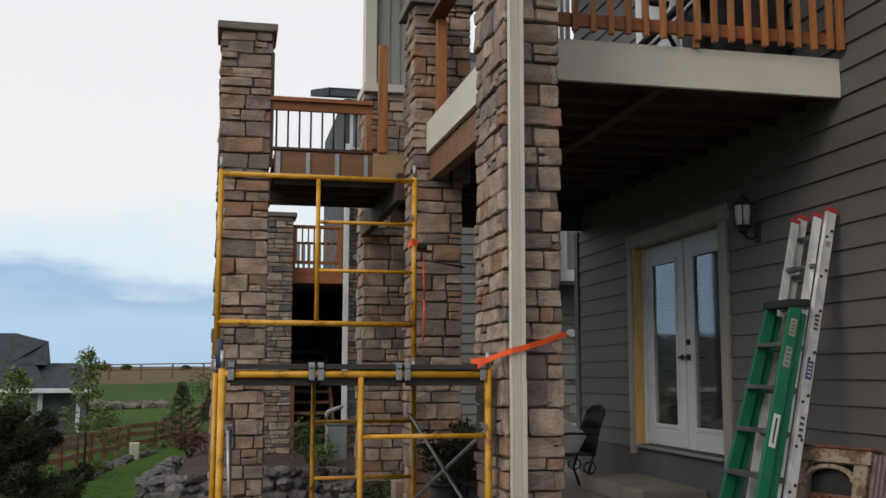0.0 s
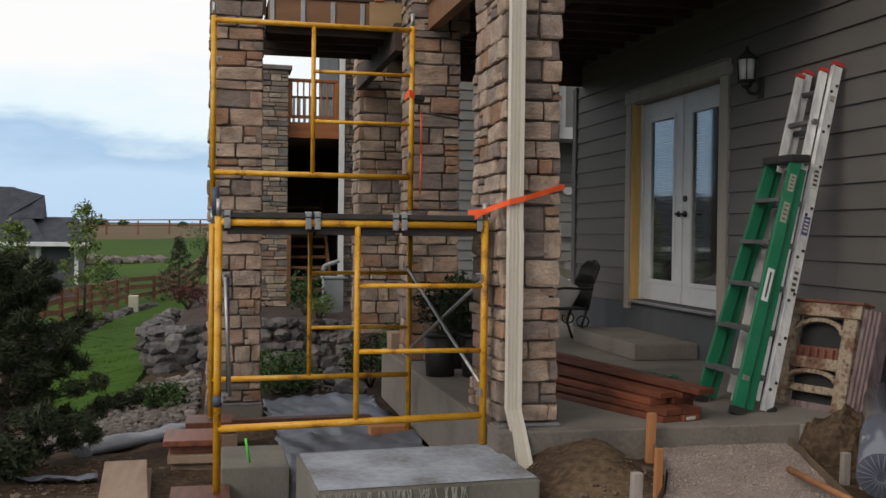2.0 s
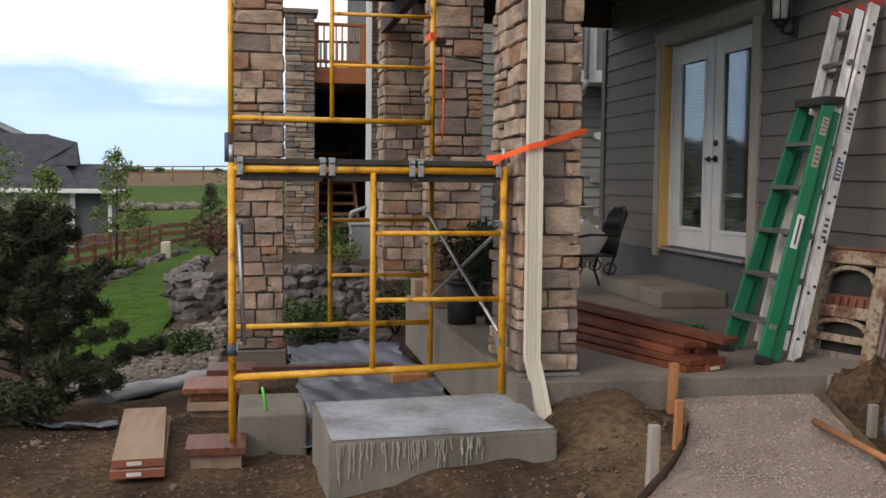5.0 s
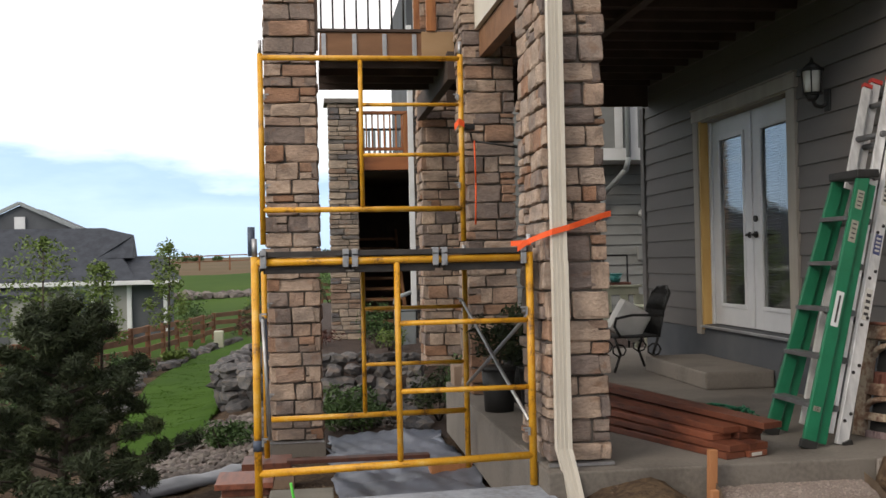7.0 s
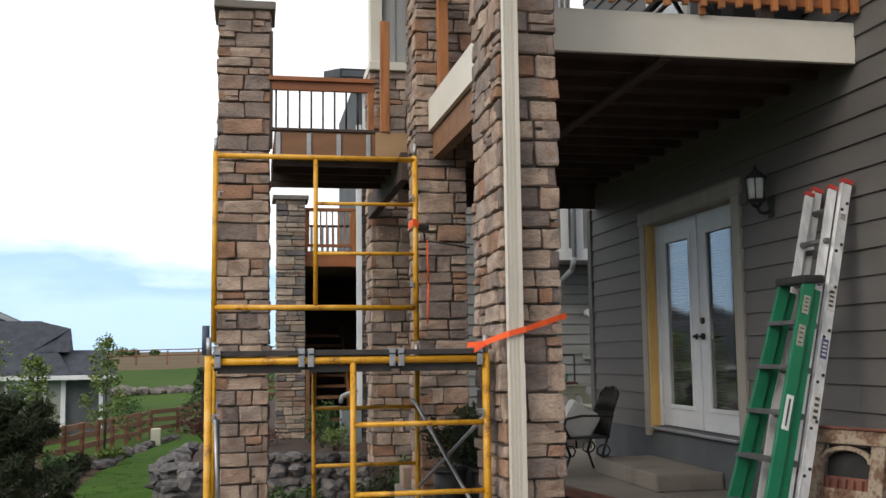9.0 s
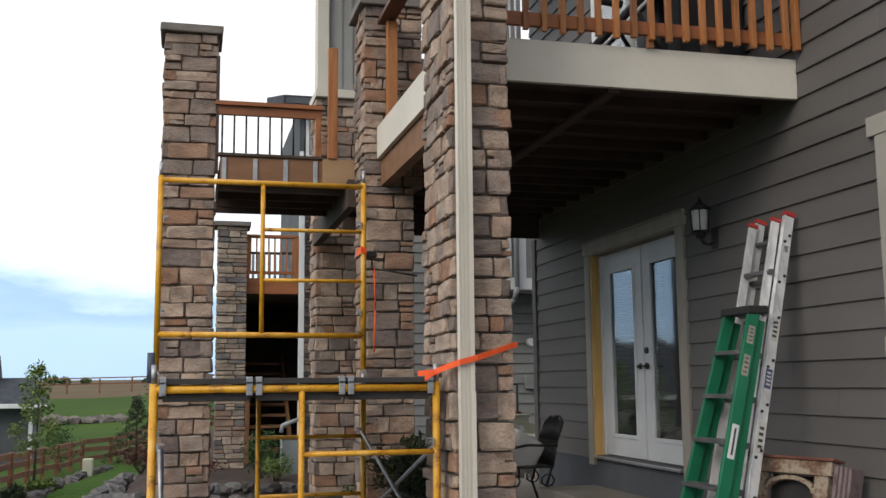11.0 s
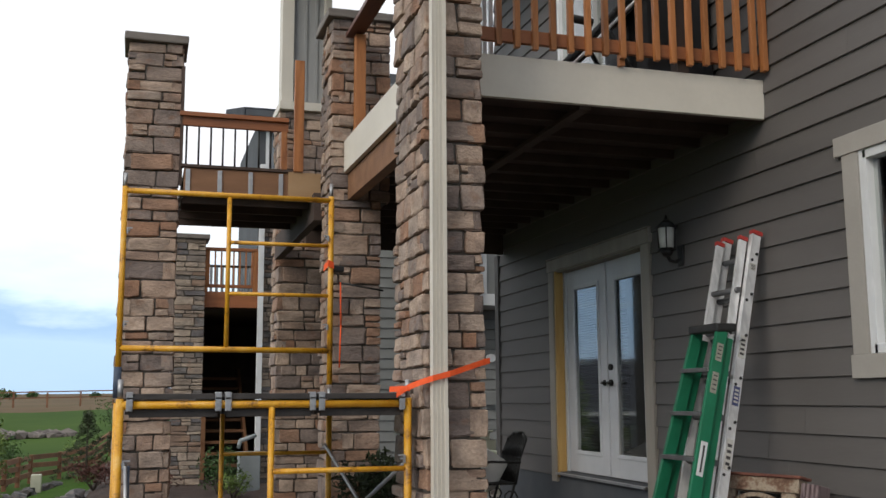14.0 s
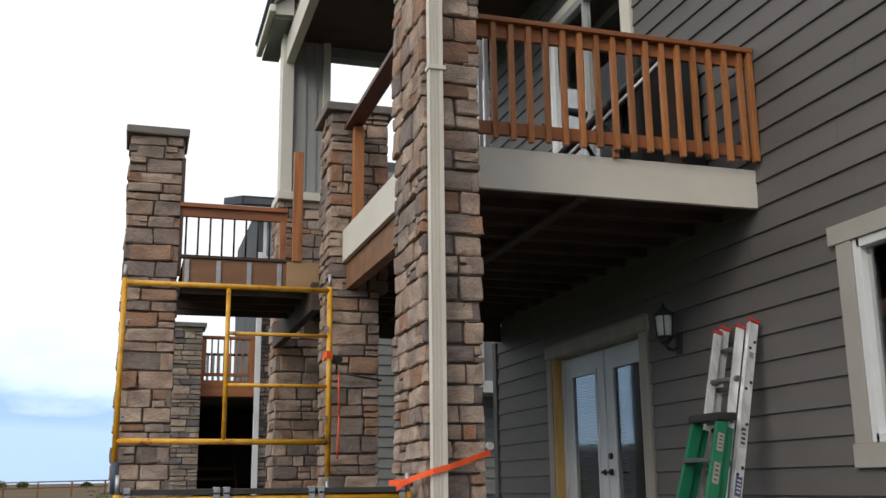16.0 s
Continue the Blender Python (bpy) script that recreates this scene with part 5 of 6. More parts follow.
part("seat", solid(cx - 0.25, cy - 0.25, SEAT - 0.02, cx + 0.24, cy + 0.25, SEAT, bevel=0.008), IRON, ch)
part("cushion", solid(-0.20, -0.06, -0.17, 0.20, 0.06, 0.17, bevel=0.05, m=pose(cx - 0.02, cy - 0.04, SEAT + 0.14, 12, 28, 20)), FABRIC, ch, "pale grey cushion")
for k in range(13):
    y = cy - 0.24 + 0.04 * k
    part("back_bar", pipe([(cx + 0.22, y, SEAT), (cx + 0.27, y, SEAT + 0.25), (cx + 0.35, y, SEAT + 0.47 - 0.0012 * (k - 6) ** 2)], 0.008, n=6), IRON, ch)
for k in range(8):
    z = 0.05 + k * 0.052
    part("back_wire", tube((cx + 0.225 + 0.28 * z, cy - 0.24, SEAT + z), (cx + 0.225 + 0.28 * z, cy + 0.24, SEAT + z), 0.006, n=6), IRON, ch)
part("back_frame", pipe([(cx + 0.22, cy - 0.26, SEAT), (cx + 0.27, cy - 0.26, SEAT + 0.25), (cx + 0.34, cy - 0.25, SEAT + 0.42), (cx + 0.36, cy - 0.12, SEAT + 0.48), (cx + 0.36, cy + 0.12, SEAT + 0.48), (cx + 0.34, cy + 0.25, SEAT + 0.42), (cx + 0.27, cy + 0.26, SEAT + 0.25), (cx + 0.22, cy + 0.26, SEAT)], 0.014, n=8), IRON, ch)
for sx, sy in ((-0.23, -0.23), (0.22, -0.23), (-0.23, 0.23), (0.22, 0.23)):
    part("leg", pipe([(cx + sx, cy + sy, SEAT - 0.01), (cx + sx * 0.75, cy + sy, SEAT - 0.18), (cx + sx * 1.05, cy + sy * 1.05, PATIO_Z)], 0.014, n=8), IRON, ch)
    part("scroll", pipe([(cx + sx * 0.8 + 0.07 * math.cos(e * 0.9), cy + sy, SEAT - 0.14 + 0.06 * math.sin(e * 0.9)) for e in range(8)], 0.008, n=6), IRON, ch)
for sy in (-0.27, 0.27):
    part("arm", pipe([(cx + 0.27, cy + sy, SEAT + 0.20), (cx - 0.05, cy + sy, SEAT + 0.21), (cx - 0.22, cy + sy, SEAT + 0.18), (cx - 0.24, cy + sy, SEAT + 0.10), (cx - 0.18, cy + sy, SEAT - 0.01)], 0.013, n=8), IRON, ch)
bench = thing("garden_bench", "pale green painted slatted garden bench", "bench", (4.1, 13.2, 0.3))
part("top_rail", solid(3.45, 13.38, 1.14, 4.72, 13.44, 1.24, bevel=0.008), BENCHPAINT, bench)
part("cap_rail", solid(3.42, 13.34, 1.242, 4.75, 13.47, 1.268, bevel=0.006), BENCHPAINT, bench)
part("seat", solid(3.45, 12.95, 0.78, 4.72, 13.38, 0.82, bevel=0.008), BENCHPAINT, bench)
for k in range(6):
    part("back_slat", solid(3.52 + 0.235 * k, 13.39, 0.82, 3.63 + 0.235 * k, 13.42, 1.14), BENCHPAINT, bench)
for x in (3.45, 4.66):
    part("leg", solid(x, 12.97, 0.2, x + 0.06, 13.03, 0.98), BENCHPAINT, bench)
    part("leg", solid(x, 13.39, 0.2, x + 0.06, 13.45, 1.14), BENCHPAINT, bench)
    part("arm_board", solid(x - 0.02, 12.92, 0.982, x + 0.08, 13.38, 1.01, bevel=0.006), BENCHPAINT, bench)
stand = thing("wire_stand", "thin dark square wire plant stand with a dark red tray", "stand", (4.5, 13.75, 0.3))
for x in (4.34, 4.68):
    part("leg", tube((x, 13.75, 0.2), (x, 13.75, 1.67), 0.014, n=6), IRON, stand)
part("frame_bar", tube((4.34, 13.75, 1.67), (4.68, 13.75, 1.67), 0.014, n=6), IRON, stand)
part("tray", solid(4.20, 13.65, 1.25, 4.70, 13.9, 1.30, bevel=0.006), RUST_RED, stand, "dark red tray")
pot = thing("teal_pot", "small glazed teal pot on the wire stand", "pot", (4.50, 13.75, 1.30))
part("body", tube((4.50, 13.74, 1.301), (4.50, 13.74, 1.40), 0.06, n=16, r2=0.095), TEAL, pot)
part("rim", tube((4.50, 13.74, 1.40), (4.50, 13.74, 1.42), 0.10, n=16), TEAL, pot)
POTS = ((1.755, 7.80, 0.13, 0.34), (2.03, 7.72, 0.13, 0.34), (2.02, 8.28, 0.14, 0.36))
for x, y, r, h in POTS:
    p = thing("planter_pot", "black plastic planter pot on the patio beside the pier", "pot", (x, y, PATIO_Z), group="planter pots")
    part("body", tube((x, y, PATIO_Z), (x, y, PATIO_Z + h), r * 0.85, n=18, r2=r), BLACKPL, p)
    part("rim", tube((x, y, PATIO_Z + h - 0.03), (x, y, PATIO_Z + h + 0.002), r * 1.05, n=18), BLACKPL, p)
plain("cardboard_box", solid(1.63, 9.38, PATIO_Z, 1.82, 9.62, PATIO_Z + 0.18, bevel=0.006), PLANK, "small brown box on the patio edge", "box")

# ---- planting, rocks ----
def leaf_cloud(blobs, count, size, seed, lift=0.0, droop=0.0, slim=0.6):
    """Many small leaves scattered through overlapping lobes (x, y, z, rx, rz), denser towards their skin."""
    r = random.Random(seed)
    vs, fs = [], []
    for k in range(count):
        bx, by, bz, rx, rz = blobs[k % len(blobs)]
        d = Vector((r.gauss(0, 1), r.gauss(0, 1), r.gauss(0, 1))).normalized() * (r.random() ** 0.45)
        c = Vector((bx + d.x * rx, by + d.y * rx, bz + d.z * rz))
        if noise.noise(c * 4.3 / max(0.3, rx)) < -0.22:
            continue
        a = Vector((r.gauss(0, 1), r.gauss(0, 1), r.gauss(0, 0.7) + lift)).normalized()
        b = a.cross(Vector((r.gauss(0, 1), r.gauss(0, 1), r.gauss(0, 1)))).normalized()
        s = size * r.uniform(0.6, 1.3)
        n0 = len(vs)
        vs += [c - a * s, c + b * s * slim * 0.5, c + a * s, c - b * s * slim * 0.5]
        fs.append((n0, n0 + 1, n0 + 2, n0 + 3))
    me = bpy.data.meshes.new("leaves")
    me.from_pydata([tuple(v) for v in vs], [], fs)
    return me


def leafy(name, me, mat, parent, label=""):
    me.materials.append(mat)
    ob = new(name, me)
    ob.parent = parent
    ob.matrix_parent_inverse = Matrix.Translation(-parent.location)
    ob["kind"] = "stuff"
    if label:
        ob["label"] = label
    return ob


def shrub(x, y, r, h, mat, label, seed, count=700, size=0.035, name="shrub"):
    z = rise(x, y)
    q = random.Random(seed)
    ob = thing(name, label, "shrub", (x, y, z), group="garden shrubs")
    bm = bmesh.new()
    lobes = []
    for k in range(7):
        a = k * 2.4 + q.random()
        rr_ = r * q.uniform(0.25, 0.7)
        tip = (x + math.cos(a) * rr_, y + math.sin(a) * rr_, z + h * q.uniform(0.35, 0.75))
        tube((x, y, z - 0.03), tip, 0.012, bm, 5, 0.004)
        lobes.append((*tip, r * q.uniform(0.4, 0.6), h * q.uniform(0.25, 0.4)))
    part("stem", bm, BARK, ob)
    leafy("foliage", leaf_cloud(lobes, count, size, seed), mat, ob)
    return ob


# dark foliage added to the planter pots, standing for the deep shade behind
for k, (x, y, r, h) in enumerate(POTS):
    ob = thing("shade_foliage", "dark plant in a black pot, its leaf mass added to deepen the shade", "plant", (x, y, PATIO_Z + h), group="potted plants")
    lobes = []
    for e in range(6):
        a = e * 2.4 + k
        tip = (x + 0.11 * math.cos(a), y + 0.11 * math.sin(a), PATIO_Z + h + 0.08 + 0.05 * e)
        part("stem", tube((x, y, PATIO_Z + h - 0.02), tip, 0.008, n=5, r2=0.003), BARK, ob)
        lobes.append((*tip, 0.12, 0.13))
    leafy("foliage", leaf_cloud(lobes, 1100, 0.03, 130 + k), PINE, ob)

# dark young pine by the dirt
px_, py_ = -1.45, 7.75
pz = rise(px_, py_)
pine = thing("pine_tree", "small dark bushy pine with dense needle clumps", "tree", (px_, py_, pz))
part("trunk", tube((px_, py_, pz - 0.05), (px_ + 0.05, py_, pz + 1.46), 0.045, n=10, r2=0.012), BARK, pine)
q = random.Random(31)
lobes = []
for k in range(46):
    f = k / 46
    a = k * 2.399
    reach = (1.0 * (1 - f) ** 0.8 + 0.10) * q.uniform(0.55, 1.15)
    z0 = pz + 0.02 + f * 1.30
    tip = Vector((px_ + math.cos(a) * reach, py_ + math.sin(a) * reach, z0 + 0.16 + 0.05 * q.random()))
    part("limb", tube((px_ + 0.03 * f, py_, z0), tip, 0.014, n=5, r2=0.004), BARK, pine)
    for e in (0.45, 0.75, 1.0):
        c = Vector((px_, py_, z0)).lerp(tip, e)
        lobes.append((c.x, c.y, c.z + 0.03, 0.065 + 0.05 * q.random(), 0.07))
leafy("needles", leaf_cloud(lobes, 62000, 0.045, 5, lift=0.5, slim=0.2), PINE, pine, "dense dark green needles")
shrub(-2.35, 8.7, 0.5, 0.8, PINE, "dark low pine shrub beside the young pine", 41, 5000, 0.045, "pine_shrub")
shrub(-1.30, 7.1, 0.30, 0.34, PINE, "low dark green shrub on bare dirt", 42, 2600, 0.03)
shrub(-1.85, 6.75, 0.34, 0.28, PINE, "low spreading dark shrub at the dirt edge", 43, 2400, 0.03)
shrub(-0.52, 10.2, 0.34, 0.30, SHRUB, "low dark juniper among river rocks", 44, 1800, 0.03)
shrub(0.74, 10.9, 0.46, 0.46, SHRUB, "rounded green shrub below the rock wall", 45, 4200, 0.03)
shrub(-0.45, 17.5, 0.55, 0.45, REDLEAF, "dark red barberry in the mulch bed", 46, 1300, 0.035)
shrub(0.30, 16.0, 0.5, 0.30, REDLEAF, "brown-red low shrub in the mulch bed", 47, 900, 0.035)
shrub(1.30, 15.2, 0.30, 0.75, SHRUB, "tall green shrub by the neighbouring pier", 48, 1200, 0.035)
shrub(1.42, 14.4, 0.28, 0.35, LEAF, "yellow-green perennial in the mulch", 49, 700, 0.03)
shrub(1.95, 10.7, 0.34, 0.75, SHRUB, "leafy dark green shrub behind the patio edge", 50, 2200, 0.035)
shrub(1.72, 11.3, 0.30, 0.60, PINE, "dark shrub below the corner pier", 51, 1600, 0.035)
for i, (x, y, r, h, mt) in enumerate(((-3.1, 20.2, 0.5, 0.5, SHRUB), (-3.9, 18.5, 0.6, 0.6, SHRUB), (-3.2, 31.5, 0.62, 1.45, SHRUB), (-4.8, 20.0, 0.7, 0.9, SHRUB), (-0.2, 31, 0.8, 1.7, SHRUB), (-2.7, 23.5, 0.35, 0.35, LEAF),
                                       (-5.8, 17.5, 0.7, 0.9, SHRUB), (-3.5, 13.4, 0.5, 0.5, SHRUB), (0.9, 33, 0.9, 1.4, SHRUB), (-1.6, 40, 0.7, 0.9, LEAF), (-2.9, 10.2, 0.45, 0.5, SHRUB), (-4.2, 15.0, 0.7, 0.8, PINE))):
    shrub(x, y, r, h, mt, "green garden shrub along the lawn and fence", 60 + i, 1300, 0.05 if y > 15 else 0.035)


def young_tree(x, y, h, w, seed, label):
    z = rise(x, y)
    q = random.Random(seed)
    ob = thing("young_tree", label, "tree", (x, y, z), group="young trees")
    part("trunk", tube((x, y, z - 0.05), (x + 0.05, y, z + h * 0.95), 0.035, n=8, r2=0.01), BARK, ob)
    lobes = []
    for k in range(16):
        f = 0.28 + 0.7 * k / 16
        a = k * 2.4
        rr_ = w * 0.5 * (1.15 - f) * q.uniform(0.6, 1.2) + 0.05
        tip = (x + math.cos(a) * rr_, y + math.sin(a) * rr_, z + h * f + 0.12)
        part("limb", tube((x + 0.03, y, z + h * f - 0.05), tip, 0.010, n=5, r2=0.003), BARK, ob)
        lobes.append((*tip, w * 0.24, h * 0.075))
    lobes.append((x + 0.06, y, z + h * 0.98, 0.09, 0.14))
    leafy("foliage", leaf_cloud(lobes, 2300, 0.048, seed, slim=0.8), LEAF, ob, "sparse yellow-green leaves")


young_tree(-2.86, 23.6, 2.66, 0.85, 71, "slim young aspen with sparse yellow-green leaves")
young_tree(-4.75, 20.3, 2.75, 1.9, 72, "young aspen in front of the neighbouring house")
young_tree(-4.0, 22.0, 2.2, 0.9, 73, "thin young tree with few leaves by the fence")


def spruce(x, y, h, w, seed):
    z = rise(x, y)
    q = random.Random(seed)
    ob = thing("spruce_tree", "small dark blue-green spruce at the lawn end", "tree", (x, y, z), group="spruces")
    part("trunk", tube((x, y, z - 0.05), (x, y, z + h * 0.97), 0.04, n=8, r2=0.008), BARK, ob)
    lobes = []
    for k in range(70):
        f = k / 70
        a = k * 2.4
        rr_ = w * 0.5 * (1 - f) * q.uniform(0.5, 1.05)
        lobes.append((x + math.cos(a) * rr_, y + math.sin(a) * rr_, z + 0.1 + h * f * 0.92, 0.13, 0.07))
    leafy("needles", leaf_cloud(lobes, 4200, 0.06, seed, slim=0.3), PINE, ob)


spruce(-1.05, 29.5, 1.95, 1.8, 81)
spruce(0.10, 33, 1.9, 1.4, 82)
spruce(-0.1, 27, 1.1, 1.0, 83)


# boulders of the retaining wall
def boulder_mesh(seed):
    r = random.Random(seed)
    bm = bmesh.new()
    bmesh.ops.create_icosphere(bm, subdivisions=2, radius=0.5)
    o = Vector((seed * 3.1, 1.7, 0.3))
    for v in bm.verts:
        n = v.co.normalized()
        cube = n / max(abs(n.x), abs(n.y), abs(n.z)) * 0.5
        v.co = v.co.lerp(cube, 0.7) * (1 + 0.42 * noise.noise(n * 1.5 + o) + 0.12 * noise.noise(n * 4 + o))
    return mesh_of("boulder", bm, BOULDER)


BOULDERS = [boulder_mesh(i) for i in range(9)]
q = random.Random(91)
rock_wall = thing("rock_wall", "dry-stacked grey and tan boulder retaining wall", "rock wall", (0.3, 13.0, -0.1), kind="structure")


def lay_boulder(parent, x, y, z, s, flat=0.75):
    st = bpy.data.objects.new("boulder", q.choice(BOULDERS))
    scene.collection.objects.link(st)
    st.parent = parent
    st.matrix_parent_inverse = Matrix.Translation(-parent.location)
    st.matrix_basis = Matrix.Translation((x, y, z)) @ Euler((q.uniform(-0.3, 0.3), q.uniform(-0.3, 0.3), q.uniform(0, 6.28))).to_matrix().to_4x4() @ Matrix.Diagonal((s * q.uniform(0.9, 1.35), s * q.uniform(0.8, 1.1), s * flat * q.uniform(0.85, 1.2), 1))


LINE = [(-0.60, 24.0), (-0.72, 19.0), (-0.74, 15.2), (-0.76, 13.9), (-0.55, 13.25), (0.2, 13.0), (1.58, 12.9)]
for (x0, y0), (x1, y1) in zip(LINE[:-1], LINE[1:]):
    ln = math.hypot(x1 - x0, y1 - y0)
    for lay in range(4 if y1 < 14 else (3 if y1 < 16 else 1)):
        d = 0.0
        while d < ln:
            s = q.uniform(0.15, 0.34) if lay < 3 else q.uniform(0.14, 0.24)
            f = (d + s * 0.4) / ln
            x, y = x0 + (x1 - x0) * f, y0 + (y1 - y0) * f
            nx, ny = (y1 - y0) / ln, -(x1 - x0) / ln
            back = 0.05 * lay
            lay_boulder(rock_wall, x - nx * back * -1 + q.uniform(-0.03, 0.03), y + back + q.uniform(-0.03, 0.03), rise(x - 0.25, y - 0.35) + 0.06 + lay * 0.155, s)
            d += s * 0.85
edge_rocks = thing("lawn_edging", "row of loose rocks edging the lawn", "rock edging", (-2.4, 18, -0.4), kind="structure")
for k in range(46):
    y = 14.5 + k * 0.36
    x = along(LAWN_L, y) - q.uniform(0.05, 0.5)
    lay_boulder(edge_rocks, x, y, rise(x, y) + 0.05, q.uniform(0.2, 0.36), 0.6)
for x, y, s in ((1.0, 12.1, 0.34), (1.35, 11.2, 0.28), (1.40, 10.6, 0.26), (0.55, 11.7, 0.28)):
    st = plain("garden_rock", solid(-0.5, -0.5, -0.5, 0.5, 0.5, 0.5), BOULDER, "grey-brown garden rock by the patio edge", "rock", group="garden rocks")
    old = st.data
    st.data = q.choice(BOULDERS)
    bpy.data.meshes.remove(old)
    st.matrix_basis = Matrix.Translation((x, y, rise(x, y) + s * 0.28)) @ Euler((0.1, 0.2, x * 9)).to_matrix().to_4x4() @ Matrix.Diagonal((s * 1.2, s, s * 0.75, 1))


def pebbles(name, spots, mat, label, cat):
    """Many small stones in one mesh; spots gives (x, y, z, size)."""
    ico = bmesh.new()
    bmesh.ops.create_icosphere(ico, subdivisions=1, radius=1.0)
    bv, bf = [v.co.copy() for v in ico.verts], [[v.index for v in f.verts] for f in ico.faces]
    ico.free()
    r = random.Random(len(spots))
    vs, fs = [], []
    for x, y, z, s in spots:
        n0 = len(vs)
        sx, sy, sz, a = s * r.uniform(0.7, 1.3), s * r.uniform(0.7, 1.3), s * r.uniform(0.45, 0.8), r.uniform(0, 6.28)
        ca, sa = math.cos(a), math.sin(a)
        for v in bv:
            k = 1 + r.uniform(-0.22, 0.22)
            vx, vy = v.x * sx * k, v.y * sy * k
            vs.append((x + vx * ca - vy * sa, y + vx * sa + vy * ca, z + v.z * sz * k))
        fs += [[n0 + i for i in f] for f in bf]
    me = bpy.data.meshes.new(name)
    me.from_pydata(vs, [], fs)
    me.materials.append(mat)
    return tagged(new(name, me), label, cat, kind="stuff")


q = random.Random(97)
spots = []
while len(spots) < 1500:
    x, y = q.uniform(-1.75, 0.0), q.uniform(9.0, 12.6)
    if x < along(LAWN_R, y) and y > 10.7 or (x > -0.15 and y > 9.3):
        continue
    s = q.uniform(0.022, 0.055)
    spots.append((x, y, rise(x, y) + s * 0.4, s))
pebbles("river_rocks", spots, COBBLE, "bed of pinkish grey river rocks", "rocks")
spots = []
while len(spots) < 300:
    x, y = q.uniform(0.5, 1.58), q.uniform(10.8, 12.8)
    s = q.uniform(0.022, 0.05)
    spots.append((x, y, rise(x, y) + s * 0.4, s))
pebbles("river_rocks", spots, COBBLE, "river rocks below the boulder wall", "rocks")
spots = []
while len(spots) < 6500:
    y = 3.35 + 2.15 * q.random()
    a, b = along(EDGE_L, y), along(EDGE_R, y)
    x = q.uniform(a + 0.02, b - 0.02)
    s = q.uniform(0.0025, 0.006) * (2.0 if q.random() < 0.03 else 1)
    spots.append((x, y, path_z(x, y) + 0.004, s))
pebbles("gravel_stones", spots, PEBBLE, "loose crushed gravel stones on the path", "gravel")
spots = []
while len(spots) < 5200:
    x, y = q.uniform(-1.6, 3.9), 3.6 + 4.2 * q.random() ** 1.3
    yl = along(EDGE_L, y)
    if (y < 5.5 and yl - 0.02 < x < along(EDGE_R, y) + 0.02) or (x > 1.58 and y > 5.5) or (0.48 < x < 1.68 and 4.8 < y < 5.85) or noise.noise((x * 1.7, y * 1.7, 9)) < -0.15:
        continue
    s = q.uniform(0.004, 0.013) * (2.4 if q.random() < 0.03 else 0.8)
    spots.append((x, y, rise(x, y) + s * 0.3, s))
pebbles("dirt_clods", spots, CLOD, "loose clods and pebbles on the dirt", "dirt")
# grass blades
vs, fs = [], []
for k in range(26000):
    y = 10.9 + 20 * q.random() ** 1.8
    a, b = along(LAWN_L, y), along(LAWN_R, y)
    x = q.uniform(a - 0.03, b + 0.03)
    z = rise(x, y) + 0.045
    h, w, an = q.uniform(0.004, 0.011), q.uniform(0.004, 0.008) * (1 + (y - 10) * 0.06), q.uniform(0, 3.14)
    n0 = len(vs)
    vs += [(x - w * math.cos(an), y - w * math.sin(an), z), (x + w * math.cos(an), y + w * math.sin(an), z), (x + q.uniform(-0.02, 0.02), y + q.uniform(-0.02, 0.02), z + h)]
    fs.append((n0, n0 + 1, n0 + 2))
me = bpy.data.meshes.new("grass")
me.from_pydata(vs, [], fs)
me.materials.append(GRASS)
tagged(new("grass", me), "short green grass blades of the lawn", "grass", kind="stuff")

# ---- fence, utility box, neighbouring house ----
fence = thing("split_fence", "weathered brown split-rail fence along the garden", "fence", (-3.5, 26, -0.5))
FL = [(-5.6, 18.6), (-4.7, 21.2), (-3.85, 24.6), (-3.3, 28.5), (-2.7, 32.5), (-0.6, 37.0), (2.0, 39.5)]
for (x0, y0), (x1, y1) in zip(FL[:-1], FL[1:]):
    n = max(2, round(math.hypot(x1 - x0, y1 - y0) / 1.5))
    for k in range(n):
        xa, ya, xb, yb = (x0 + (x1 - x0) * k / n, y0 + (y1 - y0) * k / n, x0 + (x1 - x0) * (k + 1) / n, y0 + (y1 - y0) * (k + 1) / n)
        za, zb = rise(xa, ya), rise(xb, yb)
        part("post", solid(xa - 0.06, ya - 0.06, za - 0.1, xa + 0.06, ya + 0.06, za + 0.82, bevel=0.01), FENCE, fence)
        for h in (0.25, 0.5, 0.73):
            part("fence_rail", beam((xa, ya, za + h + q.uniform(-0.03, 0.03)), (xb, yb, zb + h + q.uniform(-0.03, 0.03)), 0.06, 0.14), FENCE, fence)
ub = plain("utility_box", solid(-2.36, 28.8, rise(-2.2, 29) - 0.05, -2.10, 29.05, rise(-2.2, 29) + 0.46, bevel=0.03), BENCHPAINT, "pale green utility pedestal on the lawn edge", "utility box")

nb = thing("neighbour_house", "single-storey grey house with dark hipped shingle roof", "house", (-8, 38, -1.2))
GZ = -1.3
part("wall", solid(-16, 36.2, GZ, -5.95, 40, 1.10), NBWALL, nb, "light grey stucco wall")
part("wall", solid(-5.95, 36.3, GZ, -4.62, 38, 1.10), NBDARK, nb, "dark grey siding wall")
part("porch_wall", solid(-16, 35.4, GZ, -9.0, 36.2, 0.75), NBWALL, nb)
part("porch_roof", beam((-12.5, 35.2, 0.72), (-12.5, 36.4, 1.02), 7.3, 0.1, up=(0, -0.25, 1)), ROOF, nb)


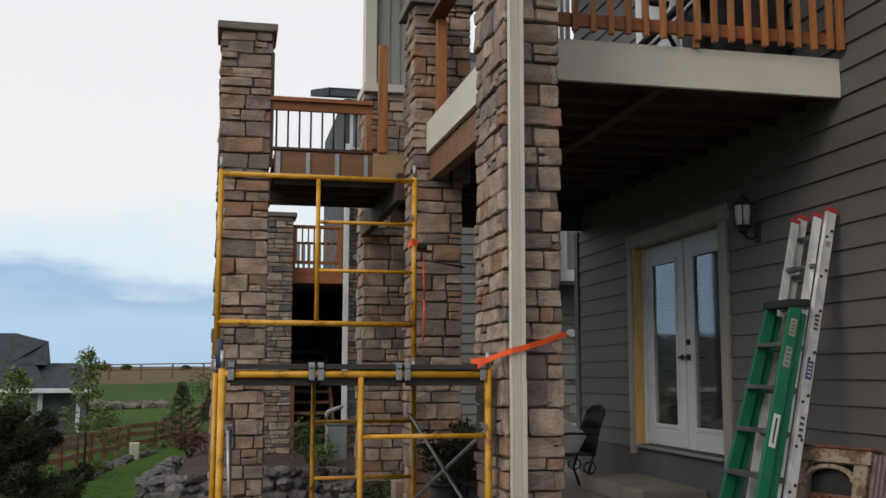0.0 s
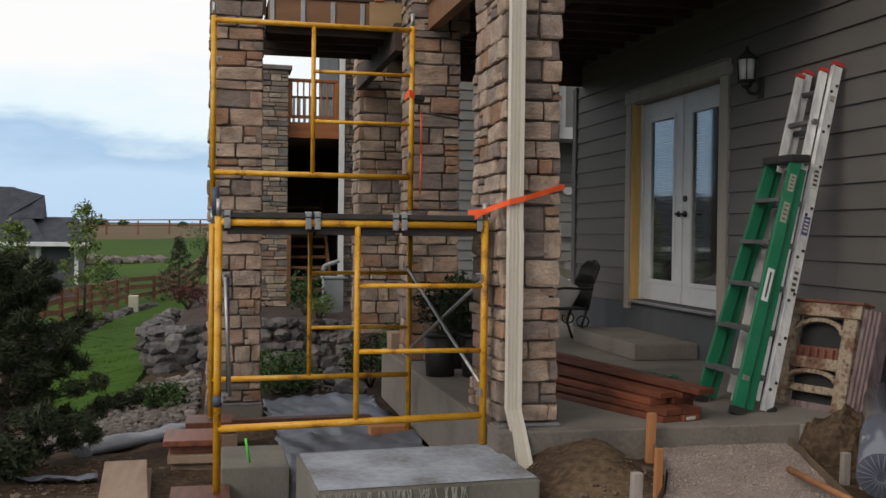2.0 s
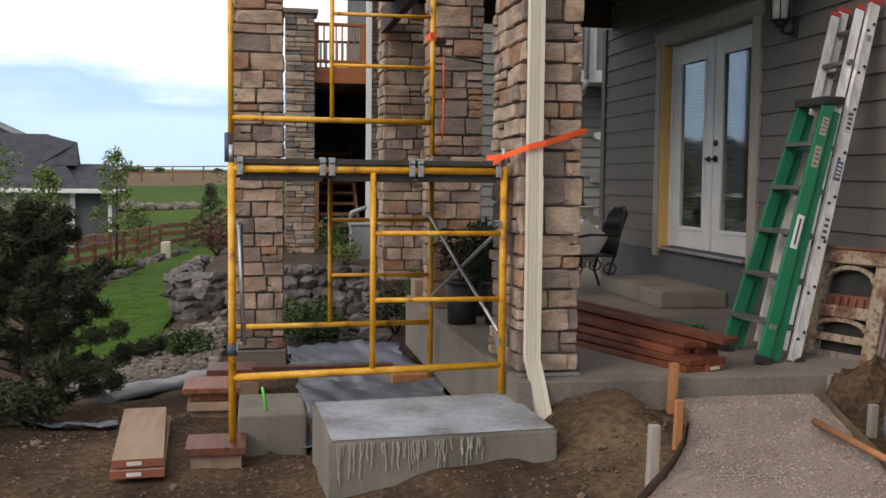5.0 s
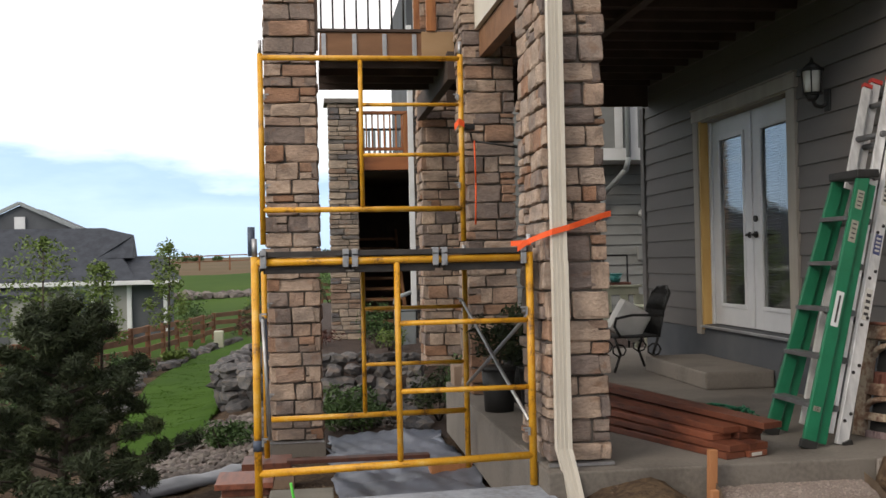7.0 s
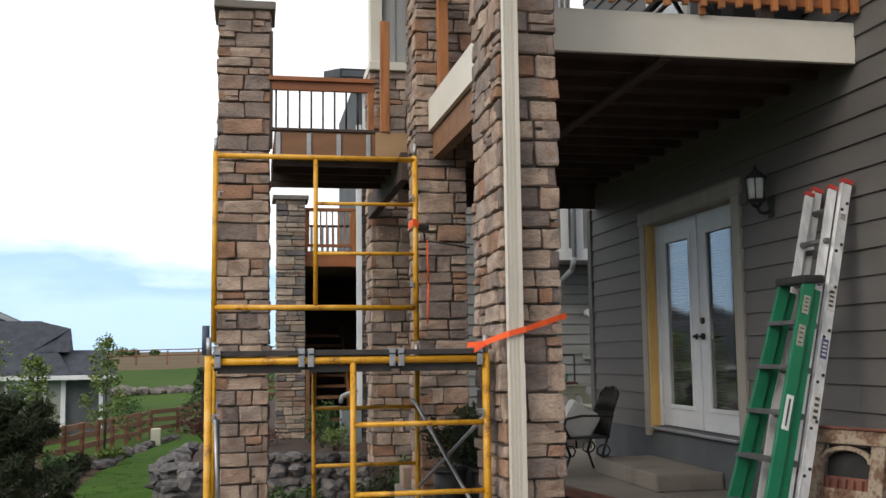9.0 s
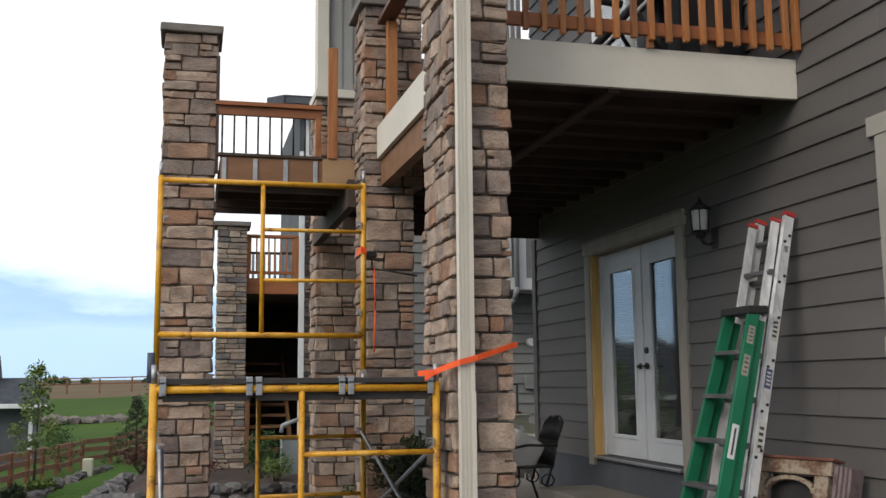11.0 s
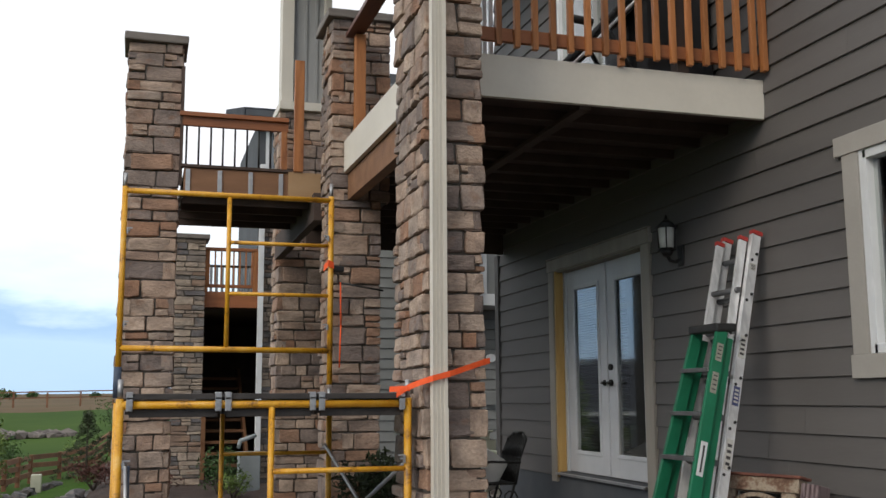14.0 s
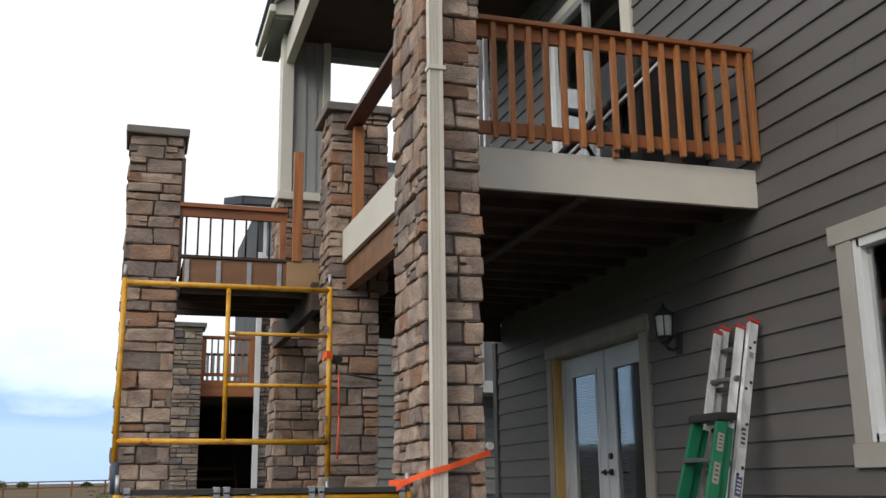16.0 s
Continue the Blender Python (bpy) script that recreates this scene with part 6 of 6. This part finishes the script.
def slab_faces(faces, verts):
    bm = bmesh.new()
    v = [bm.verts.new(p) for p in verts]
    for f in faces:
        bm.faces.new([v[i] for i in f])
    bmesh.ops.recalc_face_normals(bm, faces=bm.faces)
    return bm


part("roof", slab_faces([(0, 1, 3, 2), (1, 4, 5, 3), (4, 6, 7, 5), (6, 0, 2, 7), (2, 3, 5, 7), (0, 6, 4, 1)],
                        [(-17, 35.75, 1.16), (-5.55, 35.75, 1.16), (-17, 38.6, 3.08), (-7.15, 38.6, 3.08), (-6.45, 41.5, 1.16), (-7.15, 39.2, 3.08), (-17, 41.5, 1.16), (-17, 39.2, 3.08)]), ROOF, nb, "dark blue-grey shingles")
part("roof_end", slab_faces([(0, 1, 2), (0, 2, 3), (1, 4, 2), (0, 3, 4, 1), (2, 4, 3)], [(-7.1, 38.4, 3.06), (-5.95, 37.8, 2.78), (-5.85, 36.9, 1.95), (-7.1, 36.9, 1.95), (-6.1, 39.4, 1.95)]), ROOF, nb)
part("side_roof", slab_faces([(0, 1, 3, 2), (1, 4, 3), (0, 2, 5), (2, 3, 4, 5), (0, 5, 4, 1)], [(-6.3, 35.75, 1.16), (-4.15, 35.75, 1.16), (-6.3, 37.6, 2.02), (-4.85, 37.6, 2.02), (-4.45, 39.0, 1.16), (-6.3, 39.0, 1.16)]), ROOF, nb)
part("gutter", solid(-17, 35.66, 1.02, -4.12, 35.78, 1.17, bevel=0.02), WHITE, nb)
part("gable", slab_faces([(0, 1, 2), (3, 5, 4), (0, 3, 4, 1), (1, 4, 5, 2), (2, 5, 3, 0)], [(-14.2, 42.2, 2.7), (-7.9, 42.2, 2.7), (-11.05, 42.2, 4.15), (-14.2, 46, 2.7), (-7.9, 46, 2.7), (-11.05, 46, 4.15)]), NBDARK, nb)
for a, b in (((-7.7, 42.1, 2.66), (-11.05, 42.1, 4.24)), ((-14.4, 42.1, 2.66), (-11.05, 42.1, 4.24))):
    part("rake_board", beam(a, b, 0.10, 0.14, up=(0, 0, 1)), ACGREY, nb)
part("gable_vent", solid(-11.25, 42.1, 3.22, -10.85, 42.18, 3.70), WHITE, nb)
nw = part("window", solid(-7.72, 36.12, -0.10, -6.42, 36.19, 1.0, bevel=0.01), WHITE, nb)
part("pane", solid(-7.62, 36.09, 0.0, -7.12, 36.115, 0.86), PANE_FAR, nw)
part("pane", solid(-7.02, 36.09, 0.0, -6.52, 36.115, 0.86), PANE_FAR, nw)
part("corner_trim", solid(-5.95, 36.15, GZ, -5.80, 36.29, 1.05), WHITE, nb)
part("corner_trim", solid(-4.74, 36.22, GZ, -4.62, 36.29, 1.05), WHITE, nb)
part("entry", solid(-10.6, 35.33, GZ, -9.6, 35.39, 0.55), FOUND, nb)
for x, y, w, h in ((-30, 66, 13, 4.8), (-19.5, 74, 9, 5.6), (-44, 60, 12, 5.4)):
    hs = thing("far_house", "distant grey house with dark pitched roof", "house", (x, y, -1.0), group="far houses")
    part("wall", solid(x - w / 2, y, -1.5, x + w / 2, y + 8, h * 0.5), NBWALL, hs)
    part("roof", slab_faces([(0, 1, 2), (3, 5, 4), (0, 3, 4, 1), (1, 4, 5, 2), (2, 5, 3, 0)], [(x - w * 0.55, y - 0.4, h * 0.5), (x + w * 0.55, y - 0.4, h * 0.5), (x, y - 0.4, h), (x - w * 0.55, y + 8.4, h * 0.5), (x + w * 0.55, y + 8.4, h * 0.5), (x, y + 8.4, h)]), ROOF, hs)
    for k in (-0.25, 0.25):
        part("window", solid(x + w * k - 0.7, y - 0.04, 0.2, x + w * k + 0.7, y - 0.003, 1.5), PANE_FAR, hs)

# far row of rocks, field fence, trees on the horizon
spots = [(q.uniform(-12, -3.5), 66 + q.uniform(-1.5, 1.5), rise(-9, 66) + 0.25, q.uniform(0.25, 0.55)) for k in range(150)]
pebbles("far_rocks", spots, COBBLE, "pale row of rocks across the far meadow", "rocks")
ff = thing("field_fence", "distant brown post fence across the field", "fence", (-10, 112, 1.4))
for k in range(16):
    x = -34 + k * 3.2
    part("post", solid(x - 0.09, 112, rise(x, 112) - 0.2, x + 0.09, 112.18, rise(x, 112) + 1.5), FENCE, ff)
for h in (0.6, 1.2):
    part("fence_rail", beam((-34, 112.1, rise(-34, 112) + h), (14, 112.1, rise(14, 112) + h), 0.06, 0.12), FENCE, ff)
for k, x in enumerate((-96, -88, -76, -71, -42, -36, -33, -12, 6, 20)):
    y = 330 + (k * 37) % 60
    z = rise(x, y)
    ob = thing("far_tree", "small dark tree on the horizon", "tree", (x, y, z), group="horizon trees")
    part("trunk", tube((x, y, z - 0.2), (x, y, z + 1.6), 0.2, n=6, r2=0.08), BARK, ob)
    s = 0.62 + (k * 0.37) % 0.5
    leafy("foliage", leaf_cloud([(x, y, z + 1.9 * s, 1.7 * s, 1.2 * s), (x + 1.0, y, z + 1.5 * s, 1.2 * s, 0.9 * s), (x - 1.1, y, z + 1.3 * s, 1.1 * s, 0.8 * s)], 420, 0.4, 200 + k, slim=0.9), SHRUB, ob)

# ---- neighbouring unit behind the piers ----
nu = thing("neighbour_storey", "neighbouring upper storey with dark shingles and a white-framed window", "house", (3.5, 20.5, 3.45))
part("wall", solid(2.30, 20.0, 3.45, 7.0, 24.0, 7.2), NBDARK, nu)
part("roof", beam((4.5, 19.6, 7.22), (4.5, 24.2, 8.45), 5.1, 0.16, up=(0, -0.26, 0.96)), ROOF, nu, "dark blue-grey shingles")
part("fascia_board", solid(1.98, 19.52, 7.12, 7.1, 19.58, 7.24), NBDARK, nu)
uw = part("window", solid(2.42, 19.95, 6.15, 3.1, 19.997, 7.0, bevel=0.01), WHITE, nu)
part("pane", solid(2.48, 19.93, 6.2, 3.04, 19.948, 6.94), PANE_FAR, uw)

nd = thing("neighbour_deck", "neighbouring raised deck with orange cedar rim and railing", "deck", (1.6, 17.3, 3.3), kind="structure")
part("rim_board", solid(1.14, 17.20, 3.19, 2.06, 17.26, 3.45, bevel=0.004), CEDAR_H, nd)
part("deck_floor", solid(1.14, 17.27, 3.40, 3.6, 21.0, 3.45), DARKWOOD_SHADE, nd)
part("ceiling_boards", solid(1.14, 17.27, 3.17, 3.6, 21.0, 3.20), DARKWOOD_SHADE, nd)
# dark sheets added to stand for the shade under this deck
part("shade_back", solid(1.16, 20.9, 0.0, 4.0, 21.0, 3.4), DARKWOOD_SHADE, nd)
part("shade_side", solid(2.5, 17.7, 0.0, 2.6, 20.9, 3.4), DARKWOOD_SHADE, nd)
part("shade_screen", solid(1.16, 18.6, 0.0, 1.22, 20.9, 3.4), DARKWOOD_SHADE, nd)
nr = thing("neighbour_railing", "cedar railing with pale balusters on the neighbouring deck", "railing", (1.6, 17.3, 3.45))
part("top_rail", solid(1.13, 17.2, 4.13, 2.0, 17.3, 4.18, bevel=0.004), CEDAR_H, nr)
part("bottom_rail", solid(1.13, 17.22, 3.52, 2.0, 17.28, 3.57), CEDAR_H, nr)
for k in range(8):
    part("baluster", solid(1.20 + k * 0.1, 17.235, 3.57, 1.225 + k * 0.1, 17.26, 4.13), CEDAR, nr)
part("post", solid(1.93, 17.2, 3.45, 2.03, 17.3, 4.15), CEDAR, nr)
part("post", solid(1.13, 17.2, 3.45, 1.20, 17.3, 4.15), CEDAR, nr)
dc = thing("deck_chairs", "row of grey slatted deck chairs behind the railing", "chair", (1.6, 18.2, 3.45))
part("chair_rail", solid(1.2, 18.2, 3.98, 2.0, 18.25, 4.02), IRON, dc)
for k in range(9):
    part("back_slat", solid(1.20 + k * 0.095, 18.2, 3.46, 1.245 + k * 0.095, 18.24, 3.98), ACGREY, dc)
stair = thing("wooden_stair", "dim brown wooden stair under the neighbouring deck", "stair", (1.6, 19, 0.4))
for k in range(9):
    part("tread", solid(1.28, 18.3 + k * 0.24, 0.55 + k * 0.19, 2.0, 18.56 + k * 0.24, 0.60 + k * 0.19), WOOD_BROWN, stair)
part("stringer", beam((2.03, 18.3, 0.45), (2.03, 20.5, 2.2), 0.05, 0.25), WOOD_BROWN, stair)
part("stair_post", solid(1.22, 18.2, 0.3, 1.29, 18.27, 1.6), WOOD_BROWN, stair)
wp = thing("white_downspout", "slim white downspout on the grey stone pilaster", "downspout", (2.06, 17.1, 0.8))
part("pipe_run", solid(2.00, 17.06, 0.85, 2.09, 17.14, 5.6, bevel=0.01), WHITE, wp)
part("drain_boot", solid(1.99, 17.05, 0.3, 2.10, 17.15, 0.85, bevel=0.02), BLACKPL, wp)
ac = thing("utility_cabinet", "grey metal utility cabinet in the mulch bed", "cabinet", (1.8, 15.5, rise(1.8, 15.5)))
z0 = rise(1.8, 15.5)
part("body", solid(1.60, 15.4, z0 - 0.03, 1.90, 15.75, z0 + 0.50, bevel=0.02), ACGREY, ac)
part("lid", solid(1.58, 15.38, z0 + 0.505, 1.92, 15.77, z0 + 0.54, bevel=0.01), ACGREY, ac)
part("flex_pipe", pipe([(1.6, 15.6, z0 + 0.6), (1.62, 15.55, z0 + 0.70), (1.85, 15.55, z0 + 0.78)], 0.03, n=8), ACGREY, ac)

nwall = thing("wall_far", "neighbouring house wall of pale grey lap siding", "wall", (6.5, 17.4, 0.3), kind="structure")
part("sheathing", solid(3.7, 17.45, 0.0, 12, 17.6, 7.5), FOUND, nwall)
z = 0.45
while z < 7.2:
    bm = solid(3.7, 17.41, z, 12, 17.45, z + 0.17, bevel=0.0)
    for v in bm.verts:
        if v.co.z > z + 0.1 and v.co.y < 17.43:
            v.co.y += 0.025
    part("siding_board", bm, SIDING_GREY, nwall)
    z += 0.176
bx2 = thing("bay_box", "boxed-out bay with cream trim boards on the neighbouring wall", "bay", (5.7, 17, 3.4), kind="structure")
part("body", solid(5.0, 16.6, 3.42, 7.4, 17.4, 6.8), SIDING_GREY, bx2)
part("skirt_board", solid(4.98, 16.57, 3.26, 7.42, 17.4, 3.46, bevel=0.004), WHITE, bx2)
for x in (4.97, 5.42, 5.68):
    part("trim_board", solid(x, 16.565, 3.46, x + 0.13, 16.597, 6.8), WHITE, bx2)
gp = plain("gutter_pipe", pipe([(5.62, 16.5, 6.0), (5.62, 16.5, 3.3), (5.60, 16.6, 3.1), (5.42, 17.3, 2.75), (5.40, 17.36, 2.4), (5.18, 17.36, 2.3)], 0.045, n=8), ACGREY, "grey downpipe bending under the bay", "downpipe")
plain("meter_box", solid(6.02, 17.3, 1.58, 6.24, 17.405, 1.82, bevel=0.01), SIDING_GREY, "small grey meter box on the far siding", "meter")
plain("flood_light", tube((6.13, 17.25, 2.40), (6.13, 17.41, 2.40), 0.07, n=16), WHITE, "round white fixture on the far wall", "lamp")
plain("blue_towel", solid(2.92, 17.0, 3.55, 3.2, 17.04, 3.95, bevel=0.01), BLUE, "blue cloth hung over a far railing", "cloth")

# ---- stone piers ----
def stone_shape(seed):
    """A rough-split stone of unit size with rounded arrises and an uneven face towards -y."""
    r = random.Random(seed)
    bm = bmesh.new()
    us = (-0.5, -0.46, -0.15, 0.17, 0.46, 0.5)
    tip = r.uniform(-0.10, 0.10)
    skew, bow = r.uniform(-0.05, 0.05), r.uniform(-0.04, 0.04)
    g = []
    for j, v in enumerate((-0.5, -0.44, 0.0, 0.44, 0.5)):
        row = []
        for i, u in enumerate(us):
            rim = i in (0, 5) or j in (0, 4)
            corner = i in (0, 5) and j in (0, 4)
            x = u * (0.90 if corner else 1.0) + skew * v + r.uniform(-0.014, 0.014)
            z = v * (0.78 if corner else 1.0) + bow * (1 - 4 * u * u) * (1 if j in (0, 4) else 0) + r.uniform(-0.03, 0.03)
            y = (-0.33 if corner else -0.40) + r.uniform(-0.04, 0.04) if rim else -0.47 + tip * u + r.uniform(-0.035, 0.035)
            row.append(bm.verts.new((x, y, z)))
        g.append(row)
    for j in range(4):
        for i in range(5):
            bm.faces.new((g[j][i], g[j][i + 1], g[j + 1][i + 1], g[j + 1][i])).smooth = False
    edge = g[0] + [g[j][5] for j in (1, 2, 3)] + g[4][::-1] + [g[j][0] for j in (3, 2, 1)]
    back = [bm.verts.new((v.co.x, 0.5, v.co.z)) for v in edge]
    k = len(edge)
    for i in range(k):
        bm.faces.new((edge[(i + 1) % k], edge[i], back[i], back[(i + 1) % k]))
    bmesh.ops.recalc_face_normals(bm, faces=bm.faces)
    return bm


def stone_set(mat, count=14):
    return [mesh_of("stone", stone_shape(40 + i), mat) for i in range(count)]


NEAR_SET, FAR_SET = stone_set(STONE), stone_set(STONE_FAR)
CORE_IN = 0.030


def pier(name, label, x0, x1, y0, y1, z0, z1, faces, course=(0.075, 0.15), run=(0.11, 0.30), seed=1, meshes=None, cap=None, plinth=None, shape=None):
    """A pier faced with rough stones: faces names the sides that carry them ('s' towards -y, 'w' towards -x, 'e' towards +x)."""
    r = random.Random(seed)
    ob = thing(name, label, "pier", ((x0 + x1) / 2, (y0 + y1) / 2, z0), group="stone piers")
    part("core", solid(x0 + CORE_IN, y0 + CORE_IN, z0, x1 - CORE_IN, y1 - CORE_IN, z1), MORTAR, ob)
    meshes = meshes or NEAR_SET
    inv = Matrix.Translation(-ob.location)
    z, k = z0, 0
    while z < z1 - 0.03:
        h = min(r.uniform(*course) * r.choice((0.75, 1.0, 1.0, 1.25)), z1 - z)
        if z1 - z - h < 0.04:
            h = z1 - z
        for side in faces:
            ln = (x1 - x0) if side == "s" else (y1 - y0)
            lap = k % 2 if side == "s" else (k + 1) % 2
            s = 0.0 if lap or (side == "s" and "w" not in faces) else 0.055
            end = ln - (0.055 if side == "s" and "e" in faces and not lap else 0.0)
            while s < end - 0.01:
                w = r.uniform(*run)
                if end - s - w < run[0] * 0.7:
                    w = end - s
                rows = [(z, h)]
                if h > 0.10 and w < 0.17 and r.random() < 0.45:
                    f = r.uniform(0.4, 0.6)
                    rows = [(z, h * f), (z + h * f, h * (1 - f))]
                for zz, hh in rows:
                    proud = r.uniform(-0.010, 0.016)
                    st = bpy.data.objects.new("stone", r.choice(meshes))
                    scene.collection.objects.link(st)
                    depth = 0.11
                    size = Matrix.Diagonal((w - r.uniform(0.009, 0.016), depth, hh - r.uniform(0.009, 0.016), 1))
                    tilt = Matrix.Rotation(r.uniform(-0.022, 0.022), 4, "Y") @ Matrix.Rotation(r.uniform(-0.05, 0.05), 4, "Z") @ Matrix.Rotation(r.uniform(-0.10, 0.05), 4, "X")
                    c = s + w / 2
                    if side == "s":
                        m = Matrix.Translation((x0 + c, y0 + depth / 2 - proud, zz + hh / 2)) @ tilt @ size
                    elif side == "w":
                        m = Matrix.Translation((x0 + depth / 2 - proud, y0 + c, zz + hh / 2)) @ Matrix.Rotation(-math.pi / 2, 4, "Z") @ tilt @ size
                    else:
                        m = Matrix.Translation((x1 - depth / 2 + proud, y0 + c, zz + hh / 2)) @ Matrix.Rotation(math.pi / 2, 4, "Z") @ tilt @ size
                    st.parent = ob
                    st.matrix_parent_inverse = inv
                    st.matrix_basis = m
                s += w
        z += h
        k += 1
    if cap:
        bm = solid(x0 - cap, y0 - cap, z1, x1 + cap, y1 + cap, z1 + 0.075, bevel=0.012)
        bmesh.ops.subdivide_edges(bm, edges=bm.edges[:], cuts=1)
        for v in bm.verts:
            v.co += Vector((noise.noise(v.co * 9), noise.noise(v.co * 9 + Vector((3, 3, 3))), 0.4 * noise.noise(v.co * 8))) * 0.012
        part("capstone", bm, CAPSTONE, ob, "dark grey cast capstone")
    if plinth:
        part("plinth", solid(x0 - 0.02, y0 - 0.02, plinth, x1 + 0.02, y1, z0 - 0.02, bevel=0.01), CONCRETE, ob, "cast concrete footing")
        part("flashing", solid(x0 - 0.005, y0 - 0.025, z0 - 0.02, x1 + 0.005, y0 + 0.02, z0 - 0.004), STEEL, ob, "metal flashing strip")
    return ob


pier("stone_pier", "near pier of tan and rust split stone beside the patio edge", 1.635, 1.992, 5.64, 6.34, PATIO_Z + 0.03, 6.3, "swe", course=(0.085, 0.155), run=(0.12, 0.27), seed=3, plinth=PATIO_Z - 0.05)
pier("stone_pier", "pier of tan and rust stone carrying the deck corner beam", 1.68, 2.11, 8.70, 9.27, PATIO_Z, 3.38, "sw", course=(0.075, 0.16), run=(0.12, 0.33), seed=7)
pier("stone_pier", "upper stone pier with dark capstone beside the deck", 1.67, 2.20, 8.74, 9.27, 3.38, 5.02, "sw", course=(0.075, 0.15), run=(0.11, 0.27), seed=9, cap=0.05)
pier("stone_pier", "free-standing stone pier with grey capstone on a concrete footing", -0.045, 0.435, 9.47, 9.95, 0.05, 4.90, "swe", course=(0.09, 0.16), run=(0.13, 0.33), seed=13, cap=0.04, plinth=-0.15)
pier("stone_pier", "stone corner pier of grey-brown stone under the porch tower", 1.66, 2.30, 12.05, 12.6, PATIO_Z - 0.1, 5.10, "sw", course=(0.08, 0.17), run=(0.12, 0.34), seed=17)
pier("stone_pier", "neighbouring pier of small grey and cream ledge stone", 0.66, 1.15, 17.0, 17.5, 0.28, 4.28, "s", course=(0.06, 0.12), run=(0.12, 0.34), seed=21, meshes=FAR_SET, cap=0.05)
pier("stone_pier", "narrow grey stone pilaster behind the white downspout", 2.05, 2.5, 17.2, 17.7, 0.2, 5.4, "s", course=(0.06, 0.12), run=(0.10, 0.26), seed=23, meshes=FAR_SET)
